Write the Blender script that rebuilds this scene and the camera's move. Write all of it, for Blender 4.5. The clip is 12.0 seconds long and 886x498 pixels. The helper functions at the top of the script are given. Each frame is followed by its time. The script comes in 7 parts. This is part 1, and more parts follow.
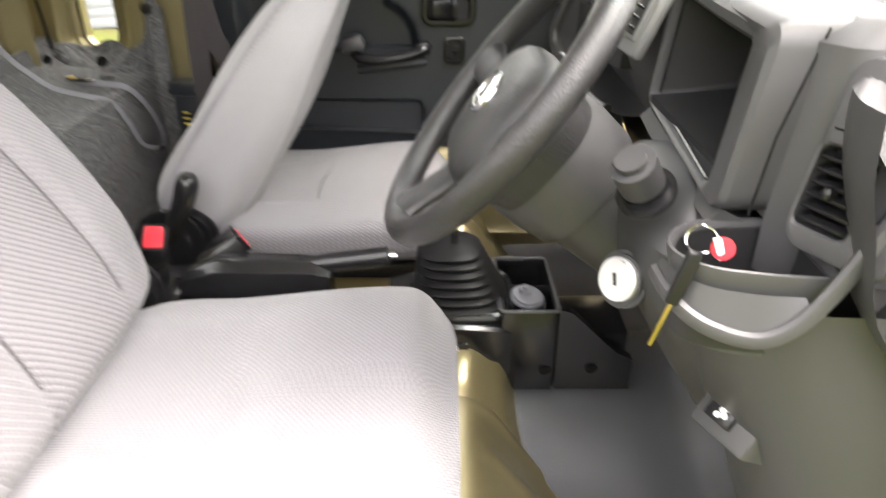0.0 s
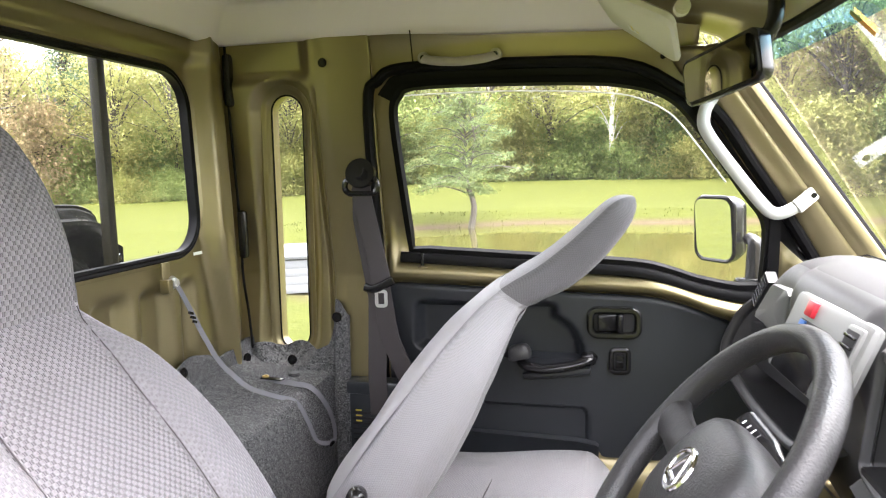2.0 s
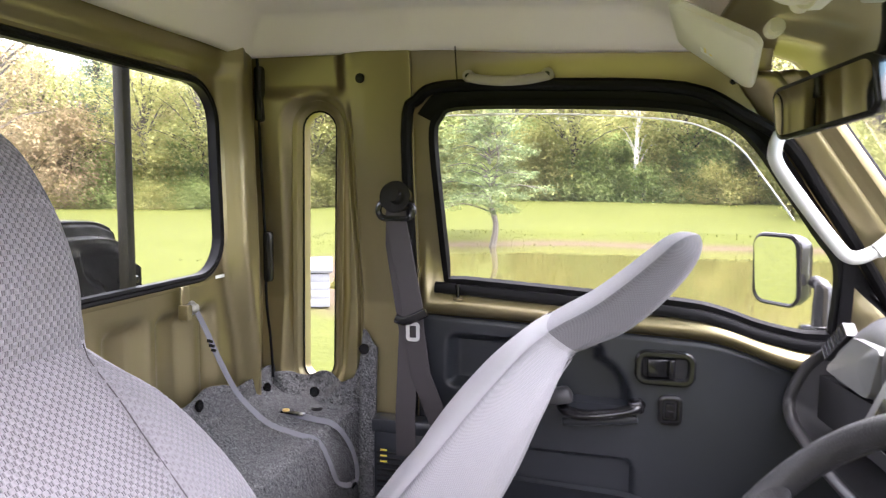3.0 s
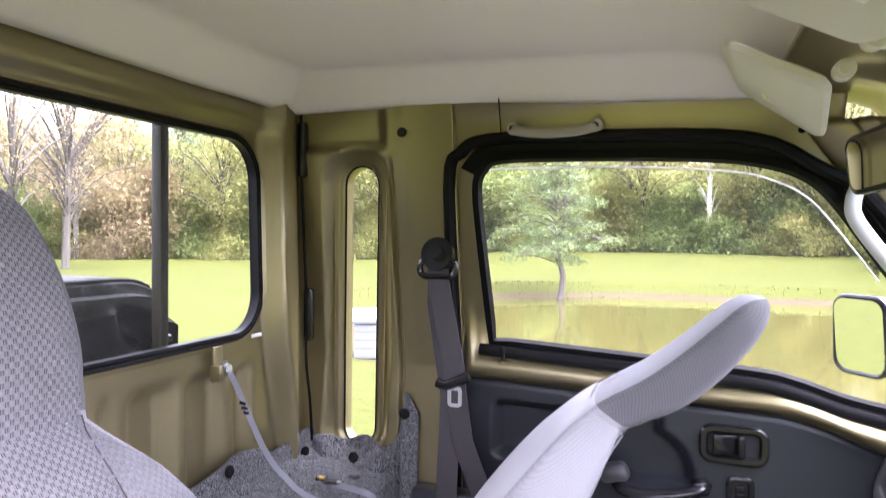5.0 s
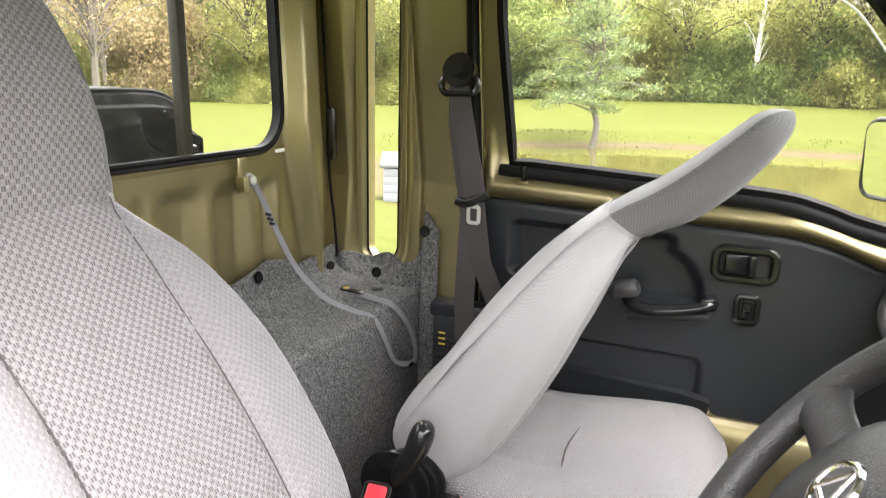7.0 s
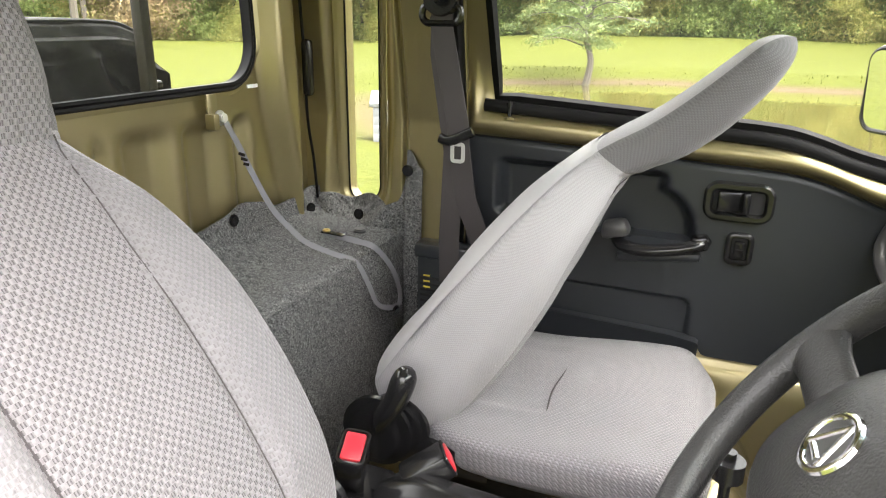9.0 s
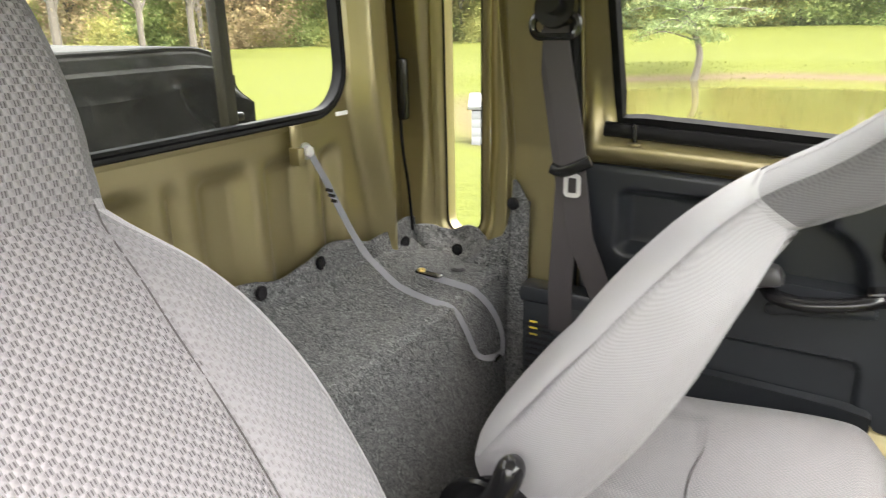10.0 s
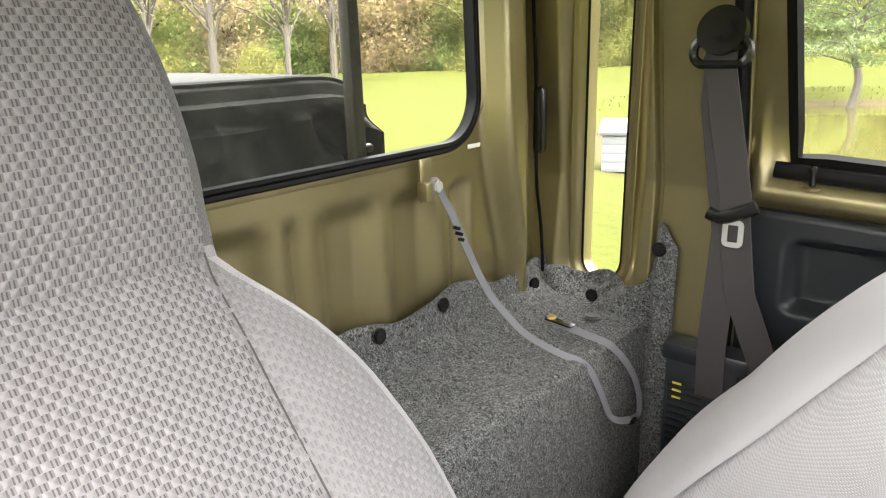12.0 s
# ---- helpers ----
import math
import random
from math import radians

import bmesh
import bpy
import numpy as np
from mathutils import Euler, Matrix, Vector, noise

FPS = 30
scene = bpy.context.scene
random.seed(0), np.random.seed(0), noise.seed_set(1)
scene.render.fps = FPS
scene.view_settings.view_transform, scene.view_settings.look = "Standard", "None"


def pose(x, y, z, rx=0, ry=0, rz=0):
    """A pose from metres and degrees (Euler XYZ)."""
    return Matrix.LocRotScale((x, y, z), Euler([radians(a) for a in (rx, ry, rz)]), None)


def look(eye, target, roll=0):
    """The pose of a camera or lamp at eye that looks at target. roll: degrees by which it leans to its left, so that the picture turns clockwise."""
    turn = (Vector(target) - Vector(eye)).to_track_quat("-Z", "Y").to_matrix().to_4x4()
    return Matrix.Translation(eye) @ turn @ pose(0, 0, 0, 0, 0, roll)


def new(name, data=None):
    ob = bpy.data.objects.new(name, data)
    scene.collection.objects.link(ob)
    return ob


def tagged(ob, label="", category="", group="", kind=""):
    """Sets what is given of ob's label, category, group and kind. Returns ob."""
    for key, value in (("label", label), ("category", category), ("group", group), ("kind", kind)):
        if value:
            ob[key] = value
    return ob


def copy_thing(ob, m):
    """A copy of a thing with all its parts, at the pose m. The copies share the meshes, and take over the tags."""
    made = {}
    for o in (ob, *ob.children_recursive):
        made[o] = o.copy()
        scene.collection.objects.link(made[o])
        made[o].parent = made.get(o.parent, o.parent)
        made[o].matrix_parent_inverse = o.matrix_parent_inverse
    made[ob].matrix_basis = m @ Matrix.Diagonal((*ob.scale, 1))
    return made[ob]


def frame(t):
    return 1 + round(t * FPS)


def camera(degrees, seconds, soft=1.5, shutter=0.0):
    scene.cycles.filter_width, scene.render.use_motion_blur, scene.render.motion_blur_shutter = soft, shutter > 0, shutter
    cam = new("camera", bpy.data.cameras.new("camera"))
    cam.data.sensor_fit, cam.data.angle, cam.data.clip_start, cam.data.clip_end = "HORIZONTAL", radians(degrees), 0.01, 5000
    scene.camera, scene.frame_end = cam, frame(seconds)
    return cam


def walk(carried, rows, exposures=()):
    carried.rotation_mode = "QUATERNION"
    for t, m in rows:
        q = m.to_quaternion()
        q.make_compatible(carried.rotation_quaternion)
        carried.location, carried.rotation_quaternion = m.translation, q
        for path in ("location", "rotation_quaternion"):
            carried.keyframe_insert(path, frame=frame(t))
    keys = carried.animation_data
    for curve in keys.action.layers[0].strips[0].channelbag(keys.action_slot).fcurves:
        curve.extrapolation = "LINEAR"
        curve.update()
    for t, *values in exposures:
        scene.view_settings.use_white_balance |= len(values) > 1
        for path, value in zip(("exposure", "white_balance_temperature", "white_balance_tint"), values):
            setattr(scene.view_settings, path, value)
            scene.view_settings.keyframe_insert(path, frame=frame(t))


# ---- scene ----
SKY, SUN = 0.15, 0.5
cam = camera(66.2, 12.0, 1.1, 0.3)
PATH = [
    (0, (0.0000, 0.0000, 1.0000), (0.0000, 1.7593, 0.0488), 0.00),
    (0.1, (0.0040, -0.0201, 1.0151), (-0.1027, 1.7626, 0.1148), -1.52),
    (0.2, (0.0139, -0.0352, 1.0204), (-0.1740, 1.7641, 0.1677), -2.00),
    (0.3, (0.0199, -0.0441, 1.0302), (-0.2206, 1.7636, 0.2091), -2.95),
    (0.4, (0.0190, -0.0575, 1.0407), (-0.2445, 1.7649, 0.2602), -3.37),
    (0.5, (0.0174, -0.0640, 1.0495), (-0.2584, 1.7793, 0.3241), -3.55),
    (0.7, (0.0109, -0.0665, 1.0752), (-0.2831, 1.8147, 0.4630), -3.96),
    (0.8, (0.0088, -0.0652, 1.0837), (-0.3015, 1.8308, 0.5278), -3.96),
    (1, (0.0028, -0.0619, 1.0963), (-0.3320, 1.8564, 0.6401), -3.75),
    (1.5, (-0.0108, -0.0343, 1.1171), (-0.4098, 1.9026, 0.8185), -3.32),
    (2, (-0.0448, 0.0133, 1.1168), (-0.4674, 1.9538, 0.8808), -1.29),
    (2.5, (-0.0951, 0.0516, 1.1217), (-0.5199, 1.9937, 0.9035), 0.32),
    (3, (-0.1129, 0.1185, 1.1368), (-0.5913, 2.0514, 0.9492), 0.60),
    (3.2, (-0.1111, 0.1482, 1.1397), (-0.6668, 2.0635, 0.9879), 0.83),
    (4.8, (-0.0899, 0.2025, 1.1534), (-0.7701, 2.0830, 1.1871), 0.65),
    (5, (-0.0839, 0.2073, 1.1498), (-0.7551, 2.0909, 1.1088), 0.57),
    (5.3, (-0.0789, 0.2051, 1.1370), (-0.7400, 2.0866, 0.9860), 0.79),
    (5.5, (-0.0682, 0.2016, 1.1175), (-0.7398, 2.0752, 0.9207), 0.95),
    (6, (-0.0592, 0.1902, 1.1078), (-0.7690, 2.0360, 0.8090), 1.29),
    (6.5, (-0.0590, 0.1914, 1.1010), (-0.7922, 2.0117, 0.7152), 1.42),
    (7, (-0.0573, 0.2000, 1.0859), (-0.7829, 2.0009, 0.6061), 1.36),
    (7.5, (-0.0527, 0.2033, 1.0659), (-0.7177, 1.9939, 0.4729), 1.32),
    (9.3, (-0.0605, 0.2916, 1.0766), (-0.7637, 2.0456, 0.4217), 0.93),
    (9.5, (-0.0691, 0.3324, 1.0836), (-0.8313, 2.0599, 0.4242), 0.73),
    (9.7, (-0.0955, 0.3730, 1.0860), (-0.9211, 2.0709, 0.4261), 0.14),
    (10, (-0.1530, 0.4269, 1.0971), (-1.0948, 2.0681, 0.4495), -1.30),
    (10.5, (-0.2136, 0.4871, 1.0978), (-1.3150, 2.0321, 0.4654), -2.08),
    (11, (-0.2248, 0.5060, 1.0974), (-1.3913, 2.0031, 0.4664), -1.93),
    (11.5, (-0.2277, 0.5104, 1.0985), (-1.4321, 1.9844, 0.4847), -1.75),
    (12, (-0.2248, 0.5072, 1.1011), (-1.4685, 1.9635, 0.5245), -1.73),
]
walk(cam, [(t, look(eye, target, roll)) for t, eye, target, roll in PATH], [(0.0, 3.96, 7000, 15), (1.5, 3.99, 6600, 16), (3.0, 4.04, 6200, 27), (5.0, 4.14, 5800, 33), (6.0, 4.07, 6600, 22), (7.5, 4.04, 6850, 13), (9.5, 4.02, 6950, 12), (10.5, 4.09, 6950, 12), (12.0, 4.12, 6950, 12)])

# ---- world, sun, exposure ----
world = bpy.data.worlds.new("overcast_sky")
scene.world = world
world.use_nodes = True
wn = world.node_tree
bg = wn.nodes["Background"]
sky = wn.nodes.new("ShaderNodeTexSky")
sky.sky_type = "NISHITA"
sky.sun_disc = False
sky.sun_elevation, sky.sun_rotation = radians(70), radians(95)
sky.dust_density = 4.0
pale = wn.nodes.new("ShaderNodeHueSaturation")
pale.inputs["Saturation"].default_value = 0.15
wn.links.new(sky.outputs[0], pale.inputs["Color"])
wn.links.new(pale.outputs[0], bg.inputs[0])
bg.inputs[1].default_value = SKY
sun = new("sun", bpy.data.lights.new("sun", "SUN"))
sun.data.energy, sun.data.angle, sun.data.color = SUN, radians(60), (1.0, 0.96, 0.9)
sun.matrix_world = look((0, 0, 30), (-11, 1, 0))


# ---- materials ----
def shader(name):
    m = bpy.data.materials.new(name)
    m.use_nodes = True
    return m, m.node_tree, m.node_tree.nodes["Principled BSDF"]


def node(tree, kind, **inputs):
    n = tree.nodes.new(kind)
    for key, value in inputs.items():
        n.inputs[key.replace("_", " ")].default_value = value
    return n


def mix_colour(tree, fac, a, b):
    n = tree.nodes.new("ShaderNodeMix")
    n.data_type = "RGBA"
    for socket, value in ((0, fac), (6, a), (7, b)):
        if isinstance(value, bpy.types.NodeSocket):
            tree.links.new(value, n.inputs[socket])
        else:
            n.inputs[socket].default_value = value if socket == 0 else (*value, 1)
    return n.outputs[2]


def surface(name, dark, light, rough=0.5, metal=0.0, scale=6.0, fine=300.0, bump=0.05, depth=0.001, coat=0.0, rough_var=0.08, amount=0.6, spec=0.5):
    """Two-scale varied paint, plastic, cloth or metal in object space."""
    m, tree, p = shader(name)
    co = tree.nodes.new("ShaderNodeTexCoord")
    big = node(tree, "ShaderNodeTexNoise", Scale=scale, Detail=4.0)
    small = node(tree, "ShaderNodeTexNoise", Scale=fine, Detail=3.0)
    for n in (big, small):
        tree.links.new(co.outputs["Object"], n.inputs["Vector"])
    a = mix_colour(tree, big.outputs[0], dark, light)
    b = mix_colour(tree, small.outputs[0], dark, light)
    tree.links.new(mix_colour(tree, amount, a, b), p.inputs["Base Color"])
    r = tree.nodes.new("ShaderNodeMapRange")
    r.inputs[3].default_value, r.inputs[4].default_value = rough - rough_var, rough + rough_var
    tree.links.new(big.outputs[0], r.inputs[0])
    tree.links.new(r.outputs[0], p.inputs["Roughness"])
    p.inputs["Metallic"].default_value = metal
    p.inputs["Coat Weight"].default_value = coat
    p.inputs["Coat Roughness"].default_value = 0.12
    p.inputs["Specular IOR Level"].default_value = spec
    if bump:
        b = node(tree, "ShaderNodeBump", Strength=bump, Distance=depth)
        tree.links.new(small.outputs[0], b.inputs["Height"])
        tree.links.new(b.outputs[0], p.inputs["Normal"])
    return m


PAINT = surface("olive_paint", (0.236, 0.2, 0.104), (0.285, 0.243, 0.129), 0.33, 0.72, 5, 900, 0.012, 0.0003, 0.35, 0.05, 0.3)
TRIM = surface("door_trim_plastic", (0.0145, 0.0165, 0.0195), (0.0215, 0.0242, 0.0285), 0.36, 0, 8, 1400, 0.25, 0.0005, 0, 0.06, 0.4, 0.4)
DASH = surface("dash_plastic", (0.04, 0.04, 0.041), (0.052, 0.052, 0.0535), 0.44, 0, 8, 1200, 0.3, 0.0006, 0, 0.06, 0.4)
BLACK = surface("black_plastic", (0.0065, 0.0065, 0.007), (0.0105, 0.0105, 0.0115), 0.22, 0, 10, 900, 0.06, 0.0002, spec=0.4)
DARK_DASH = surface("scuffed_dark_plastic", (0.024, 0.024, 0.025), (0.038, 0.038, 0.0395), 0.42, 0, 14, 900, 0.2, 0.0005)
ZINC = surface("zinc_plate", (0.6, 0.6, 0.58), (0.72, 0.72, 0.7), 0.3, 0.6, 30, 300, 0.02, 0.0002)
RUBBER = surface("black_rubber", (0.0025, 0.0025, 0.003), (0.0045, 0.0045, 0.005), 0.48, 0, 12, 500, 0.1, 0.0004, spec=0.13)
SILVER_PLASTIC = surface("silver_grey_plastic", (0.145, 0.148, 0.143), (0.18, 0.184, 0.178), 0.45, 0.1, 8, 900, 0.08, 0.0003)
LINER = surface("headliner_vinyl", (0.76, 0.71, 0.69), (0.82, 0.77, 0.75), 0.7, 0, 5, 700, 0.15, 0.0005)
IVORY = surface("ivory_plastic", (0.55, 0.53, 0.47), (0.62, 0.6, 0.53), 0.5, 0, 6, 500, 0.06, 0.0003)
PALE_BAR = surface("pale_grey_handle", (0.4, 0.41, 0.385), (0.47, 0.48, 0.45), 0.42, 0, 6, 700, 0.05, 0.0003)
VINYL = surface("pale_vinyl", (0.31, 0.302, 0.312), (0.37, 0.361, 0.372), 0.5, 0, 5, 800, 0.1, 0.0003)
WEBBING = surface("dark_belt_webbing", (0.026, 0.022, 0.023), (0.044, 0.038, 0.04), 0.7, 0, 20, 1600, 0.4, 0.0006)
STRAP = surface("grey_strap_webbing", (0.115, 0.115, 0.127), (0.165, 0.165, 0.182), 0.65, 0, 20, 1600, 0.4, 0.0006)
STEEL = surface("bright_steel", (0.55, 0.55, 0.55), (0.7, 0.7, 0.7), 0.28, 1.0, 20, 300, 0.05, 0.0003)
CHROME = surface("chrome", (0.75, 0.75, 0.76), (0.8, 0.8, 0.81), 0.08, 1.0, 5, 100, 0.0)
RED = surface("red_plastic", (0.42, 0.014, 0.025), (0.5, 0.02, 0.034), 0.35, 0, 30, 500, 0.02, 0.0002)
BRASS = surface("brass_grommet", (0.6, 0.45, 0.15), (0.7, 0.52, 0.2), 0.3, 1.0)
MAT_RUBBER = surface("rubber_floor_mat", (0.045, 0.046, 0.048), (0.075, 0.076, 0.08), 0.32, 0, 5, 500, 0.5, 0.0015)
LEATHER = surface("wheel_rim_vinyl", (0.0145, 0.0145, 0.015), (0.0215, 0.0215, 0.0222), 0.36, 0, 10, 420, 0.85, 0.001, spec=0.4)
TARP = surface("wet_black_vinyl", (0.012, 0.0128, 0.0115), (0.028, 0.029, 0.0265), 0.52, 0, 3, 60, 0.25, 0.003, spec=0.14)
WHITE = surface("white_paint_mark", (0.7, 0.7, 0.68), (0.8, 0.8, 0.78), 0.5, 0, 20, 300, 0)
BOXWOOD = surface("weathered_grey_board", (0.13, 0.137, 0.147), (0.175, 0.183, 0.195), 0.7, 0, 4, 60, 0.3, 0.004)
# dash plastic coloured darker, standing for the shade inside recesses
RECESS_SHADE = surface("recess_shade_plastic", (0.012, 0.012, 0.0125), (0.018, 0.018, 0.019), 0.5, 0, 8, 900, 0.15, 0.0004)
BEIGE = surface("beige_handle_plastic", (0.3, 0.275, 0.225), (0.36, 0.33, 0.275), 0.5, 0, 6, 700, 0.05, 0.0003)
# near-black that stands for shade in holes, wells and slots; also dark marks
SHADE_BLACK = surface("shade_black", (0.006, 0.006, 0.007), (0.01, 0.01, 0.011), 0.7)
BLUE = surface("blue_card", (0.04, 0.16, 0.5), (0.06, 0.2, 0.6), 0.4)
ORANGE = surface("orange_sticker", (0.75, 0.3, 0.02), (0.85, 0.38, 0.04), 0.5)
YELLOW = surface("yellow_label", (0.65, 0.5, 0.05), (0.75, 0.6, 0.1), 0.5)


def carpet_material():
    m, tree, p = shader("needle_felt_carpet")
    co = tree.nodes.new("ShaderNodeTexCoord")
    speck = node(tree, "ShaderNodeTexNoise", Scale=520.0, Detail=2.0, Roughness=0.7)
    fibre = node(tree, "ShaderNodeTexNoise", Scale=190.0, Detail=7.0, Roughness=0.8, Distortion=2.0)
    for n in (speck, fibre):
        tree.links.new(co.outputs["Object"], n.inputs["Vector"])
    ramp = tree.nodes.new("ShaderNodeValToRGB")
    ramp.color_ramp.elements[0].position, ramp.color_ramp.elements[0].color = 0.46, (0.013, 0.013, 0.014, 1)
    ramp.color_ramp.elements[1].position, ramp.color_ramp.elements[1].color = 0.69, (0.45, 0.455, 0.455, 1)
    tree.links.new(fibre.outputs[0], ramp.inputs[0])
    b = mix_colour(tree, 0.3, ramp.outputs[0], (0.04, 0.041, 0.043))
    c = mix_colour(tree, speck.outputs[0], b, ramp.outputs[0])
    tree.links.new(c, p.inputs["Base Color"])
    p.inputs["Roughness"].default_value = 0.95
    p.inputs["Specular IOR Level"].default_value = 0.15
    p.inputs["Sheen Weight"].default_value = 0.06
    bump = node(tree, "ShaderNodeBump", Strength=0.7, Distance=0.003)
    tree.links.new(fibre.outputs[0], bump.inputs["Height"])
    tree.links.new(bump.outputs[0], p.inputs["Normal"])
    return m


def weave_material(name, cell_u, cell_v, light, dark, strength, bump_depth):
    """Checkered weave on the UV map, which is in metres; every other cell carries two dark ribs."""
    m, tree, p = shader(name)
    uv = tree.nodes.new("ShaderNodeUVMap")
    sep = tree.nodes.new("ShaderNodeSeparateXYZ")
    tree.links.new(uv.outputs[0], sep.inputs[0])

    def calc(op, a, b=None):
        n = tree.nodes.new("ShaderNodeMath")
        n.operation = op
        for i, v in enumerate((a, b)):
            if v is None:
                continue
            if isinstance(v, bpy.types.NodeSocket):
                tree.links.new(v, n.inputs[i])
            else:
                n.inputs[i].default_value = v
        return n.outputs[0]

    u, v = calc("DIVIDE", sep.outputs[0], cell_u), calc("DIVIDE", sep.outputs[1], cell_v)
    column = calc("FLOOR", u)
    parity = calc("MODULO", calc("ABSOLUTE", calc("ADD", column, calc("FLOOR", v))), 2.0)
    fu, fv = calc("FRACT", u), calc("FRACT", v)
    bulge = calc("MULTIPLY", calc("SINE", calc("MULTIPLY", fu, math.pi)), calc("SINE", calc("MULTIPLY", fv, math.pi)))
    ribs = calc("GREATER_THAN", calc("SINE", calc("MULTIPLY", fu, 4 * math.pi)), 0.25)
    inside = calc("MULTIPLY", calc("GREATER_THAN", fv, 0.05), calc("LESS_THAN", fv, 0.95))
    tick = calc("MULTIPLY", calc("MULTIPLY", ribs, parity), inside)
    co = tree.nodes.new("ShaderNodeTexCoord")
    big = node(tree, "ShaderNodeTexNoise", Scale=9.0, Detail=3.0)
    yarn = node(tree, "ShaderNodeTexNoise", Scale=1500.0, Detail=2.0)
    for n in (big, yarn):
        tree.links.new(co.outputs["Object"], n.inputs["Vector"])
    base = mix_colour(tree, big.outputs[0], tuple(c * 0.93 for c in light), tuple(min(1, c * 1.06) for c in light))
    base = mix_colour(tree, calc("MULTIPLY", yarn.outputs[0], 0.25), base, dark)
    shade = calc("MAXIMUM", calc("MULTIPLY", tick, strength), calc("MULTIPLY", calc("MULTIPLY", parity, inside), strength * 0.36))
    tree.links.new(mix_colour(tree, shade, base, dark), p.inputs["Base Color"])
    p.inputs["Roughness"].default_value = 0.85
    p.inputs["Specular IOR Level"].default_value = 0.25
    p.inputs["Sheen Weight"].default_value = 0.15
    height = calc("ADD", calc("MULTIPLY", bulge, calc("SUBTRACT", 1.0, calc("MULTIPLY", parity, 0.6))), calc("MULTIPLY", yarn.outputs[0], 0.15))
    b = node(tree, "ShaderNodeBump", Strength=0.9, Distance=bump_depth)
    tree.links.new(height, b.inputs["Height"])
    tree.links.new(b.outputs[0], p.inputs["Normal"])
    return m


CARPET = carpet_material()
FABRIC_LIGHT, FABRIC_DARK = (0.198, 0.19, 0.2), (0.046, 0.043, 0.046)
WEAVE = weave_material("woven_seat_insert", 0.0054, 0.0058, FABRIC_LIGHT, FABRIC_DARK, 0.9, 0.002)
CUSHION = weave_material("woven_cushion", 0.0042, 0.0036, (0.175, 0.171, 0.18), (0.083, 0.08, 0.084), 0.5, 0.0012)
RIBBED = weave_material("woven_seat_bolster", 0.0054, 0.0058, (0.175, 0.169, 0.178), (0.1, 0.096, 0.101), 0.7, 0.0014)
SIDE_CLOTH = weave_material("fine_ribbed_side_cloth", 0.0026, 0.0023, (0.29, 0.28, 0.293), (0.16, 0.154, 0.161), 0.5, 0.0005)
# fine ribbed cloth, its colour darkened for the shade on the folded head
SHADED_HEAD_CLOTH = weave_material("shaded_head_cloth", 0.003, 0.0026, (0.12, 0.116, 0.122), (0.055, 0.053, 0.056), 0.55, 0.0006)


def glass_material(name, tint, rough=0.0):
    m, tree, p = shader(name)
    p.inputs["Base Color"].default_value = (*tint, 1)
    p.inputs["Transmission Weight"].default_value = 1.0
    p.inputs["Roughness"].default_value = rough
    p.inputs["IOR"].default_value = 1.1
    return m


def window_material(name, low, high):
    """Clear pane: see-through, a pale film of dust and dried rain that also paints the sky's milky veil, and a mirror
    gloss.
    """
    m, tree, p = shader(name)
    clear = node(tree, "ShaderNodeBsdfTransparent", Color=(0.92, 0.945, 0.915, 1))
    co = tree.nodes.new("ShaderNodeTexCoord")
    n = node(tree, "ShaderNodeTexNoise", Scale=7.0, Detail=5.0)
    tree.links.new(co.outputs["Object"], n.inputs["Vector"])
    r = tree.nodes.new("ShaderNodeMapRange")
    r.inputs[3].default_value, r.inputs[4].default_value = low, high
    tree.links.new(n.outputs[0], r.inputs[0])
    d = node(tree, "ShaderNodeBsdfDiffuse", Color=(0.8, 0.8, 0.78, 1))
    t = node(tree, "ShaderNodeBsdfTranslucent", Color=(0.8, 0.8, 0.78, 1))
    film, both, pane = (tree.nodes.new("ShaderNodeMixShader") for _ in range(3))
    gloss = node(tree, "ShaderNodeBsdfGlossy", Color=(1, 1, 1, 1), Roughness=0.0)
    facing = node(tree, "ShaderNodeLayerWeight", Blend=0.22)
    half = tree.nodes.new("ShaderNodeMath")
    half.operation = "MULTIPLY"
    half.inputs[1].default_value = 0.35
    tree.links.new(facing.outputs["Fresnel"], half.inputs[0])
    tree.links.new(d.outputs[0], film.inputs[1])
    tree.links.new(t.outputs[0], film.inputs[2])
    tree.links.new(r.outputs[0], both.inputs[0])
    tree.links.new(clear.outputs[0], both.inputs[1])
    tree.links.new(film.outputs[0], both.inputs[2])
    tree.links.new(half.outputs[0], pane.inputs[0])
    tree.links.new(both.outputs[0], pane.inputs[1])
    tree.links.new(gloss.outputs[0], pane.inputs[2])
    tree.links.new(pane.outputs[0], tree.nodes["Material Output"].inputs[0])
    return m


GLASS = window_material("filmed_glass", 0.006, 0.018)
CLEAR = window_material("windscreen_glass", 0.01, 0.03)
m, tree, p = shader("mirror_glass")
p.inputs["Base Color"].default_value = (0.85, 0.86, 0.85, 1)
p.inputs["Metallic"].default_value, p.inputs["Roughness"].default_value = 1.0, 0.02
MIRROR = m


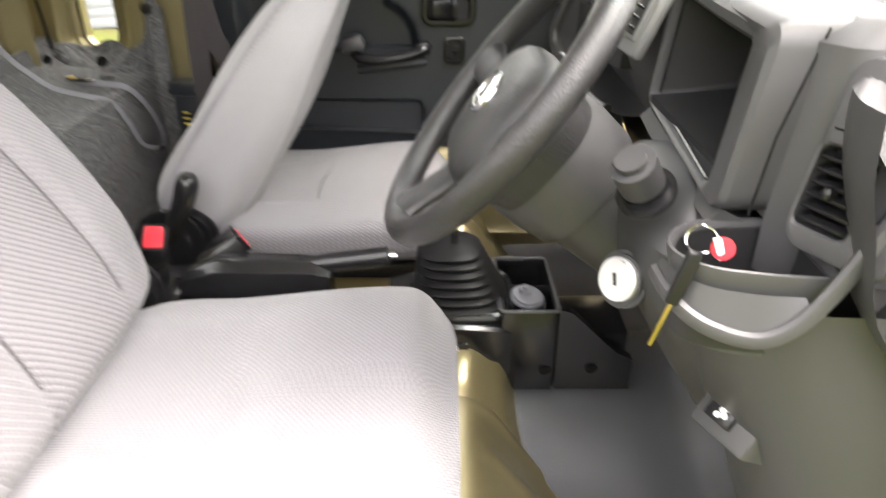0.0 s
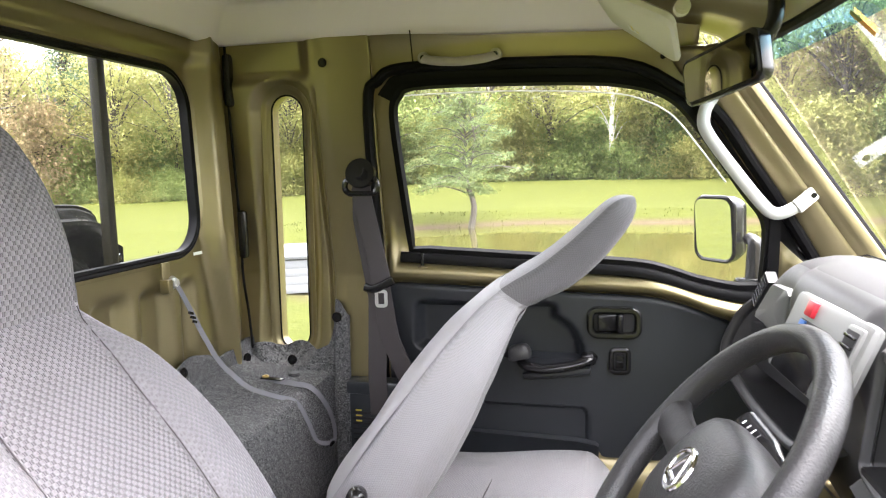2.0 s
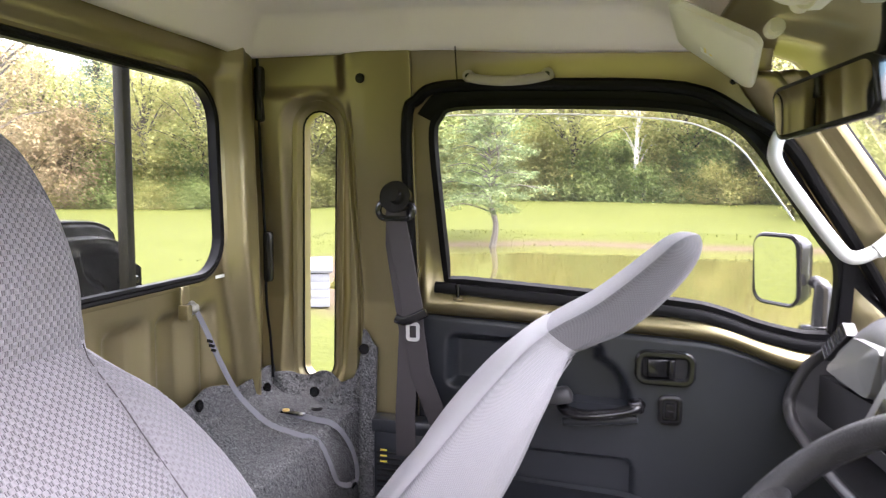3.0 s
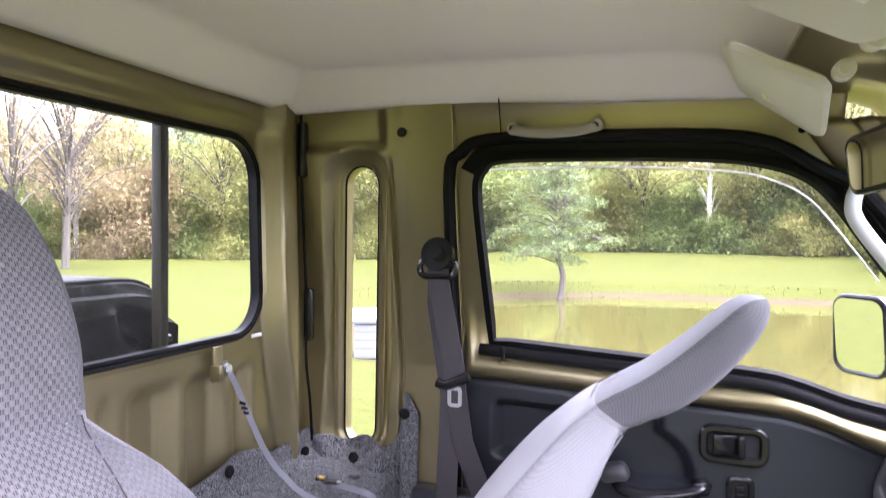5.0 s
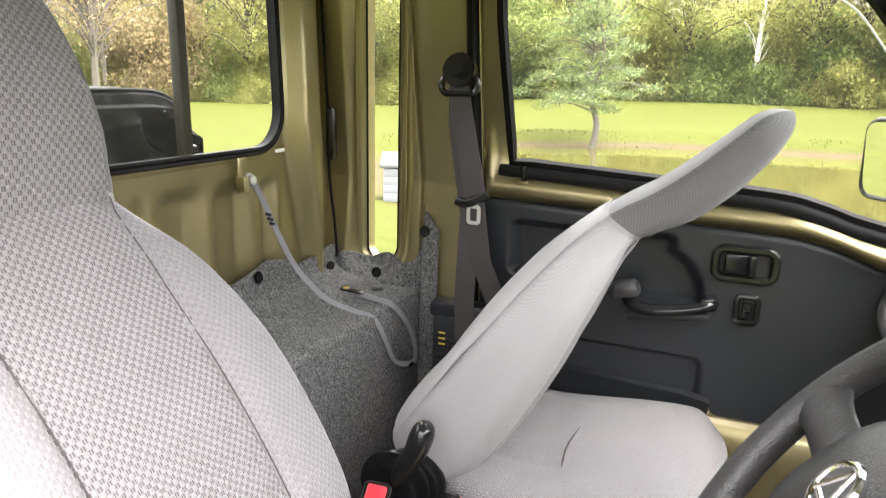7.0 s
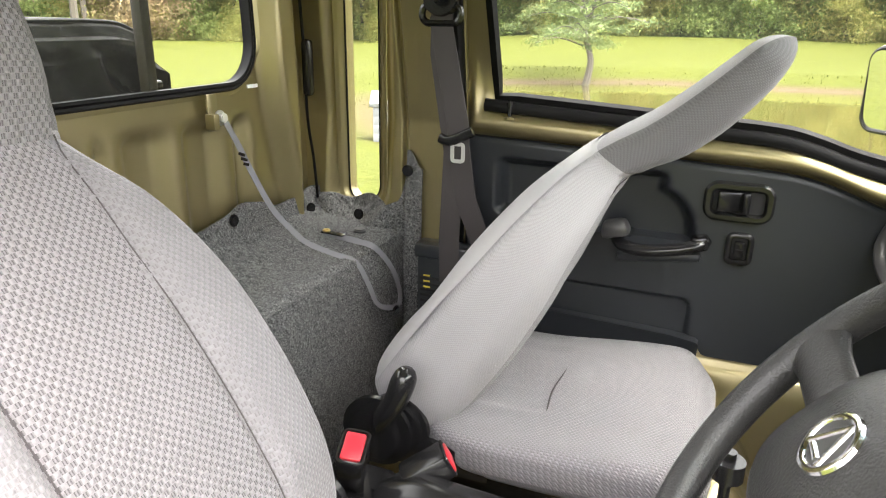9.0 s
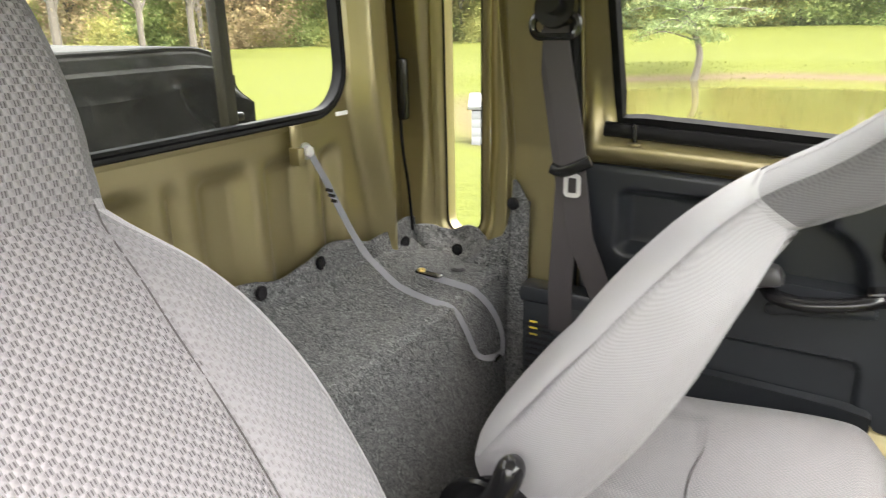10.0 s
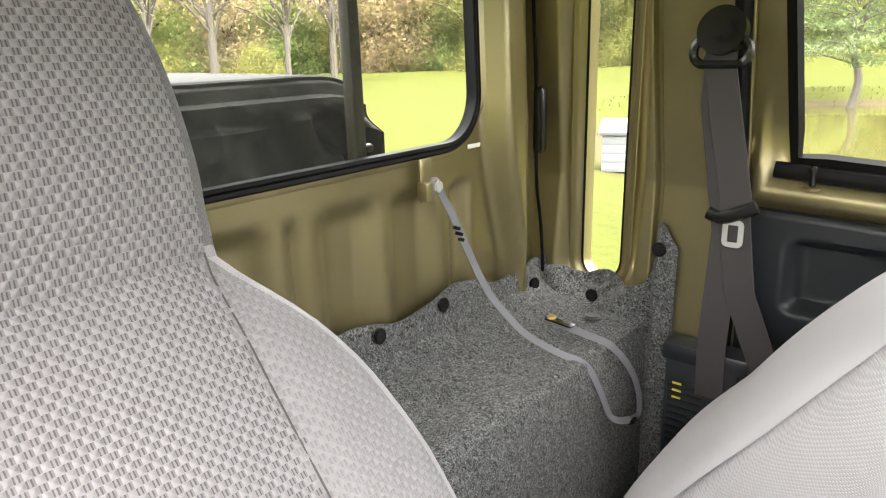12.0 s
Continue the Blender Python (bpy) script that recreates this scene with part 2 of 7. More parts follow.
def foliage(name, dark, mid, light):
    m, tree, p = shader(name)
    geo = tree.nodes.new("ShaderNodeNewGeometry")
    info = tree.nodes.new("ShaderNodeObjectInfo")
    co = tree.nodes.new("ShaderNodeTexCoord")
    patch = node(tree, "ShaderNodeTexNoise", Scale=1.1, Detail=2.0)
    tree.links.new(co.outputs["Object"], patch.inputs["Vector"])
    # each leaf, each patch of the crown and each tree has its own shade
    total = None
    for out, k in ((geo.outputs["Random Per Island"], 0.34), (patch.outputs[0], 0.5), (info.outputs["Random"], 0.26)):
        mul = tree.nodes.new("ShaderNodeMath")
        mul.operation = "MULTIPLY_ADD"
        mul.inputs[1].default_value, mul.inputs[2].default_value = k, -0.05
        tree.links.new(out, mul.inputs[0])
        if total:
            tree.links.new(total, mul.inputs[2])
        total = mul.outputs[0]
    ramp = tree.nodes.new("ShaderNodeValToRGB")
    e = ramp.color_ramp.elements
    e[0].color, e[1].color = (*dark, 1), (*light, 1)
    e[0].position, e[1].position = 0.15, 0.85
    e.new(0.5).color = (*mid, 1)
    tree.links.new(total, ramp.inputs[0])
    tree.links.new(ramp.outputs[0], p.inputs["Base Color"])
    p.inputs["Roughness"].default_value = 0.7
    p.inputs["Specular IOR Level"].default_value = 0.1
    thin = tree.nodes.new("ShaderNodeBsdfTranslucent")
    tree.links.new(ramp.outputs[0], thin.inputs[0])
    both = tree.nodes.new("ShaderNodeMixShader")
    both.inputs[0].default_value = 0.72
    tree.links.new(p.outputs[0], both.inputs[1])
    tree.links.new(thin.outputs[0], both.inputs[2])
    tree.links.new(both.outputs[0], tree.nodes["Material Output"].inputs[0])
    return m


LEAF_GREEN = foliage("green_leaves", (0.230, 0.338, 0.105), (0.351, 0.459, 0.157), (0.513, 0.567, 0.211))
LEAF_YELLOW = foliage("yellow_green_leaves", (0.338, 0.392, 0.131), (0.486, 0.499, 0.176), (0.620, 0.567, 0.211))
LEAF_RUST = foliage("thinning_autumn_leaves", (0.356, 0.330, 0.189), (0.500, 0.421, 0.240), (0.605, 0.448, 0.258))
LEAF_PINE = foliage("pine_needles", (0.135, 0.216, 0.114), (0.216, 0.311, 0.157), (0.338, 0.405, 0.211))
LEAF_SHORE = foliage("shore_pine_needles", (0.2, 0.29, 0.13), (0.29, 0.37, 0.16), (0.44, 0.32, 0.16))
LEAF_BANK = foliage("bank_grass_blades", (0.05, 0.065, 0.012), (0.08, 0.095, 0.018), (0.12, 0.11, 0.03))
BARK = surface("grey_bark", (0.055, 0.048, 0.038), (0.12, 0.105, 0.088), 0.9, 0, 3, 25, 0.6, 0.02)
BIRCH = surface("pale_birch_bark", (0.45, 0.43, 0.4), (0.65, 0.63, 0.6), 0.8, 0, 4, 20, 0.3, 0.01)


def grass_material():
    m, tree, p = shader("lawn_grass")
    co = tree.nodes.new("ShaderNodeTexCoord")
    patch = node(tree, "ShaderNodeTexNoise", Scale=0.25, Detail=4.0)
    tuft = node(tree, "ShaderNodeTexNoise", Scale=5.0, Detail=6.0, Roughness=0.7)
    for n in (patch, tuft):
        tree.links.new(co.outputs["Object"], n.inputs["Vector"])
    a = mix_colour(tree, patch.outputs[0], (0.035, 0.0445, 0.004), (0.053, 0.0605, 0.006))
    b = mix_colour(tree, tuft.outputs[0], (0.015, 0.021, 0.003), (0.073, 0.077, 0.01))
    grass = mix_colour(tree, 0.5, a, b)
    # bare earth below the grass line of the banks
    sep = tree.nodes.new("ShaderNodeSeparateXYZ")
    tree.links.new(co.outputs["Object"], sep.inputs[0])
    low = tree.nodes.new("ShaderNodeMapRange")
    low.inputs[1].default_value, low.inputs[2].default_value = -0.93, -0.8
    tree.links.new(sep.outputs[2], low.inputs[0])
    mud = mix_colour(tree, tuft.outputs[0], (0.03, 0.022, 0.013), (0.08, 0.058, 0.034))
    tree.links.new(mix_colour(tree, low.outputs[0], mud, grass), p.inputs["Base Color"])
    p.inputs["Roughness"].default_value = 0.9
    p.inputs["Specular IOR Level"].default_value = 0.15
    bump = node(tree, "ShaderNodeBump", Strength=0.6, Distance=0.08)
    tree.links.new(tuft.outputs[0], bump.inputs["Height"])
    tree.links.new(bump.outputs[0], p.inputs["Normal"])
    return m


GRASS = grass_material()
m, tree, p = shader("pond_water")
p.inputs["Base Color"].default_value = (0.16, 0.12, 0.055, 1)
p.inputs["Roughness"].default_value = 0.06
co = tree.nodes.new("ShaderNodeTexCoord")
rip = node(tree, "ShaderNodeTexNoise", Scale=2.5, Detail=4.0)
tree.links.new(co.outputs["Object"], rip.inputs["Vector"])
bump = node(tree, "ShaderNodeBump", Strength=0.1, Distance=0.03)
tree.links.new(rip.outputs[0], bump.inputs["Height"])
tree.links.new(bump.outputs[0], p.inputs["Normal"])
lit = node(tree, "ShaderNodeTexNoise", Scale=3.0, Detail=8.0, Roughness=0.8)
tree.links.new(co.outputs["Object"], lit.inputs["Vector"])
tree.links.new(mix_colour(tree, lit.outputs[0], (0.03, 0.028, 0.008), (0.09, 0.082, 0.024)), p.inputs["Base Color"])
WATER = m


# ---- mesh helpers ----
def mesh_of(name, bm, mats, smooth=True):
    me = bpy.data.meshes.new(name)
    bm.normal_update()
    bm.to_mesh(me)
    bm.free()
    for mt in mats if isinstance(mats, (list, tuple)) else [mats]:
        me.materials.append(mt)
    if smooth:
        me.shade_smooth()
        try:
            me.set_sharp_from_angle(angle=radians(40))
        except AttributeError:
            pass
    return me


def part(name, bm, mats, parent, label="", smooth=True):
    ob = new(name, mesh_of(name, bm, mats, smooth))
    ob.parent = parent
    if parent is not None:
        ob.matrix_parent_inverse = parent.matrix_basis.inverted()
    if label:
        tagged(ob, label)
    return ob


def thing(name, at, label, category, group="", kind=""):
    ob = new(name)
    ob.empty_display_size = 0.05
    ob.location = at
    ob.matrix_basis = Matrix.Translation(at)
    return tagged(ob, label, category, group, kind)


def solid(name, bm, mats, label="", category="", kind="", group="", thick=0.0, smooth=True):
    ob = new(name, mesh_of(name, bm, mats, smooth))
    tagged(ob, label, category, group, kind)
    if thick:
        mod = ob.modifiers.new("thickness", "SOLIDIFY")
        mod.thickness, mod.offset = thick, -1
    return ob


def smoothstep(a, b, x):
    t = min(1.0, max(0.0, (x - a) / (b - a)))
    return t * t * (3 - 2 * t)


def curve_of(xs, ys):
    """A smooth curve through the given stations."""
    xs, ys = list(xs), list(ys)

    def f(x):
        if x <= xs[0]:
            return ys[0]
        if x >= xs[-1]:
            return ys[-1]
        i = max(k for k in range(len(xs) - 1) if xs[k] <= x)
        h = xs[i + 1] - xs[i]
        t = (x - xs[i]) / h

        def slope(k):
            if k == 0 or k == len(xs) - 1:
                return (ys[min(k + 1, len(xs) - 1)] - ys[max(k - 1, 0)]) / (xs[min(k + 1, len(xs) - 1)] - xs[max(k - 1, 0)])
            return (ys[k + 1] - ys[k - 1]) / (xs[k + 1] - xs[k - 1])

        a, b = slope(i) * h, slope(i + 1) * h
        return ys[i] * (2 * t**3 - 3 * t**2 + 1) + a * (t**3 - 2 * t**2 + t) + ys[i + 1] * (3 * t**2 - 2 * t**3) + b * (t**3 - t**2)

    return f


def field(fn, us, vs, keep=None, flip=False):
    """A sheet of quads over the stations us, vs; keep(u, v) leaves openings."""
    bm = bmesh.new()
    rows = [[bm.verts.new(fn(u, v)) for v in vs] for u in us]
    for i in range(len(us) - 1):
        for j in range(len(vs) - 1):
            if keep and not keep((us[i] + us[i + 1]) / 2, (vs[j] + vs[j + 1]) / 2):
                continue
            q = [rows[i][j], rows[i + 1][j], rows[i + 1][j + 1], rows[i][j + 1]]
            bm.faces.new(q[::-1] if flip else q)
    bmesh.ops.delete(bm, geom=[v for v in bm.verts if not v.link_faces], context="VERTS")
    return bm


def steps(a, b, n):
    return [a + (b - a) * i / n for i in range(n + 1)]


def loft(loops, caps=True, closed=True, bm=None):
    """Skin through loops of equally many points."""
    bm = bm or bmesh.new()
    vs = [[bm.verts.new(p) for p in loop] for loop in loops]
    n = len(loops[0])
    for a, b in zip(vs, vs[1:]):
        for k in range(n if closed else n - 1):
            bm.faces.new((a[k], a[(k + 1) % n], b[(k + 1) % n], b[k]))
    if caps and closed:
        bm.faces.new(vs[0][::-1])
        bm.faces.new(vs[-1])
    bmesh.ops.recalc_face_normals(bm, faces=bm.faces)
    return bm


def smooth_path(points, n=8, closed=False):
    """Catmull-Rom through points."""
    p = [Vector(q) for q in points]
    out = []
    m = len(p)
    for i in range(m if closed else m - 1):
        a, b, c, d = (p[(i + k) % m] if closed else p[min(max(i + k, 0), m - 1)] for k in (-1, 0, 1, 2))
        for s in range(n):
            t = s / n
            out.append(0.5 * (2 * b + (c - a) * t + (2 * a - 5 * b + 4 * c - d) * t * t + (3 * b - a - 3 * c + d) * t**3))
    if not closed:
        out.append(p[-1])
    return out


def sweep(path, profile, up=(0, 0, 1), closed=False, bm=None, caps=True, scale=None):
    """A profile of (side, up) offsets carried along a path."""
    path = [Vector(q) for q in path]
    n = len(path)
    loops = []
    for i, q in enumerate(path):
        a = path[(i - 1) % n] if closed or i else path[0]
        b = path[(i + 1) % n] if closed or i < n - 1 else path[-1]
        t = (b - a).normalized()
        side = t.cross(Vector(up))
        side = side.normalized() if side.length > 1e-6 else Vector((1, 0, 0))
        top = side.cross(t).normalized()
        k = scale(i / max(1, n - 1)) if scale else 1
        loops.append([q + side * (u * k) + top * (v * k) for u, v in profile])
    if closed:
        loops.append(loops[0])
        bm = loft(loops, False, True, bm)
        bmesh.ops.remove_doubles(bm, verts=bm.verts, dist=1e-6)
        bmesh.ops.recalc_face_normals(bm, faces=bm.faces)
        return bm
    return loft(loops, caps, True, bm)


def ring(r, n=12, r2=None):
    r2 = r2 or r
    return [(r * math.cos(2 * math.pi * k / n), r2 * math.sin(2 * math.pi * k / n)) for k in range(n)]


def flat(w, t):
    """A strip's section with softened edges."""
    return [(-w / 2, -t / 2), (w / 2, -t / 2), (w / 2 + t / 3, 0), (w / 2, t / 2), (-w / 2, t / 2), (-w / 2 - t / 3, 0)]


def block(size, at=(0, 0, 0), bevel=0.005, turn=None, seg=2, bm=None, taper=1.0):
    """A rounded block."""
    b = bmesh.new()
    bmesh.ops.create_cube(b, size=1)
    for v in b.verts:
        k = taper if v.co.z > 0 else 1.0
        v.co = Vector((v.co.x * size[0] * k, v.co.y * size[1] * k, v.co.z * size[2]))
    if bevel:
        bmesh.ops.bevel(b, geom=list(b.edges), offset=bevel, segments=seg, profile=0.5, affect="EDGES")
    m = Matrix.Translation(at) @ (turn.to_4x4() if turn else Matrix())
    b.transform(m)
    if bm is None:
        return b
    me = bpy.data.meshes.new("tmp")
    b.to_mesh(me)
    b.free()
    bm.from_mesh(me)
    bpy.data.meshes.remove(me)
    return bm


def disc(r, depth, at, axis, bevel=0.0, n=24, bm=None, r2=None):
    """A round plug along an axis."""
    b = bmesh.new()
    bmesh.ops.create_cone(b, cap_ends=True, segments=n, radius1=r, radius2=r if r2 is None else r2, depth=depth)
    if bevel:
        edges = [e for e in b.edges if abs(abs(e.verts[0].co.z) - depth / 2) < 1e-6 and abs(e.verts[0].co.z - e.verts[1].co.z) < 1e-6]
        bmesh.ops.bevel(b, geom=edges, offset=bevel, segments=2, affect="EDGES")
    q = Vector(axis).to_track_quat("Z", "Y")
    b.transform(Matrix.Translation(at) @ q.to_matrix().to_4x4())
    if bm is None:
        return b
    me = bpy.data.meshes.new("tmp")
    b.to_mesh(me)
    b.free()
    bm.from_mesh(me)
    bpy.data.meshes.remove(me)
    return bm


def rounded(w, h, r, n=6):
    """A rounded rectangle's outline round the origin."""
    out = []
    for cx, cy, a0 in ((w / 2 - r, h / 2 - r, 0), (-w / 2 + r, h / 2 - r, 90), (-w / 2 + r, -h / 2 + r, 180), (w / 2 - r, -h / 2 + r, 270)):
        for k in range(n + 1):
            a = radians(a0 + 90 * k / n)
            out.append((cx + r * math.cos(a), cy + r * math.sin(a)))
    return out


def resample(points, n):
    """n points at even steps round a closed outline."""
    p = [Vector(q) for q in points]
    p.append(p[0])
    d = [0.0]
    for a, b in zip(p, p[1:]):
        d.append(d[-1] + (b - a).length)
    out, j = [], 0
    for i in range(n):
        s = d[-1] * i / n
        while d[j + 1] < s:
            j += 1
        out.append(p[j].lerp(p[j + 1], (s - d[j]) / max(1e-9, d[j + 1] - d[j])))
    return out


def inside(poly, x, y):
    hit = False
    for (x1, y1), (x2, y2) in zip(poly, poly[1:] + poly[:1]):
        if (y1 > y) != (y2 > y) and x < (x2 - x1) * (y - y1) / (y2 - y1) + x1:
            hit = not hit
    return hit


# ---- outdoors ----
GROUND, WATER_Z = -0.57, -0.98


def pond(x, y):
    """Below 1 inside the pond's outline."""
    wob = 0.05 * math.sin(x * 0.6) + 0.04 * math.sin(y * 0.9 + x * 0.35)
    return (((x - 11.0) / 18.0) ** 4 + ((y - 17.2) / 7.9) ** 4) ** 0.25 + wob


def ground_height(x, y):
    s = (pond(x, y) - 1) * 7
    z = GROUND + 0.05 * noise.noise(Vector((x * 0.15, y * 0.15, 0)))
    z += 0.85 * smoothstep(24, 40, y) * smoothstep(-26, -6, x)
    far = smoothstep(16, 22, y)
    z -= (0.35 + 0.1 * far) * (1 - smoothstep(0.0, 2.2 - 1.2 * far, s))
    z -= 0.9 * (1 - smoothstep(-2.5, 0.0, s))
    return z


def stations(edge, n, inner):
    out = []
    for i in range(-n, n + 1):
        t = i / n
        out.append(inner * t * n / 10 + (edge - inner * n / 10) * abs(t) ** 6 * (1 if t > 0 else -1))
    return out


axis = stations(2500, 110, 6.0)
ground = solid("ground", field(lambda x, y: (x, y + 12, ground_height(x, y + 12)), axis, axis), GRASS, "mown green lawn running down to a pond's muddy bank", "lawn", "structure")
bm = field(lambda x, y: (x, y, WATER_Z), steps(-9, 40, 40), steps(7, 28, 20))
water = solid("water", bm, WATER, "still brown pond water with floating leaf litter", "pond", "structure")


def leaf_cloud(name, centres, size, per, leaf, seed, material, parent, squash=1.0, thin=0.6):
    """Many small leaves gathered in clumps, each turned with its clump's and its crown's outside."""
    rng = np.random.default_rng(seed)
    c = np.array(centres, float)
    k = np.repeat(np.arange(len(c)), per)
    off = rng.normal(size=(len(k), 3)) * size * np.array([1, 1, squash])
    pos = c[k] + off

    def unit(q):
        return q / np.maximum(np.linalg.norm(q, axis=1), 1e-6)[:, None]

    out = unit(unit(pos - c.mean(0)) + 0.7 * unit(off) + np.array([0, 0, 0.9]) + 0.3 * rng.normal(size=(len(k), 3)))
    a = unit(rng.normal(size=(len(k), 3)))
    b = unit(np.cross(a, rng.normal(size=(len(k), 3))))
    flip = np.sign(np.einsum("ij,ij->i", np.cross(b, a), out))[:, None]
    s = leaf * rng.uniform(0.6, 1.4, size=(len(k), 1))
    v = np.stack([pos - a * s * 0.7 + b * s * thin * flip, pos - a * s * 0.7 - b * s * thin * flip, pos + a * s], 1).reshape(-1, 3)
    me = bpy.data.meshes.new(name)
    me.from_pydata(v.tolist(), [], np.arange(len(v)).reshape(-1, 3).tolist())
    me.materials.append(material)
    me.shade_smooth()
    me.normals_split_custom_set_from_vertices(np.repeat(out, 3, 0).tolist())
    ob = new(name, me)
    ob.parent = parent
    return ob


def limb_mesh(trunk, limbs):
    bm = bmesh.new()
    for path, r0, r1 in [trunk] + limbs:
        n = len(path)
        sweep(path, ring(1, 7), (0.3, 1, 0.1), False, bm, True, lambda t, a=r0, b=r1: a + (b - a) * t)
    return bm


def make_tree(kind, height, spread, seed, leaf_mat, bark, clumps, per, leaf, label, bare=0.0):
    rng = random.Random(seed)
    tree_ob = thing("tree", (0, 0, 0), label, "tree", "trees of the wood")
    lean = rng.uniform(-0.05, 0.05) * height
    path = smooth_path([(0, 0, -0.2), (lean * 0.3, rng.uniform(-0.1, 0.1), height * 0.35), (lean * 0.7, rng.uniform(-0.2, 0.2), height * 0.7), (lean, 0, height * 0.97)], 4)
    if kind == "crooked":
        path = smooth_path([(0, 0, -0.2), (0.16, 0.05, height * 0.16), (-0.1, 0.1, height * 0.34), (0.22, 0, height * 0.6), (lean, 0, height * 0.97)], 4)
    r = height * (0.026 if kind == "crooked" else 0.018)
    limbs, centres = [], []
    for i in range(clumps):
        if kind == "crooked":
            h = height * (0.3 + 0.7 * (i % 7) / 6.5) + rng.uniform(-0.06, 0.06) * height
            reach = spread * (1.25 - 0.95 * h / height) * rng.uniform(0.15, 1.15)
        elif kind == "pine":
            h = height * rng.uniform(0.3, 1.0)
            reach = spread * (1.08 - h / height) * rng.uniform(0.5, 1.1) + 0.15
        elif kind == "shrub":
            h = height * rng.uniform(0.05, 1.0)
            reach = spread * math.sqrt(max(0.05, 1 - (h / height) ** 2)) * rng.uniform(0.2, 1.0)
        else:
            h = height * rng.uniform(0.3, 1.0)
            k = (h / height - 0.62) / 0.42
            reach = spread * math.sqrt(max(0.06, 1 - k * k)) * rng.uniform(0.25, 1.05)
        a = rng.uniform(0, 2 * math.pi)
        q = Vector((lean * h / height + reach * math.cos(a), reach * math.sin(a), h))
        if rng.random() > bare:
            centres.append(q)
        if i % (2 if kind == "crooked" else 3) == 0:
            base = Vector((lean * 0.5, 0, h * {"pine": 0.85, "crooked": 0.94}.get(kind, 0.6)))
            mid = base.lerp(q, 0.55) + Vector((0, 0, 0.04 * height))
            limbs.append((smooth_path([base, mid, q], 3), r * (0.2 if bark is BIRCH or kind == "crooked" else 0.38), r * 0.08))
    part("trunk", limb_mesh((path, r, r * 0.15), limbs), bark, tree_ob)
    squash = {"pine": 0.5, "crooked": 0.3}.get(kind, 0.8)
    leaf_cloud("crown", centres, spread * (0.1 if kind == "crooked" else 0.17), per, leaf, seed, leaf_mat, tree_ob, squash, 0.14 if kind == "crooked" else 0.6)
    return tree_ob


TREES = [
    make_tree("round", 10.0, 3.4, 1, LEAF_YELLOW, BARK, 90, 178, 0.073, "tall broadleaf tree turning yellow-green in autumn"),
    make_tree("round", 9.0, 3.6, 2, LEAF_GREEN, BARK, 100, 187, 0.073, "full green broadleaf tree at the wood's edge"),
    make_tree("round", 11.0, 3.4, 3, LEAF_RUST, BARK, 90, 153, 0.066, "tall tree with thinning rust-brown autumn leaves", 0.35),
    make_tree("pine", 12.0, 2.8, 4, LEAF_PINE, BARK, 110, 187, 0.066, "tall dark green pine at the lawn's edge"),
    make_tree("shrub", 2.6, 2.2, 5, LEAF_GREEN, BARK, 60, 187, 0.053, "dense green shrub below the taller trees"),
    make_tree("shrub", 2.3, 2.0, 6, LEAF_YELLOW, BARK, 55, 187, 0.053, "yellow-green bush on the far bank"),
    make_tree("round", 9.5, 2.0, 7, LEAF_YELLOW, BIRCH, 36, 57, 0.073, "slender pale-barked birch with sparse yellow leaves", 0.2),
    make_tree("round", 8.5, 3.8, 8, LEAF_RUST, BARK, 70, 14, 0.066, "nearly bare grey-barked tree with wide limbs", 0.6),
    make_tree("shrub", 4.8, 2.7, 9, LEAF_GREEN, BARK, 95, 204, 0.079, "tall green thicket shrub at the wood's edge"),
    make_tree("shrub", 4.2, 2.5, 10, LEAF_YELLOW, BARK, 90, 204, 0.079, "tall yellow-green thicket shrub at the wood's edge"),
    make_tree("shrub", 6.5, 2.8, 12, LEAF_RUST, BARK, 100, 187, 0.079, "tall thicket of rust-brown autumn leaves"),
]
rng = random.Random(11)


def plant(index, azimuth, distance, sink=0.0):
    x, y = distance * math.sin(radians(azimuth)), distance * math.cos(radians(azimuth))
    copy_thing(TREES[index], pose(x, y, ground_height(x, y) - sink, 0, 0, rng.uniform(0, 360)))


for i in range(32):
    az = -72 + 108 * i / 31 + rng.uniform(-1.2, 1.2)
    front = 47 if az < -26 else 41
    plant(rng.choice((0, 0, 2, 6, 7) if az > -12 else (1, 3, 3, 0) if az > -39 else (2, 2, 0, 7)), az, front + rng.uniform(0, 4))
    if az < -12 or i % 2:
        plant(rng.choice((0, 1, 2, 3) if az < -12 else (0, 2, 6, 6)), az + rng.uniform(-1, 1), front + rng.uniform(7, 14))
    if az < -12:
        plant(rng.choice((0, 1, 1, 3)), az + rng.uniform(-1, 1), front + rng.uniform(15, 22), -1.5)
    if rng.random() < 0.6:
        plant(rng.choice((4, 4, 5)), az + rng.uniform(-1, 1), front - rng.uniform(-1.5, 2.5), rng.uniform(0.0, 1.0))
    plant(rng.choice((4, 5, 5)), az + rng.uniform(0.4, 2.0), front + rng.uniform(1.5, 5), rng.uniform(-0.3, 0.6))
# thicket that fills the wood from the ground up
for i in range(40):
    az = -74 + 112 * i / 39 + rng.uniform(-0.6, 0.6)
    front = 47 if az < -26 else 41
    plant(rng.choice((8, 9, 9, 8) if az > -39 else (9, 8, 10)), az, front + rng.uniform(0.5, 3.0), rng.uniform(0.2, 1.6))
    plant(rng.choice((8, 9, 10, 10) if az < -12 else (9, 8, 9, 9)), az + 0.9, front + rng.uniform(5, 8), rng.uniform(-1.6, 0.2))
    if az < -12 or i % 2:
        plant(rng.choice((8, 9, 10) if az < -12 else (9, 9, 10)), az + 0.4, front + rng.uniform(11, 15), rng.uniform(-3.5, -1.5))
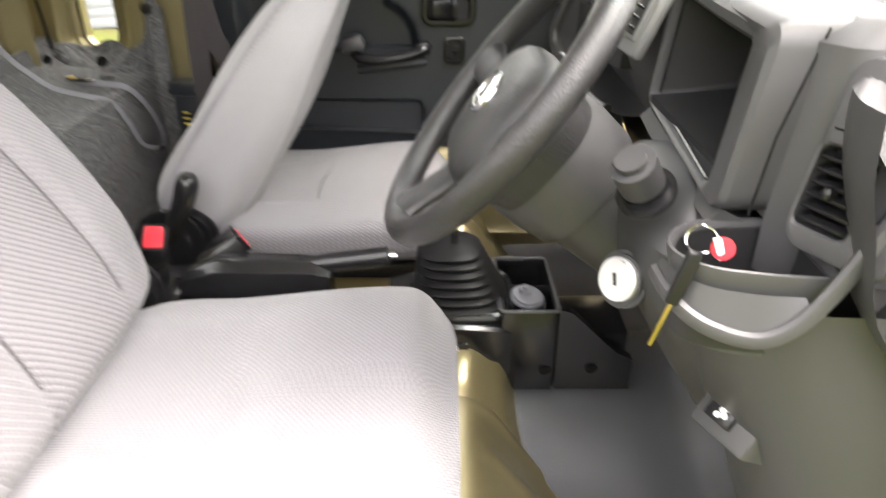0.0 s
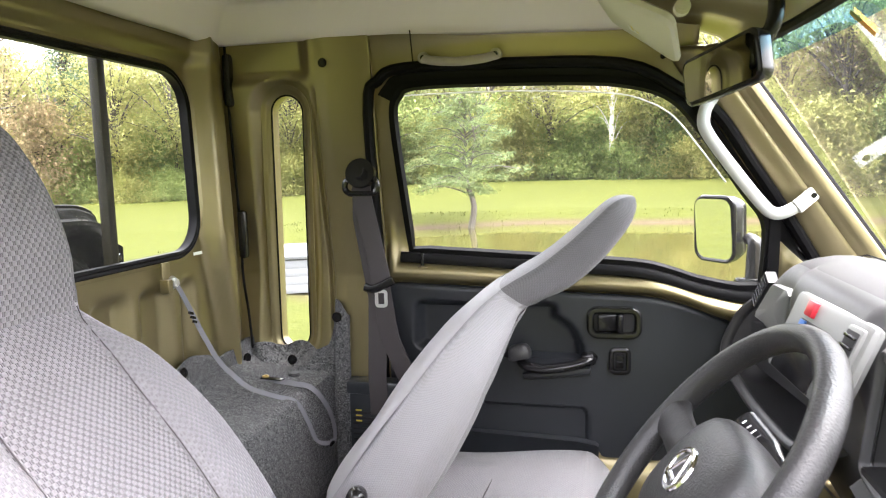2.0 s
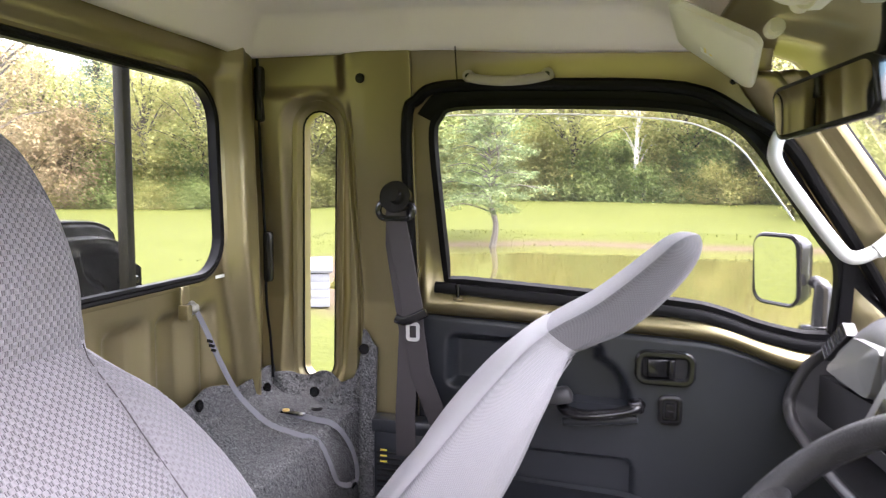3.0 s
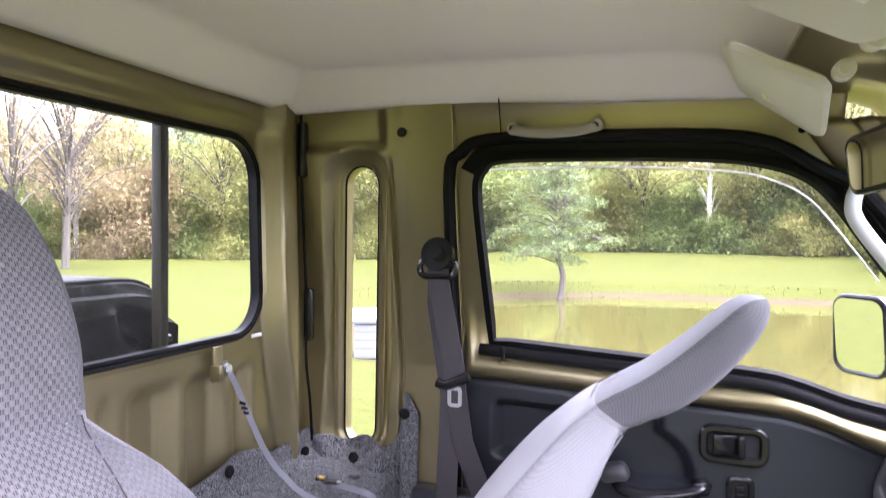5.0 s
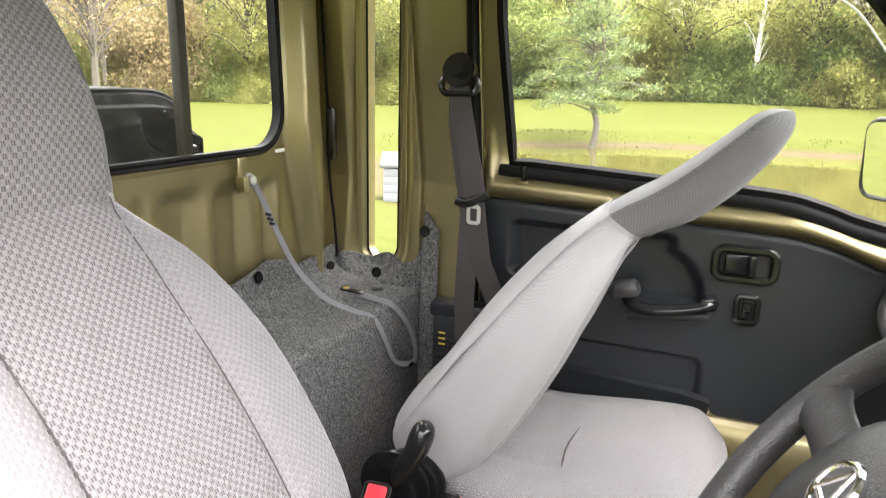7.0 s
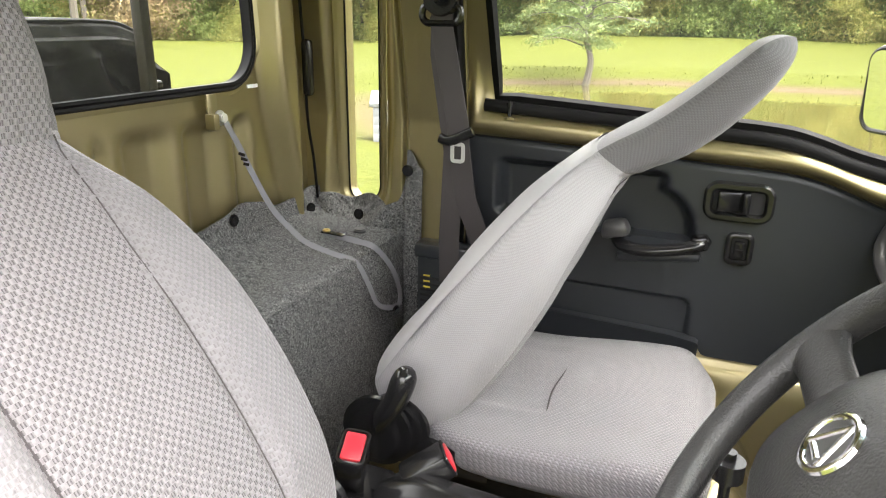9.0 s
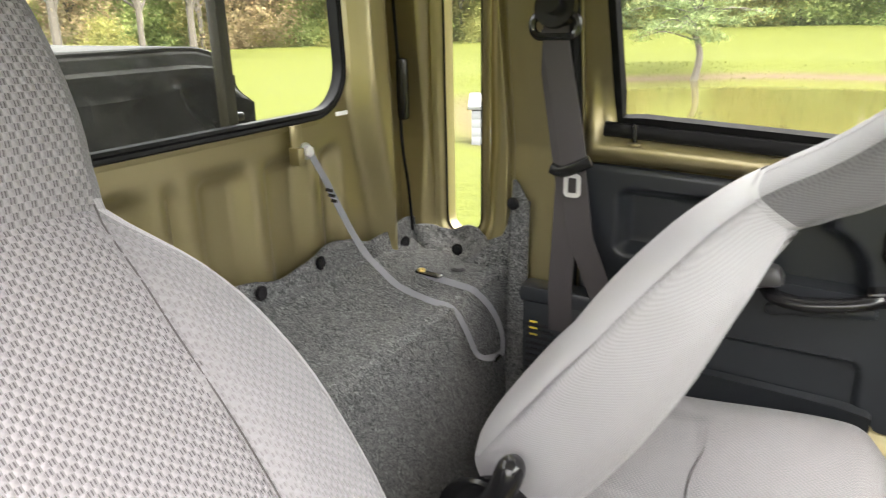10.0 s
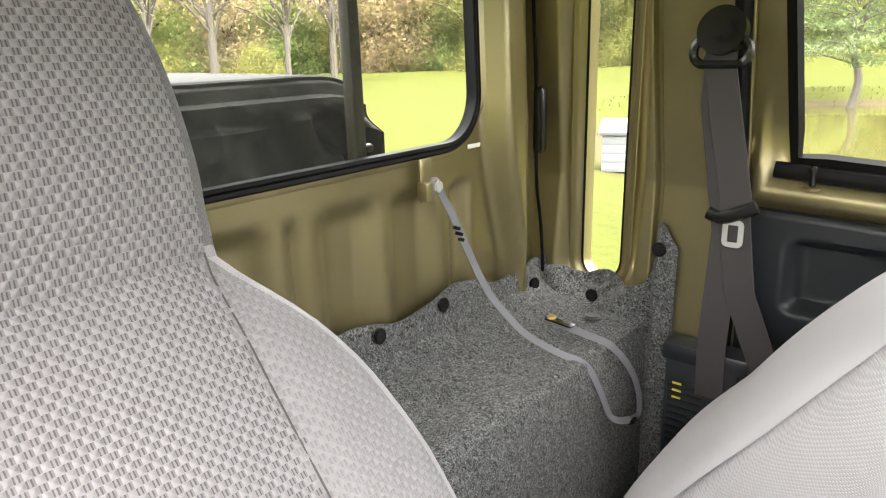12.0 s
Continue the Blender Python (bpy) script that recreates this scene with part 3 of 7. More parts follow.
for az, d, i in ((-52, 33, 7), (-57.5, 31, 2), (-48.5, 36, 2), (-62, 30, 7), (-66, 35, 2), (24, 30, 7), (29, 33, 2), (33, 28, 0), (38, 34, 1), (43, 30, 7)):
    plant(i, az, d)
# wood seen through the windscreen
for i in range(12):
    az = 17 + 33 * i / 11
    plant(rng.choice((0, 0, 2, 7)), az + rng.uniform(-1, 1), rng.uniform(36, 42))
    plant(rng.choice((9, 9, 8)), az + rng.uniform(-1, 1), rng.uniform(33, 37), rng.uniform(-0.5, 1.0))
    plant(rng.choice((10, 9, 9)), az + rng.uniform(-1, 1), rng.uniform(44, 50), rng.uniform(-5.0, -2.5))
# unseen trees added behind and beside the truck: nearer ones block low sky light,
# farther ones close the horizon
for i in range(12):
    plant(rng.choice((0, 1, 1)), 118 + 130 * i / 11, rng.uniform(27, 34))
for i in range(18):
    plant(rng.choice((0, 1, 3)), 40 + 245 * i / 17, rng.uniform(48, 60))
for t0 in TREES:
    t0.matrix_basis = pose(rng.uniform(-40, 40), rng.uniform(-75, -60), GROUND)

shore_pine = make_tree("crooked", 5.2, 2.3, 21, LEAF_SHORE, BARK, 130, 110, 0.085, "small crooked pine on the pond's far bank")
px, py = 23.7 * math.sin(radians(-10.1)), 23.7 * math.cos(radians(-10.1))
shore_pine.matrix_basis = pose(px, py, ground_height(px, py))
del shore_pine["group"]


def grass_tufts(name, where, count, height, seed, label):
    """Loose blades along a bank."""
    r = random.Random(seed)
    verts, faces = [], []
    for _ in range(count):
        x, y = where(r)
        z = ground_height(x, y)
        h, a, w = height * r.uniform(0.4, 1.2), r.uniform(0, 6.28), r.uniform(0.01, 0.025)
        dx, dy = math.cos(a), math.sin(a)
        n = len(verts)
        verts += [(x - dx * w, y - dy * w, z - 0.03), (x + dx * w, y + dy * w, z - 0.03), (x + dy * h * 0.3, y - dx * h * 0.3, z + h)]
        faces.append((n, n + 1, n + 2))
    me = bpy.data.meshes.new(name)
    me.from_pydata(verts, [], faces)
    me.materials.append(LEAF_BANK)
    return tagged(new(name, me), label, "grass", "", "stuff")


def far_bank(r):
    a = r.uniform(0.02 * math.pi, 1.05 * math.pi)
    c, s = math.cos(a), math.sin(a)
    k = r.uniform(0.99, 1.16)
    return 11 + 18 * k * math.copysign(abs(c) ** 0.5, c), 17.2 + 7.9 * k * math.copysign(abs(s) ** 0.5, s)


grass_tufts("bank_grass", far_bank, 3500, 0.06, 3, "rough yellow-green grass fringing the pond's bank")

# grey box on the lawn
az, d = radians(-25.3), 11.4
bx, by = d * math.sin(az), d * math.cos(az)
utility_box = thing("garden_box", (bx, by, ground_height(bx, by)), "pale grey boarded garden box with a sloping lid", "box")
turn = Matrix.Rotation(radians(24), 3, "Z")
gz = ground_height(bx, by)
for k in range(4):
    part("board", block((0.62, 0.5, 0.1345), (bx, by, gz + 0.1 + 0.135 * k), 0.003, turn), BOXWOOD, utility_box)
part("lid", block((0.72, 0.6, 0.06), (bx, by, gz + 0.69), 0.01, turn @ Matrix.Rotation(radians(14), 3, "X")), BOXWOOD, utility_box)

# ---- cab structure ----
FLOOR = 0.08
MID = 1.06          # the cab's centre line
REAR = -0.965


def side_y(z):
    """The left side's inner skin, which leans inwards above the waist."""
    return 1.70 - 0.18 * max(0.0, z - 0.85) - 0.03 * max(0.0, 0.85 - z)


def mirror_y(y):
    return 2 * MID - y


# floor
def floor_z(x, y):
    hump = 0.095 * smoothstep(0.78, 0.985, y) * smoothstep(1.3, 1.15, y) * smoothstep(0.0, 0.1, x)
    z = FLOOR + 0.01 * noise.noise(Vector((x * 7, y * 5, 0))) + 0.004 * noise.noise(Vector((x * 16, y * 12, 2)))
    z += 0.3 * smoothstep(0.42, 0.7, x)
    return z + hump


solid("floor", field(lambda x, y: (x, y, floor_z(x, y)), steps(-0.75, 0.75, 50), steps(0.36, 1.76, 40)), MAT_RUBBER, "black ribbed rubber mat over the cab floor", "floor", "structure", thick=0.01)

# rear wall with stamped ribs below the window
RW = (0.65, 1.472, 0.938, 1.348)


def rear_outline(grow, n=8):
    w, h = RW[1] - RW[0] + 2 * grow, RW[3] - RW[2] + 2 * grow
    return [(a + (RW[0] + RW[1]) / 2, b + (RW[2] + RW[3]) / 2) for a, b in rounded(w, h, 0.085 + grow, n)]


def rear_x(y, z):
    x = REAR - 0.03 * max(0.0, z - 0.95)
    s = abs(y - MID)
    k = (s + 0.045) / 0.145
    f = abs(k - math.floor(k) - 0.5) * 2
    pocket = min(1.0, max(0.0, (f - 0.14) / 0.46)) * (1 - smoothstep(0.85, 0.885, z)) * (1 - smoothstep(0.36, 0.4, s))
    x -= 0.024 * pocket
    # raised corner that flares out towards the shelf
    flare = 0.42 + 0.06 * smoothstep(1.0, 0.62, z)
    x += 0.045 * smoothstep(flare, flare + 0.045, s) * smoothstep(0.6, 0.75, 2.4 - z)
    x -= 0.05 * smoothstep(0.51, 0.56, s)
    x += 0.02 * smoothstep(0.02, 0.05, z - RW[3]) * (1 - smoothstep(0.42, 0.5, s))
    return x


ys, zs = steps(0.42, 1.70, 150), steps(0.08, 1.46, 150)
hole = rear_outline(0.007)
wall_rear = solid("wall_rear", field(lambda y, z: (rear_x(y, z), y, z), ys, zs, lambda y, z: not inside(hole, y, z)), PAINT, "olive painted steel cab wall with stamped ribs", "wall", "structure", thick=0.012)

window_rear = thing("window_1", (REAR, MID, RW[2]), "wide rear cab window with a black rubber seal", "window", "", "structure")
pts = [(REAR + 0.004 - 0.03 * max(0, z - 0.95), y, z) for y, z in rear_outline(0.003)]
part("window_flange", loft([[(rear_x(y, z) + d0, y, z) for y, z in rear_outline(g0)] for g0, d0 in ((0.007, 0.0005), (0.012, 0.0015), (0.02, 0.0015), (0.024, -0.001))], False, True), PAINT, window_rear, "olive painted flange")
part("seal_lip", loft([[(rear_x(y, z) + d0, y, z) for y, z in rear_outline(g0)] for g0, d0 in ((-0.003, -0.014), (-0.002, 0.0), (0.002, 0.004), (0.007, 0.005), (0.0105, 0.003), (0.011, 0.0))], False, True), RUBBER, window_rear)
part("window_seal", sweep(pts, [(-0.006, -0.011), (0.009, -0.011), (0.0105, 0.0), (0.007, 0.005), (0.002, 0.0035), (-0.002, 0.006), (-0.007, 0.004)], (1, 0, 0), True), RUBBER, window_rear)
bm = bmesh.new()
bm.faces.new([bm.verts.new((REAR - 0.012 - 0.03 * max(0, z - 0.95), y, z)) for y, z in rear_outline(0.0)])
g = part("pane", bm, GLASS, window_rear, "clear glass with water drops", False)
g.visible_shadow = False

# left quarter panel with its slit window
def slit_centre(z):
    return -0.833 + 0.063 * (z - 0.635)


SLIT_LOW, SLIT_HIGH, SLIT_HALF = 0.636, 1.306, 0.0415


def slit_outline(grow, n=10):
    w = SLIT_HALF + grow
    out = []
    for k in range(n + 1):
        a = math.pi * k / n
        out.append((w * math.cos(a), SLIT_HIGH - SLIT_HALF + w * math.sin(a)))
    for k in range(n + 1):
        a = math.pi + math.pi * k / n
        out.append((w * math.cos(a), SLIT_LOW + SLIT_HALF + w * math.sin(a)))
    return [(x + slit_centre(z), z) for x, z in out]


def slit_gap(x, z):
    zc = min(max(z, SLIT_LOW + SLIT_HALF), SLIT_HIGH - SLIT_HALF)
    return math.hypot(x - slit_centre(z), z - zc) - SLIT_HALF


def quarter_y(x, z):
    y = side_y(z) + 0.012
    g = slit_gap(x, z)
    y -= 0.008 * smoothstep(0.006, 0.016, g) + 0.03 * smoothstep(0.018, 0.05, g)
    y += 0.012 * (1 - smoothstep(0.003, 0.009, abs(x + 0.705))) * (1 - smoothstep(1.27, 1.33, z))
    y -= 0.004 * smoothstep(-0.695, -0.66, x)
    y += 0.02 * smoothstep(1.33, 1.36, z) * (1 - smoothstep(-0.74, -0.70, x))
    return y


xs = steps(-0.99, -0.552, 180)
zs = steps(0.08, 1.46, 190)
hole2 = slit_outline(0.012)
for side in (1, -1):
    def place(x, z, s=side):
        y = quarter_y(x, z)
        return (x, y if s > 0 else mirror_y(y), z)
    name = "wall_left" if side > 0 else "wall_right"
    solid(name, field(place, xs if side > 0 else steps(-0.99, -0.605, 150), zs, lambda x, z: not inside(hole2, x, z), side > 0), PAINT, "olive painted steel quarter panel with a narrow window slot", "wall", "structure", thick=-0.01)

for side, nm in ((1, "window_2"), (-1, "window_3")):
    fy = (lambda y: y) if side > 0 else mirror_y
    w2 = thing(nm, (-0.83, fy(1.70), SLIT_LOW), "narrow upright quarter window with rounded ends", "window", "", "structure")
    part("window_seal", sweep([(x, fy(side_y(z) + 0.012), z) for x, z in slit_outline(0.001)], ring(0.0024, 8), (0, 1, 0), True), RUBBER, w2)
    part("window_flange", loft([[(x, fy(quarter_y(x, z) + d0), z) for x, z in slit_outline(g0)] for g0, d0 in ((-0.003, 0.03), (-0.002, 0.004), (0.0, 0.0), (0.003, -0.0012), (0.006, -0.0015), (0.009, -0.0015), (0.012, -0.0015), (0.016, -0.0015), (0.02, -0.0015), (0.024, -0.001), (0.026, 0.002))], False, True), PAINT, w2, "olive painted flange")
    bm = bmesh.new()
    bm.faces.new([bm.verts.new((x, fy(side_y(z) + 0.018), z)) for x, z in slit_outline(0.002)])
    g = part("pane", bm, GLASS, w2, "", False)
    g.visible_shadow = False

# roof header rails over the doors
DOOR_TOP = curve_of([-0.56, -0.45, 0.02, 0.14, 0.217, 0.36, 0.43], [1.32, 1.35, 1.335, 1.282, 1.228, 1.022, 0.915])
for side in (1, -1):
    fy = (lambda y: y) if side > 0 else mirror_y

    def rail(x, t):
        z0 = DOOR_TOP(x)
        top = 1.45 if x < 0.16 else 1.45 - (x - 0.16) * 1.25
        z = z0 + (top - z0) * t
        y = side_y(z0) - 0.02 - 0.04 * t + 0.012 * math.sin(math.pi * t)
        return (x, fy(y), z)
    solid("trim", field(rail, steps(-0.56, 0.18, 60), steps(0, 1, 12), None, side < 0), PAINT, "olive painted steel rail above the door", "trim", "structure", thick=0.01)

    # windscreen pillar
    def pillar(t, s):
        z = 1.36 - 0.56 * t
        front = 0.238 + (1.36 - z) / 1.32
        back = 0.11 + (1.36 - z) * 0.72
        x = back + (front - back) * s
        y = side_y(z) - 0.02 - 0.03 * math.sin(math.pi * s * 0.8) - 0.012 * smoothstep(0.7, 0.85, s) + 0.02 * smoothstep(0.55, 0.62, s) * (1 - smoothstep(0.62, 0.7, s)) * 0.3
        return (x, fy(y), z)
    solid("trim", field(pillar, steps(0, 1, 40), steps(0, 1, 24), None, side < 0), PAINT, "olive painted windscreen pillar", "trim", "structure", thick=0.01)

# headliner
def liner_z(x, y):
    s = min(mirror_y(0.54) - y if y > MID else y - 0.54, x + 0.955, 1.0)
    z = 1.437 - 0.02 * smoothstep(-0.7, 0.1, x)
    z += 0.075 * smoothstep(0.0, 0.09, s) + 0.02 * smoothstep(0.1, 0.5, s)
    z -= 0.07 * smoothstep(-0.1, 0.12, x) * smoothstep(0, 0.1, s)
    return z + 0.003 * noise.noise(Vector((x * 5, y * 5, 3)))


solid("ceiling", field(lambda x, y: (x, y, liner_z(x, y)), steps(-0.955, 0.07, 60), steps(0.54, 1.58, 80), None, True), LINER, "moulded beige-grey headliner", "ceiling", "structure", thick=-0.012)
# runs on past the rear wall: an unseen overhang added to shade the post
solid("roof", field(lambda x, y: (x, y, 1.56), steps(-1.12, 0.26, 4), steps(0.42, 1.70, 4)), PAINT, "olive painted steel roof", "roof", "structure", thick=0.01)
# windscreen, and the header over it
def screen(y, z):
    return (0.258 + (1.35 - z) / 1.32 + 0.05 * (1 - ((y - MID) / 0.56) ** 2), y, z)


def header(y, t):
    return (0.05 + (screen(y, 1.352)[0] - 0.046) * t, y, 1.41 - 0.038 * t + 0.02 * math.sin(math.pi * t) - 0.022 * smoothstep(0.8, 1.0, t) + 0.005 * math.sin(y * 42) * smoothstep(0.3, 0.5, t) * (1 - smoothstep(0.75, 0.9, t)))


solid("trim", field(header, steps(0.50, 1.62, 60), steps(0, 1, 24)), PAINT, "olive painted windscreen header panel", "trim", "structure", thick=0.008)
window_front = thing("window_4", (0.6, MID, 0.84), "wide raked windscreen with a black rubber seal", "window", "", "structure")


ring_pts = [screen(y, 1.35) for y in steps(0.5, 1.62, 10)] + [screen(1.62 + 0.05 * k / 8, 1.35 - 0.5 * k / 8) for k in range(1, 9)] + [screen(y, 0.85) for y in steps(1.66, 0.46, 10)] + [screen(0.46 + 0.04 * k / 8, 0.85 + 0.5 * k / 8) for k in range(1, 8)]
part("window_seal", sweep(ring_pts, ring(0.011, 8), (1, 0, 1), True), RUBBER, window_front)
g = part("pane", field(lambda y, z: screen(y, z), steps(0.46, 1.66, 14), steps(0.85, 1.35, 8)), CLEAR, window_front)
g.visible_shadow = False
m, tree, p = shader("blue_shade_band")
clear = node(tree, "ShaderNodeBsdfTransparent", Color=(0.42, 0.7, 0.82, 1))
tree.links.new(clear.outputs[0], tree.nodes["Material Output"].inputs[0])
band = part("shade_band", field(lambda y, z: (screen(y, z)[0] - 0.004, y, z), steps(0.5, 1.6, 14), steps(1.312, 1.348, 3)), m, window_front, "blue tinted shade band along the top")
band.visible_shadow = False

# ---- passenger door ----
GLASS_EDGE = [(-0.489, 0.911), (-0.504, 1.10), (-0.512, 1.245), (-0.495, 1.292), (-0.45, 1.316), (-0.25, 1.316), (-0.05, 1.309), (0.05, 1.296), (0.12, 1.272), (0.172, 1.228), (0.24, 1.135), (0.30, 1.05), (0.345, 0.985), (0.352, 0.90), (0.35, 0.824), (0.289, 0.823), (0.2, 0.84), (0.13, 0.863), (0.06, 0.878), (-0.1, 0.888), (-0.3, 0.9)]
FRAME_EDGE = [(-0.556, 0.828), (-0.556, 1.05), (-0.556, 1.25), (-0.525, 1.318), (-0.47, 1.341), (-0.25, 1.34), (0.02, 1.326), (0.14, 1.27), (0.21, 1.222), (0.29, 1.11), (0.355, 1.02), (0.42, 0.92), (0.452, 0.87), (0.47, 0.79), (0.46, 0.715), (0.36, 0.724), (0.26, 0.752), (0.18, 0.783), (0.09, 0.803), (-0.1, 0.812), (-0.3, 0.822)]


def door_y(z):
    return side_y(z) - 0.006


door = thing("door_1", (-0.05, 1.69, 0.40), "closed passenger door, olive frame with black trim panel", "door", "", "structure")
inner = [Vector((x, z)) for x, z in GLASS_EDGE]
outer = [Vector((x, z)) for x, z in FRAME_EDGE]


def edge_points(pts, corners):
    """Four points a stretch, curved but for the stretches beside sharp corners."""
    soft, out = smooth_path(pts, 4, True), []
    for i, (a, b) in enumerate(zip(pts, pts[1:] + pts[:1])):
        out += [a.lerp(b, k / 4) for k in range(4)] if i in corners else soft[4 * i:4 * i + 4]
    return out


fine_in = edge_points(inner, (20, 0, 13, 14))
fine_out = edge_points(outer, (20, 0, 13, 14))
loops = []
for k in range(17):
    t = k / 16
    loop = []
    for a, b in zip(fine_in, fine_out):
        q = a.lerp(b, t)
        low = smoothstep(0.93, 0.88, q.y)
        bulge = 0.006 + 0.036 * low * math.sin(math.pi * t ** 1.7) ** 0.8
        loop.append((q.x, door_y(q.y) - bulge, q.y))
    loops.append(loop)
bm = loft(loops, False, True)
for i, f in enumerate(bm.faces):
    q = fine_in[i % len(fine_in)]
    f.material_index = 1 if q.y > 1.27 or (q.x > 0.1 and q.y > 0.97) else 0
part("door_frame", bm, [PAINT, RUBBER], door, "olive painted window frame and waist rail, its top covered in black")
glass_run = [(q.x, door_y(q.y) - 0.012, q.y) for q in fine_in]
part("window_seal", sweep(glass_run, [(-0.004, -0.012), (0.01, -0.012), (0.016, 0.0), (0.01, 0.012), (-0.004, 0.01)], (0, -1, 0), True), RUBBER, door)
# double black moulding along the waist
low_edge = [(x, door_y(z) - 0.026, z - 0.016) for x, z in [GLASS_EDGE[i] for i in (14, 15, 16, 17, 18, 19, 20, 0)]]
low_edge[-1] = (-0.512, door_y(0.9) - 0.026, 0.896)
part("waist_moulding", sweep(smooth_path(low_edge, 5), [(-0.012, -0.012), (0.012, -0.012), (0.014, -0.002), (0.012, 0.004), (0.006, 0.0075), (-0.002, 0.009), (-0.009, 0.0075), (-0.012, 0.003)], (0, -1, 0)), RUBBER, door, "black rubber waist moulding")
# front upright of the window
part("window_post", sweep([(0.359, door_y(1.0) - 0.016, 1.0), (0.362, door_y(0.82) - 0.016, 0.80)], [(-0.012, -0.008), (0.012, -0.008), (0.012, 0.008), (-0.012, 0.008)], (0, -1, 0)), RUBBER, door)
bm = bmesh.new()
bm.faces.new([bm.verts.new((q.x, door_y(q.y) + 0.004, q.y)) for q in fine_in])
g = part("pane", bm, GLASS, door, "clear door glass", False)
g.visible_shadow = False
# smoked strip of a rain visor beyond the glass
visor_line = [(-0.52, 1.29), (-0.45, 1.295), (-0.2, 1.293), (0.0, 1.279), (0.08, 1.258), (0.14, 1.222), (0.2, 1.15), (0.26, 1.07)]
visor_line = [(q.x, q.z) for q in smooth_path([(x, 0, z) for x, z in visor_line], 5)]
SMOKED = glass_material("smoked_acrylic", (0.5, 0.47, 0.42), 0.05)
bm = loft([[(x, door_y(z) + 0.03, z), (x + 0.004, door_y(z) + 0.032, z + 0.07)] for x, z in visor_line], False, False)
rain = part("rain_visor", bm, SMOKED, door, "smoked acrylic rain visor")
rain.visible_shadow = False
part("visor_edge", sweep([(x, door_y(z) + 0.03, z) for x, z in visor_line], ring(0.0018, 6), (0, -1, 0)), WHITE, rain)
# outer skin of the door
part("door_skin", field(lambda x, z: (x, 1.745 - 0.02 * abs(z - 0.6), z), steps(-0.6, 0.52, 12), steps(0.02, 0.83, 10)), PAINT, door)
wide_out = [Vector((-0.05, 1.07)) + (q - Vector((-0.05, 1.07))) * 1.09 for q in fine_out]
part("frame_skin", loft([[(q.x, door_y(q.y) + 0.02, q.y) for q in fine_in], [(q.x, door_y(q.y) + 0.022, q.y) for q in wide_out]], False, True), PAINT, door)
# weather strip round the door opening
strip = [(x, side_y(z) - 0.032, z) for x, z in [(-0.566, 0.42), (-0.566, 0.8), (-0.566, 1.25), (-0.535, 1.325), (-0.47, 1.35), (-0.25, 1.349), (0.02, 1.335), (0.14, 1.279), (0.222, 1.225), (0.30, 1.115), (0.365, 1.022), (0.43, 0.92), (0.462, 0.865), (0.475, 0.78)]]
solid("trim", sweep(smooth_path(strip, 4), ring(0.0135, 10, 0.016), (0, -1, 0)), RUBBER, "black rubber weather strip round the door opening", "seal", "structure")
# lock knob
knob = part("lock_knob", disc(0.0045, 0.02, (-0.455, 1.652, 0.886), (0, 0, 1), 0.001), BLACK, door)
disc_b = disc(0.0075, 0.012, (-0.455, 1.652, 0.902), (0, 0, 1), 0.003)
part("knob_cap", disc_b, BLACK, knob)
part("knob_collar", disc(0.012, 0.004, (-0.455, 1.652, 0.872), (0, 0, 1), 0.001), PAINT, knob)

TRIM_TOP = curve_of([-0.56, -0.36, -0.26, -0.067, 0.092, 0.17, 0.26, 0.36, 0.46], [0.832, 0.824, 0.819, 0.811, 0.803, 0.786, 0.753, 0.724, 0.712])


def trim_low(x):
    return 0.43 - 0.012 * smoothstep(-0.04, 0.0, x) - 0.022 * smoothstep(-0.03, -0.015, x)


def rect_gap(x, z, x0, x1, z0, z1, r):
    dx, dz = max(x0 + r - x, x - x1 + r), max(z0 + r - z, z - z1 + r)
    return math.hypot(max(dx, 0), max(dz, 0)) + min(max(dx, dz), 0) - r


def trim_y(x, z):
    y = 1.672 + 0.006 * smoothstep(0.1, 0.45, x)
    # storage recess with its arched end round the pull
    a = rect_gap(x, z, -0.485, -0.12, 0.655, 0.785, 0.02)
    b = math.hypot(x + 0.165, z - 0.655) - 0.108
    c = rect_gap(x, z, -0.27, -0.055, 0.50, 0.655, 0.01)
    pocket = min(a, b if z > 0.645 else 1.0)
    y += 0.036 * (1 - smoothstep(-0.022, 0.002, pocket))
    # lower map pocket
    d = rect_gap(x, z, -0.52, -0.045, 0.38, 0.523, 0.03)
    y += 0.012 * (1 - smoothstep(-0.008, 0.0, d))
    y -= 0.02 * smoothstep(TRIM_TOP(x) - 0.004, TRIM_TOP(x) + 0.004, z)
    top = TRIM_TOP(x) - z
    y += 0.008 * (1 - smoothstep(0.0, 0.012, top))
    return y


def trim_at(x, t):
    z = trim_low(x) + (TRIM_TOP(x) - trim_low(x)) * t
    return (x, trim_y(x, z), z)


part("trim_panel", field(trim_at, steps(-0.556, 0.46, 150), steps(0, 1, 70)), TRIM, door, "black moulded plastic trim panel")
# map pocket lip
lip = [(-0.52, 1.66, 0.452), (-0.3, 1.655, 0.448), (-0.08, 1.65, 0.441), (-0.03, 1.645, 0.436), (-0.022, 1.65, 0.43)]
part("map_pocket", loft([[(x, 1.678, z), (x, y, z), (x, y + 0.004, z - 0.006), (x, y + 0.01, 0.36), (x, 1.682, 0.36)] for x, y, z in lip], True, True), TRIM, door, "open map pocket with a raised lip")
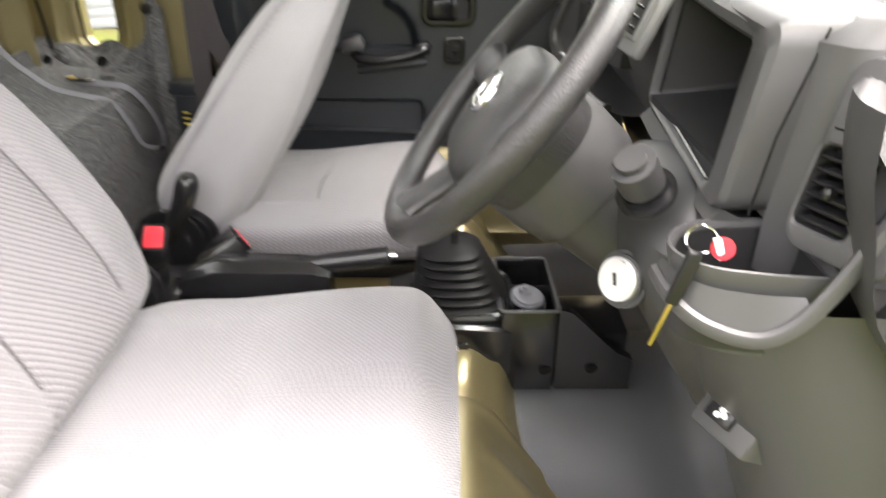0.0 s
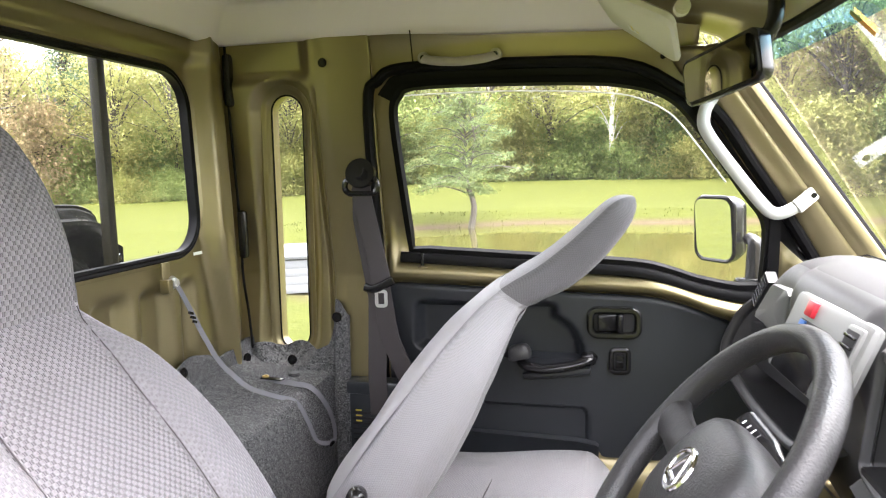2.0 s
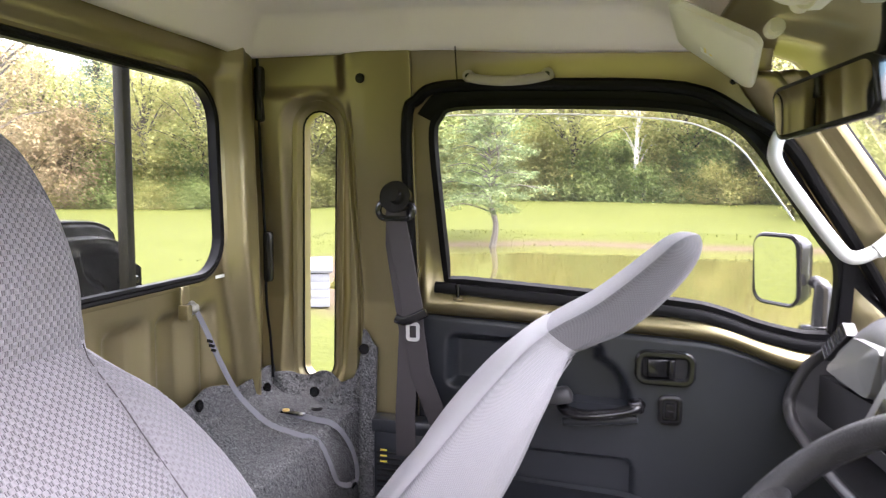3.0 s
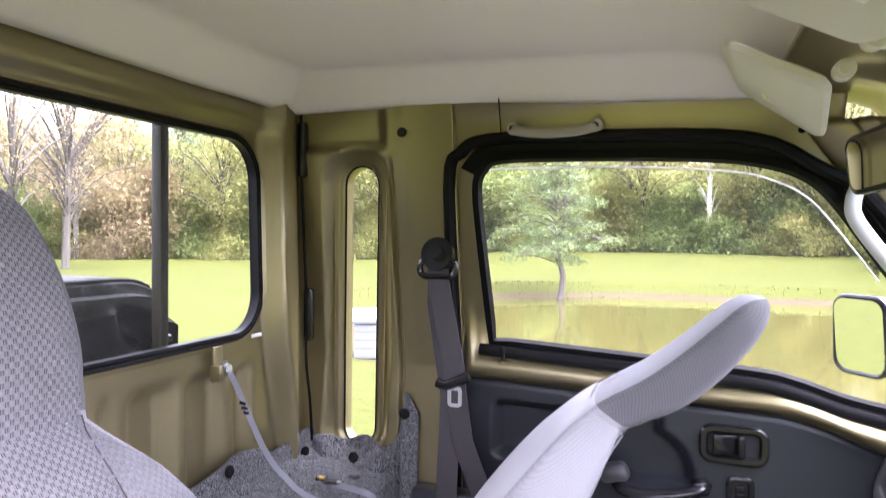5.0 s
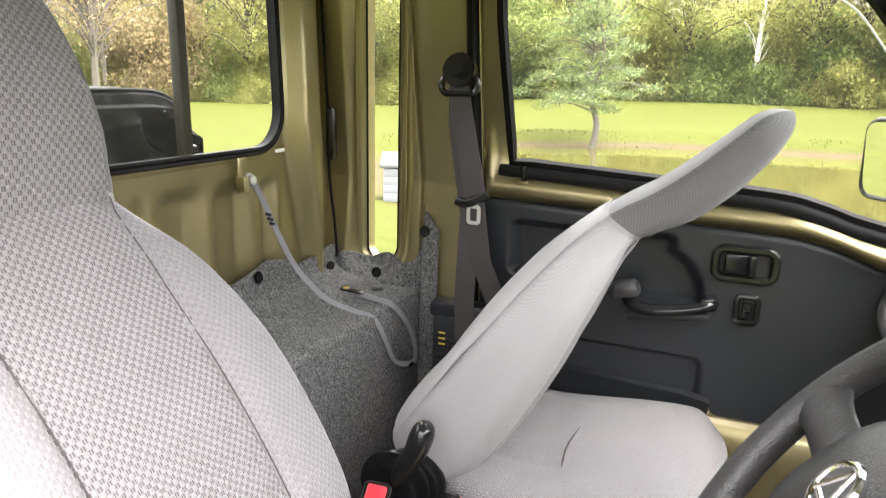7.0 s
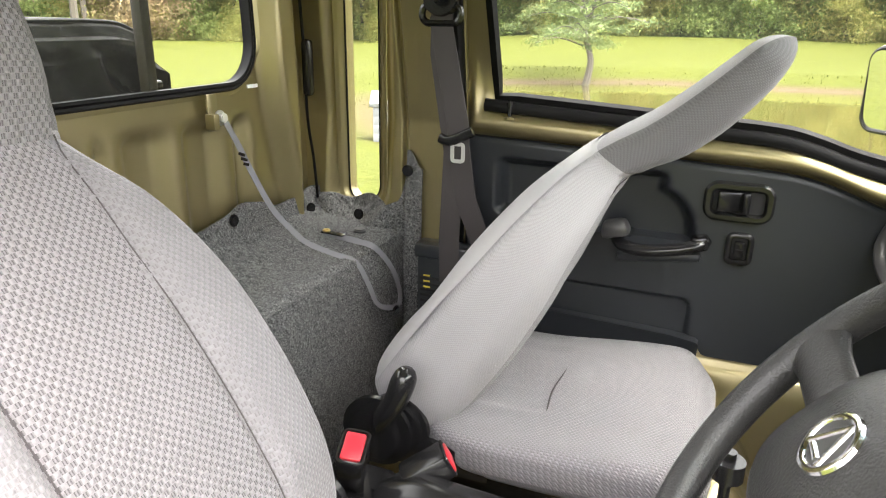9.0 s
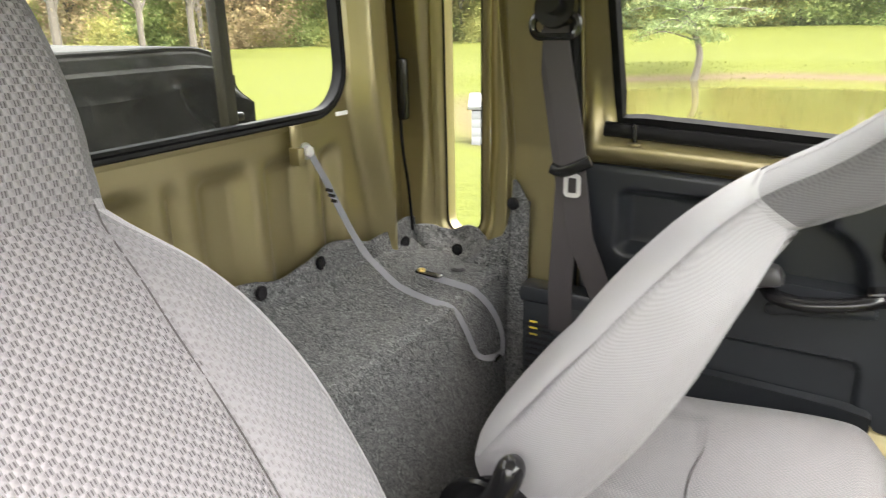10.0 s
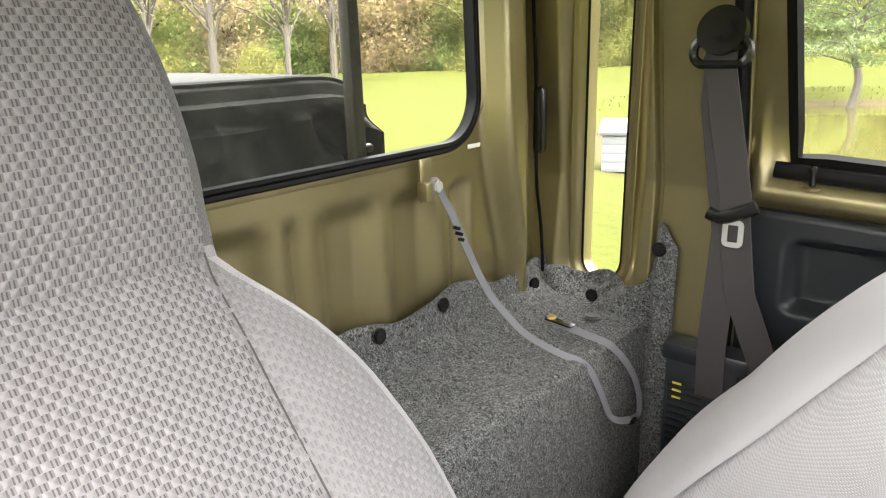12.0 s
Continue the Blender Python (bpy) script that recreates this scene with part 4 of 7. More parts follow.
# pull handle
pull = part("pull_handle", sweep(smooth_path([(-0.208, 1.662, 0.634), (-0.192, 1.641, 0.629), (-0.15, 1.633, 0.627), (-0.09, 1.633, 0.637), (-0.052, 1.638, 0.648), (-0.04, 1.66, 0.652)], 6), ring(0.0125, 14, 0.0165), (0, -1, 0)), BLACK, door)
part("pull_cap", block((0.062, 0.05, 0.036), (-0.214, 1.646, 0.664), 0.012, Matrix.Rotation(radians(-14), 3, "Y"), taper=0.8), DARK_DASH, pull, "grey plastic cap")
part("pull_end", block((0.034, 0.04, 0.03), (-0.047, 1.652, 0.651), 0.008, Matrix.Rotation(radians(-14), 3, "Y")), BLACK, pull, "rounded front mount")
part("pull_cup", block((0.17, 0.03, 0.02), (-0.125, 1.672, 0.606), 0.008, Matrix.Rotation(radians(-7), 3, "Y")), TRIM, pull)
# inside handle
hx, hz = 0.013, 0.738
bez = thing_bezel = part("handle_bezel", sweep([(hx + a, 1.668, hz + b) for a, b in rounded(0.112, 0.062, 0.018)], [(-0.009, -0.004), (0.009, -0.004), (0.009, 0.003), (0.004, 0.008), (-0.004, 0.008), (-0.009, 0.003)], (0, -1, 0), True), BLACK, door, "glossy black handle surround")
bm = bmesh.new()
bm.faces.new([bm.verts.new((hx + a, 1.6695, hz + b)) for a, b in rounded(0.1, 0.052, 0.014)])
part("handle_well", bm, SHADE_BLACK, bez, "", False)
part("release_lever", block((0.05, 0.014, 0.04), (hx - 0.014, 1.664, hz + 0.001), 0.004, Matrix.Rotation(radians(12), 3, "Z")), BLACK, bez, "black release lever")
part("lever_grip", block((0.014, 0.02, 0.044), (hx + 0.014, 1.66, hz + 0.001), 0.005), BLACK, bez)
sx, sz = 0.027, 0.643
sw = part("switch_bezel", sweep([(sx + a, 1.669, sz + b) for a, b in rounded(0.04, 0.056, 0.01)], [(-0.006, -0.004), (0.006, -0.004), (0.006, 0.003), (0.002, 0.006), (-0.003, 0.006), (-0.006, 0.002)], (0, -1, 0), True), BLACK, door, "black window switch surround")
bm = bmesh.new()
bm.faces.new([bm.verts.new((sx + a, 1.67, sz + b)) for a, b in rounded(0.036, 0.052, 0.008)])
part("switch_well", bm, SHADE_BLACK, sw, "", False)
part("window_switch", block((0.019, 0.012, 0.034), (sx, 1.665, sz), 0.003, Matrix.Rotation(radians(10), 3, "X")), BLACK, sw)
part("switch_mark", block((0.012, 0.003, 0.0016), (sx, 1.658, sz + 0.001), 0.0), SHADE_BLACK, sw, "", False)
# sill and step
solid("door_sill", field(lambda x, t: (x, 1.70 - 0.07 * t, (0.385 - 0.03 * smoothstep(0, 0.25, t) - 0.2 * smoothstep(0.3, 1.0, t)) + 0.01 * math.sin(8 * t)), steps(-0.62, 0.55, 40), steps(0, 1, 24)), PAINT, "olive painted steel door sill", "sill", "structure", thick=0.006)

# ---- seat risers and floor tunnel ----
def riser(name, y0, y1, label, ring_at=None):
    def at(x, t):
        y = y0 + (y1 - y0) * t
        e = min(y - y0, y1 - y)
        z = 0.265 - 0.185 * smoothstep(0.03, 0.205, x + 0.03 * smoothstep(0.05, 0.0, e))
        for c0 in (0.32, 0.62, 0.88):
            z += 0.014 * math.exp(-((y - y0 - c0 * (y1 - y0)) / 0.016) ** 2) * smoothstep(0.05, 0.09, x) * (1 - smoothstep(0.14, 0.19, x))
        z -= 0.185 * smoothstep(0.04, 0.0, e) if e < 0.04 else 0
        if ring_at:
            r = math.hypot(x - ring_at[0], y - ring_at[1])
            z += 0.006 * (math.sin(r * 200) if 0.03 < r < 0.125 else 0) + 0.012 * (1 - smoothstep(0.12, 0.13, r))
        z += 0.012 * (1 - smoothstep(0.02, 0.03, abs(y - (y0 + y1) / 2 - 0.05))) * smoothstep(0.1, 0.14, x)
        return (x, y, max(z, 0.075))
    return solid(name, field(at, steps(-0.62, 0.24, 60), steps(0, 1, 48)), PAINT, label, "floor panel", "structure", thick=0.004)


riser("trim", 1.22, 1.70, "olive painted steel box below the passenger seat with a round pressed lid", (0.06, 1.50))
riser("trim", 0.50, 0.90, "olive painted steel box below the driver's seat")


def tunnel(x, t):
    a = math.pi * t
    s = math.copysign(abs(math.cos(a)) ** 0.6, math.cos(a))
    h = 0.2 * (1 - smoothstep(0.05, 0.21, x + 0.03 * abs(s)))
    crease = 0.02 * math.exp(-((x - 0.10) / 0.016) ** 2) + 0.02 * math.exp(-((x - 0.165) / 0.013) ** 2)
    z = 0.082 + h * math.sin(a) ** 0.6 + crease * math.sin(a) ** 0.5
    return (x, 1.02 - (0.165 + 0.02 * math.sin(a)) * s, z)


solid("trim", field(tunnel, steps(-0.6, 0.225, 70), steps(0, 1, 40), None, True), PAINT, "olive pressed-steel tunnel between the seats", "floor panel", "structure", thick=0.004)

# ---- seats ----
BACK_REAR = curve_of([-0.045, 0.0, 0.19, 0.35, 0.50, 0.58, 0.65, 0.72, 0.79, 0.82, 0.84, 0.85, 0.855], [-0.04, -0.098, -0.092, -0.082, -0.058, -0.03, 0.002, 0.025, 0.044, 0.053, 0.066, 0.079, 0.09])
BACK_FRONT = curve_of([-0.045, 0.0, 0.15, 0.31, 0.44, 0.53, 0.58, 0.63, 0.70, 0.78, 0.82, 0.84, 0.85, 0.855], [0.02, 0.075, 0.086, 0.074, 0.05, 0.04, 0.052, 0.082, 0.104, 0.114, 0.112, 0.106, 0.099, 0.093])
BACK_HALF = curve_of([-0.045, 0.0, 0.1, 0.295, 0.405, 0.47, 0.52, 0.545, 0.563, 0.64, 0.72, 0.79, 0.82, 0.84, 0.85, 0.855], [0.17, 0.212, 0.23, 0.23, 0.211, 0.182, 0.145, 0.124, 0.117, 0.111, 0.105, 0.094, 0.083, 0.064, 0.044, 0.02])


def seat_back(parent, angle, hinge, y0, wide, tall, bend, head, bolster=0.016, square=0.42):
    """The backrest with its built-in headrest, leaning forward by angle."""
    d = Vector((math.sin(angle), 0, math.cos(angle)))
    n = Vector((math.cos(angle), 0, -math.sin(angle)))
    h = Vector(hinge)

    def at(u, side, w):
        return h + d * (u * tall) + n * (w + bend * max(0.0, u - 0.5)) + Vector((0, side, 0))

    count = 120
    us = [-0.045 + 0.90 * (0.5 - 0.5 * math.cos(math.pi * i / 64)) for i in range(65)]
    us = sorted(us + [0.556, 0.566])
    bm = bmesh.new()
    uv = bm.loops.layers.uv.new("UVMap")
    rows, coords = [], []
    for u in us:
        half, wf, wr = BACK_HALF(u) * wide, BACK_FRONT(u), BACK_REAR(u)
        mid, dep = (wf + wr) / 2, (wf - wr) / 2
        row, crow = [], []
        for k in range(count):
            a = 2 * math.pi * k / count
            c, s = math.cos(a), math.sin(a)
            side = half * math.copysign(abs(c) ** 0.55, c)
            if s > 0 and u < 0.562 and abs(abs(side) - 0.103) < 0.0045:
                side = math.copysign(0.103, side)
            w = mid + dep * math.copysign(abs(s) ** square, s)
            if s > 0:
                q = abs(side) / half
                w += bolster * smoothstep(0.085, 0.13, abs(side)) * (1 - smoothstep(0.8, 1.0, q)) * smoothstep(0.02, 0.12, u) * (1 - smoothstep(0.46, 0.55, u))
                w -= 0.008 * math.exp(-((u - 0.56) / 0.007) ** 2)
                w -= 0.007 * math.exp(-((abs(side) - 0.103) / 0.006) ** 2) * (1 - smoothstep(0.54, 0.58, u))
                w -= 0.005 * math.exp(-((u - 0.33) / 0.008) ** 2) * (1 - smoothstep(0.09, 0.103, abs(side)))
            row.append(bm.verts.new(at(u, side, w)))
            crow.append((side, u, w, s))
        rows.append(row)
        coords.append(crow)
    for i in range(len(rows) - 1):
        for k in range(count):
            k2 = (k + 1) % count
            f = bm.faces.new((rows[i][k], rows[i][k2], rows[i + 1][k2], rows[i + 1][k]))
            side, u, w, s = coords[i][k]
            half = BACK_HALF(u)
            q = abs(side) / half
            if s > 0.05:
                f.material_index = (3 if s > 0.6 else 5) if u > 0.55 else (1 if abs(side + coords[i][k2][0]) > 0.206 else 0)
                if q > (0.93 if y0 < MID else 0.8) and u < 0.56:
                    f.material_index = 2
            elif s > -0.55:
                f.material_index = 2 if u < 0.56 else 5
            else:
                # above the neck the paler side cloth stands for the lit rear
                f.material_index = 4 if u < 0.56 else 2
            for lp, (ii, kk) in zip(f.loops, ((i, k), (i, k2), (i + 1, k2), (i + 1, k))):
                sd, uu, ww, ss = coords[ii][kk]
                lp[uv].uv = (sd + max(0.0, BACK_FRONT(uu) - 0.012 - ww) * math.copysign(1, sd), uu)
    bm.faces.new(rows[0][::-1])
    bm.faces.new(rows[-1])
    bmesh.ops.recalc_face_normals(bm, faces=bm.faces)
    back = part("backrest", bm, [WEAVE, RIBBED, SIDE_CLOTH, head, VINYL, SHADED_HEAD_CLOTH], parent, "woven grey backrest with built-in headrest")
    # stitched seams along both bolsters and below the head
    for sgn in (1, -1):
        pts = []
        for i in range(30):
            u = 0.03 + 0.53 * i / 29
            half, wf, wr = BACK_HALF(u) * wide, BACK_FRONT(u), BACK_REAR(u)
            q = min(0.97, 0.103 / half)
            a = math.acos(q ** (1 / 0.55))
            w = (wf + wr) / 2 + (wf - wr) / 2 * math.sin(a) ** square
            w += bolster * smoothstep(0.085, 0.13, 0.103) * smoothstep(0.02, 0.12, u) * (1 - smoothstep(0.46, 0.55, u)) * (1 - smoothstep(0.8, 1.0, q)) - 0.0025 * (1 - smoothstep(0.54, 0.58, u))
            pts.append(at(u, sgn * half * q, w))
        part("seam", sweep(pts, ring(0.0009, 6), (0, 1, 0)), WEBBING, back)
    return back


CUSH = curve_of([-0.47, -0.42, -0.3, -0.15, -0.03, 0.0, 0.015, 0.02], [0.19, 0.228, 0.238, 0.238, 0.228, 0.205, 0.175, 0.14])


def seat(y0, angle, lift, label, hinge, wide, tall=1.0, bend=0.0):
    ob = thing("car_seat", (-0.25, y0, 0.27), label, "seat", "cab seats")
    bm = bmesh.new()
    uv = bm.loops.layers.uv.new("UVMap")
    count = 120
    xs = [-0.47 + 0.49 * (0.5 - 0.5 * math.cos(math.pi * i / 80)) for i in range(81)]
    rows, coords = [], []
    for x in xs:
        half = CUSH(x)
        end = smoothstep(0.02, -0.06, x)
        top = 0.415 + lift + 0.028 * smoothstep(-0.35, -0.05, x) - 0.05 * (1 - end) ** 1.5
        low = 0.305 + 0.03 * (1 - end)
        row, crow = [], []
        for k in range(count):
            a = 2 * math.pi * k / count
            c, s = math.cos(a), math.sin(a)
            side = half * math.copysign(abs(c) ** 0.5, c)
            z = (top + low) / 2 + (top - low) / 2 * math.copysign(abs(s) ** 0.5, s)
            if s > 0:
                q = abs(side) / half
                z -= 0.006 * (1 - smoothstep(0.105, 0.145, abs(side))) * smoothstep(-0.255, -0.285, x)
                z -= 0.003 * math.exp(-((x + 0.262) / 0.006) ** 2) * (1 - smoothstep(0.115, 0.125, abs(side)))
                z -= 0.002 * math.exp(-((abs(side) - 0.12) / 0.006) ** 2) * smoothstep(-0.25, -0.27, x)
            row.append(bm.verts.new((x, y0 + side, z)))
            crow.append((side, x, z, s))
        rows.append(row)
        coords.append(crow)
    for i in range(len(rows) - 1):
        for k in range(count):
            k2 = (k + 1) % count
            f = bm.faces.new((rows[i][k], rows[i][k2], rows[i + 1][k2], rows[i + 1][k]))
            side, x, z, s = coords[i][k]
            q = abs(side) / CUSH(x)
            f.material_index = 0 if s > 0.05 and q < 0.94 else 1
            # the underside takes the darker cloth
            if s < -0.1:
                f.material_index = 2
            for lp, (ii, kk) in zip(f.loops, ((i, k), (i, k2), (i + 1, k2), (i + 1, k))):
                sd, xx, zz, ss = coords[ii][kk]
                lp[uv].uv = (sd + 0.6 * (0.44 - zz) * math.copysign(1, sd), xx - 0.8 * max(0.0, 0.42 - zz))
    bm.faces.new(rows[0][::-1])
    bm.faces.new(rows[-1])
    bmesh.ops.recalc_face_normals(bm, faces=bm.faces)
    part("cushion", bm, [CUSHION, RIBBED, SHADED_HEAD_CLOTH], ob, "woven grey seat cushion")
    seam = []
    for i in range(24):
        side = -0.175 + 0.215 * i / 23
        top = 0.415 + lift + 0.028 * smoothstep(-0.35, -0.05, -0.262)
        c = (side / CUSH(-0.262)) ** 2
        seam.append((-0.262 + 0.004 * math.sin(side * 30), y0 + side, (top + 0.305) / 2 + (top - 0.305) / 2 * math.sqrt(math.sqrt(1 - c * c)) - 0.003))
    if y0 > MID:
        part("seam", sweep(seam, ring(0.0016, 6), (0, 0, 1)), WEBBING, ob)
    part("seat_base", block((0.44, 0.4, 0.06), (-0.24, y0, 0.295), 0.015), BLACK, ob, "black plastic seat pan")
    for s in (1, -1):
        part("rail", block((0.42, 0.03, 0.03), (-0.24, y0 + s * 0.15, 0.262), 0.004), STEEL, ob)
    hx, hz = hinge
    # the folded seat's head gets the shade-darkened cloth, the driver's its weave
    seat_back(ob, radians(angle), (hx, y0, hz), y0, wide, tall, bend, WEAVE if y0 < MID else SHADED_HEAD_CLOTH, *((0.016, 0.42) if y0 < MID else (0.004, 0.5)))
    # recliner plates at the hinge, lever on the inner side
    inner = 1 if y0 < MID else -1
    for s in (1, -1):
        part("hinge_plate", disc(0.062, 0.03, (hx - 0.005, y0 + s * 0.225, hz - 0.015), (0, 1, 0), 0.01, 28), BLACK, ob)
        part("hinge_arm", block((0.2, 0.018, 0.06), (hx + 0.07, y0 + s * 0.225, 0.345), 0.008), BLACK, ob)
    return ob


seat(0.68, -27.8, 0.03, "woven light grey driver's seat, backrest upright", (-0.492, 0.452), 1.055, 0.965, -0.085)
passenger_seat = seat(1.42, 33.4, 0.0, "woven light grey passenger seat, backrest folded forward", (-0.50, 0.40), 1.0, 0.985)
# recliner lever of the folded seat
ly = 1.15
lever = part("recliner_lever", sweep(smooth_path([(-0.52, ly + 0.02, 0.40), (-0.50, ly - 0.01, 0.44), (-0.47, ly - 0.025, 0.49), (-0.452, ly - 0.025, 0.545)], 10), ring(0.021, 14, 0.026), (0, 1, 0), scale=lambda t: (1.05 - 0.12 * math.sin(math.pi * t)) * (1 if t < 0.8 else math.sqrt(max(0.004, 1 - ((t - 0.8) / 0.2) ** 2)))), BLACK, passenger_seat, "black curved recliner lever")
part("hinge_cover", disc(0.066, 0.05, (-0.53, ly + 0.02, 0.385), (0, 1, 0), 0.02, 28), BLACK, passenger_seat, "round black hinge cover")
# loose vinyl flap down the back of the folded seat
d = Vector((math.sin(radians(33.4)), 0, math.cos(radians(33.4))))
n = Vector((math.cos(radians(33.4)), 0, -math.sin(radians(33.4))))
H = Vector((-0.50, 1.42, 0.40))


def flap(u, t):
    half = BACK_HALF(u)
    bulge = 0.008 * smoothstep(0.12, 0.3, u) * (1 - smoothstep(0.4, 0.52, u)) * math.sin(math.pi * t) ** 1.2
    bulge += 0.005 * math.sin(math.pi * min(1.0, max(0.0, (u - 0.07) / 0.25))) ** 1.5 * smoothstep(0.14, 0.0, t)
    lat = -0.94 + 1.88 * t
    s = math.sqrt(1 - abs(lat) ** (2 / 0.55))
    wf, wr = BACK_FRONT(u), BACK_REAR(u)
    return H + d * (0.985 * u) + n * ((wf + wr) / 2 - (wf - wr) / 2 * s ** 0.5 - 0.003 - bulge) + Vector((0, lat * half, 0))


part("back_flap", field(flap, steps(0.02, 0.56, 36), steps(0, 1, 40)), VINYL, passenger_seat, "pale vinyl back cover with a sagging pocket")

# ---- carpeted shelf ----
def shelf(s, y):
    """s runs from the wall's upstand over the shelf and down its face."""
    end = smoothstep(0.38, 0.52, abs(y - MID))
    wave = 0.012 * math.sin(y * 24) + 0.008 * noise.noise(Vector((y * 14, 0, 0)))
    pts = [(-0.938, 0.688 + wave - 0.02 * end), (-0.932, 0.63), (-0.905, 0.612), (-0.86, 0.6), (-0.80, 0.594 - 0.006 * (1 - end)), (-0.73, 0.592), (-0.714, 0.584), (-0.708, 0.566), (-0.702, 0.35), (-0.69, 0.08)]
    k = s * (len(pts) - 1)
    i = min(int(k), len(pts) - 2)
    t = k - i
    x, z = pts[i][0] * (1 - t) + pts[i + 1][0] * t, pts[i][1] * (1 - t) + pts[i + 1][1] * t
    w = noise.noise(Vector((x * 11, y * 11, z * 11)))
    return (x + 0.004 * w, y, z + 0.005 * w)


solid("rear_shelf", field(shelf, steps(0, 1, 54), steps(0.44, 1.672, 90)), CARPET, "dark grey felt carpet moulded over the shelf behind the seats", "carpet", "structure", thick=0.004)


def side_felt(x, t):
    top = 0.655 + 0.008 * math.sin(x * 60) + 0.125 * smoothstep(-0.715, -0.692, x) - 0.03 * smoothstep(-0.69, -0.655, x)
    low = 0.585 - 0.45 * smoothstep(-0.745, -0.735, x)
    z = low + (top - low) * t
    w = noise.noise(Vector((x * 13, 5, z * 13)))
    return (x, quarter_y(x, z) - 0.012 - 0.012 * (1 - t) + 0.004 * w, z)


solid("carpet_edge", field(side_felt, steps(-0.935, -0.655, 50), steps(0, 1, 20)), CARPET, "dark grey felt edge turned up below the quarter window", "carpet", "structure", thick=0.004)
for x, y, z, ax in ((-0.93, 1.177, 0.672, (1, 0, 0.1)), (-0.93, 1.33, 0.675, (1, 0, 0.1)), (-0.93, 1.615, 0.63, (1, -0.3, 0.1)), (-0.815, 1.642, 0.622, (0, -1, 0.1)), (-0.676, 1.62, 0.745, (0, -1, 0))):
    tagged(part("carpet_clip", disc(0.013, 0.008, (x, y, z), ax, 0.003, 16), BLACK, None), "round black plastic clip in the felt carpet", "clip", "carpet clips")
tagged(part("carpet_clip", disc(0.016, 0.008, (-0.79, 1.60, 0.597), (0, 0, 1), 0.003, 16), DASH, None), "domed dark grey clip on the carpeted shelf", "clip", "carpet clips")

# ---- seat belt ----
belt = thing("seat_belt", (-0.585, 1.60, 0.5), "dark brown seat belt hanging from its pillar anchor", "seat belt")
AY = 1.598
part("anchor_cover", disc(0.036, 0.06, (-0.588, 1.59, 1.108), (0, -1, 0.25), 0.02, 24), BLACK, belt)
part("guide_loop", sweep([(-0.588 + a, AY - 0.01, 1.078 + b) for a, b in rounded(0.082, 0.036, 0.016)], ring(0.0075, 8), (0, 1, 0), True), BLACK, belt)
part("webbing", sweep([(-0.588, AY - 0.012, 1.075), (-0.585, AY - 0.012, 1.05), (-0.546, AY - 0.012, 0.86), (-0.545, AY - 0.01, 0.82), (-0.53, AY, 0.70), (-0.492, AY + 0.01, 0.60), (-0.46, AY + 0.02, 0.5)], flat(0.047, 0.0022), (0, 1, 0)), WEBBING, belt, "dark woven lap strap")
part("webbing", sweep([(-0.592, AY + 0.006, 1.08), (-0.594, AY + 0.008, 1.0), (-0.56, AY + 0.006, 0.8), (-0.567, AY + 0.004, 0.6), (-0.564, AY + 0.004, 0.50)], flat(0.047, 0.0022), (0, 1, 0)), WEBBING, belt, "dark woven strap running to the reel")
tongue = part("tongue", sweep(smooth_path([(-0.585, AY - 0.016, 0.832), (-0.565, AY - 0.018, 0.827), (-0.54, AY - 0.018, 0.836), (-0.512, AY - 0.016, 0.85)], 4), ring(0.011, 8, 0.007), (0, 1, 0)), BLACK, belt, "black belt tongue grip")
part("latch_plate", sweep([(-0.544 + a, AY - 0.016, 0.803 + b) for a, b in rounded(0.024, 0.036, 0.005, 3)], [(-0.004, -0.0012), (0.004, -0.0012), (0.004, 0.0012), (-0.004, 0.0012)], (0, 1, 0), True), ZINC, tongue, "chromed latch plate")
cover = thing("reel_cover", (-0.59, 1.63, 0.3), "black plastic belt reel cover with a slotted vent", "cover")
part("housing", block((0.13, 0.05, 0.3), (-0.585, 1.635, 0.405), 0.01), TRIM, cover)
part("top_ledge", block((0.15, 0.055, 0.035), (-0.58, 1.632, 0.565), 0.008), TRIM, cover)
for k in range(9):
    part("slot", block((0.06, 0.006, 0.005), (-0.608, 1.609, 0.50 - 0.014 * k), 0.0), SHADE_BLACK, cover, "", False)
for k in range(3):
    part("mark", block((0.016, 0.002, 0.0035), (-0.622, 1.6065, 0.507 - 0.014 * k), 0.0), YELLOW, cover, "yellow label marks", False)

# ---- tie strap on its bracket ----
bracket = thing("strap_bracket", (-0.95, 1.335, 0.88), "olive steel bracket with a zinc bolt on the rear wall", "bracket")
part("plate", block((0.004, 0.028, 0.07), (-0.945, 1.312, 0.892), 0.0015), PAINT, bracket)
part("flange", block((0.022, 0.016, 0.03), (-0.938, 1.302, 0.876), 0.002), PAINT, bracket)
part("bolt", disc(0.0105, 0.012, (-0.934, 1.328, 0.881), (1, 0, 0.1), 0.002, 6), ZINC, bracket, "bright zinc bolt head")
part("washer", disc(0.015, 0.004, (-0.94, 1.328, 0.881), (1, 0, 0.1), 0.001, 20), STEEL, bracket)
strap = thing("tie_strap", (-0.8, 1.5, 0.6), "grey webbing tie strap draped over the carpeted shelf", "strap")
run = smooth_path([(-0.935, 1.331, 0.88), (-0.925, 1.356, 0.825), (-0.91, 1.373, 0.767), (-0.882, 1.394, 0.69), (-0.85, 1.41, 0.645), (-0.815, 1.416, 0.617), (-0.755, 1.42, 0.6), (-0.714, 1.438, 0.582), (-0.698, 1.462, 0.528), (-0.69, 1.485, 0.475), (-0.684, 1.515, 0.452), (-0.68, 1.55, 0.44)], 6)
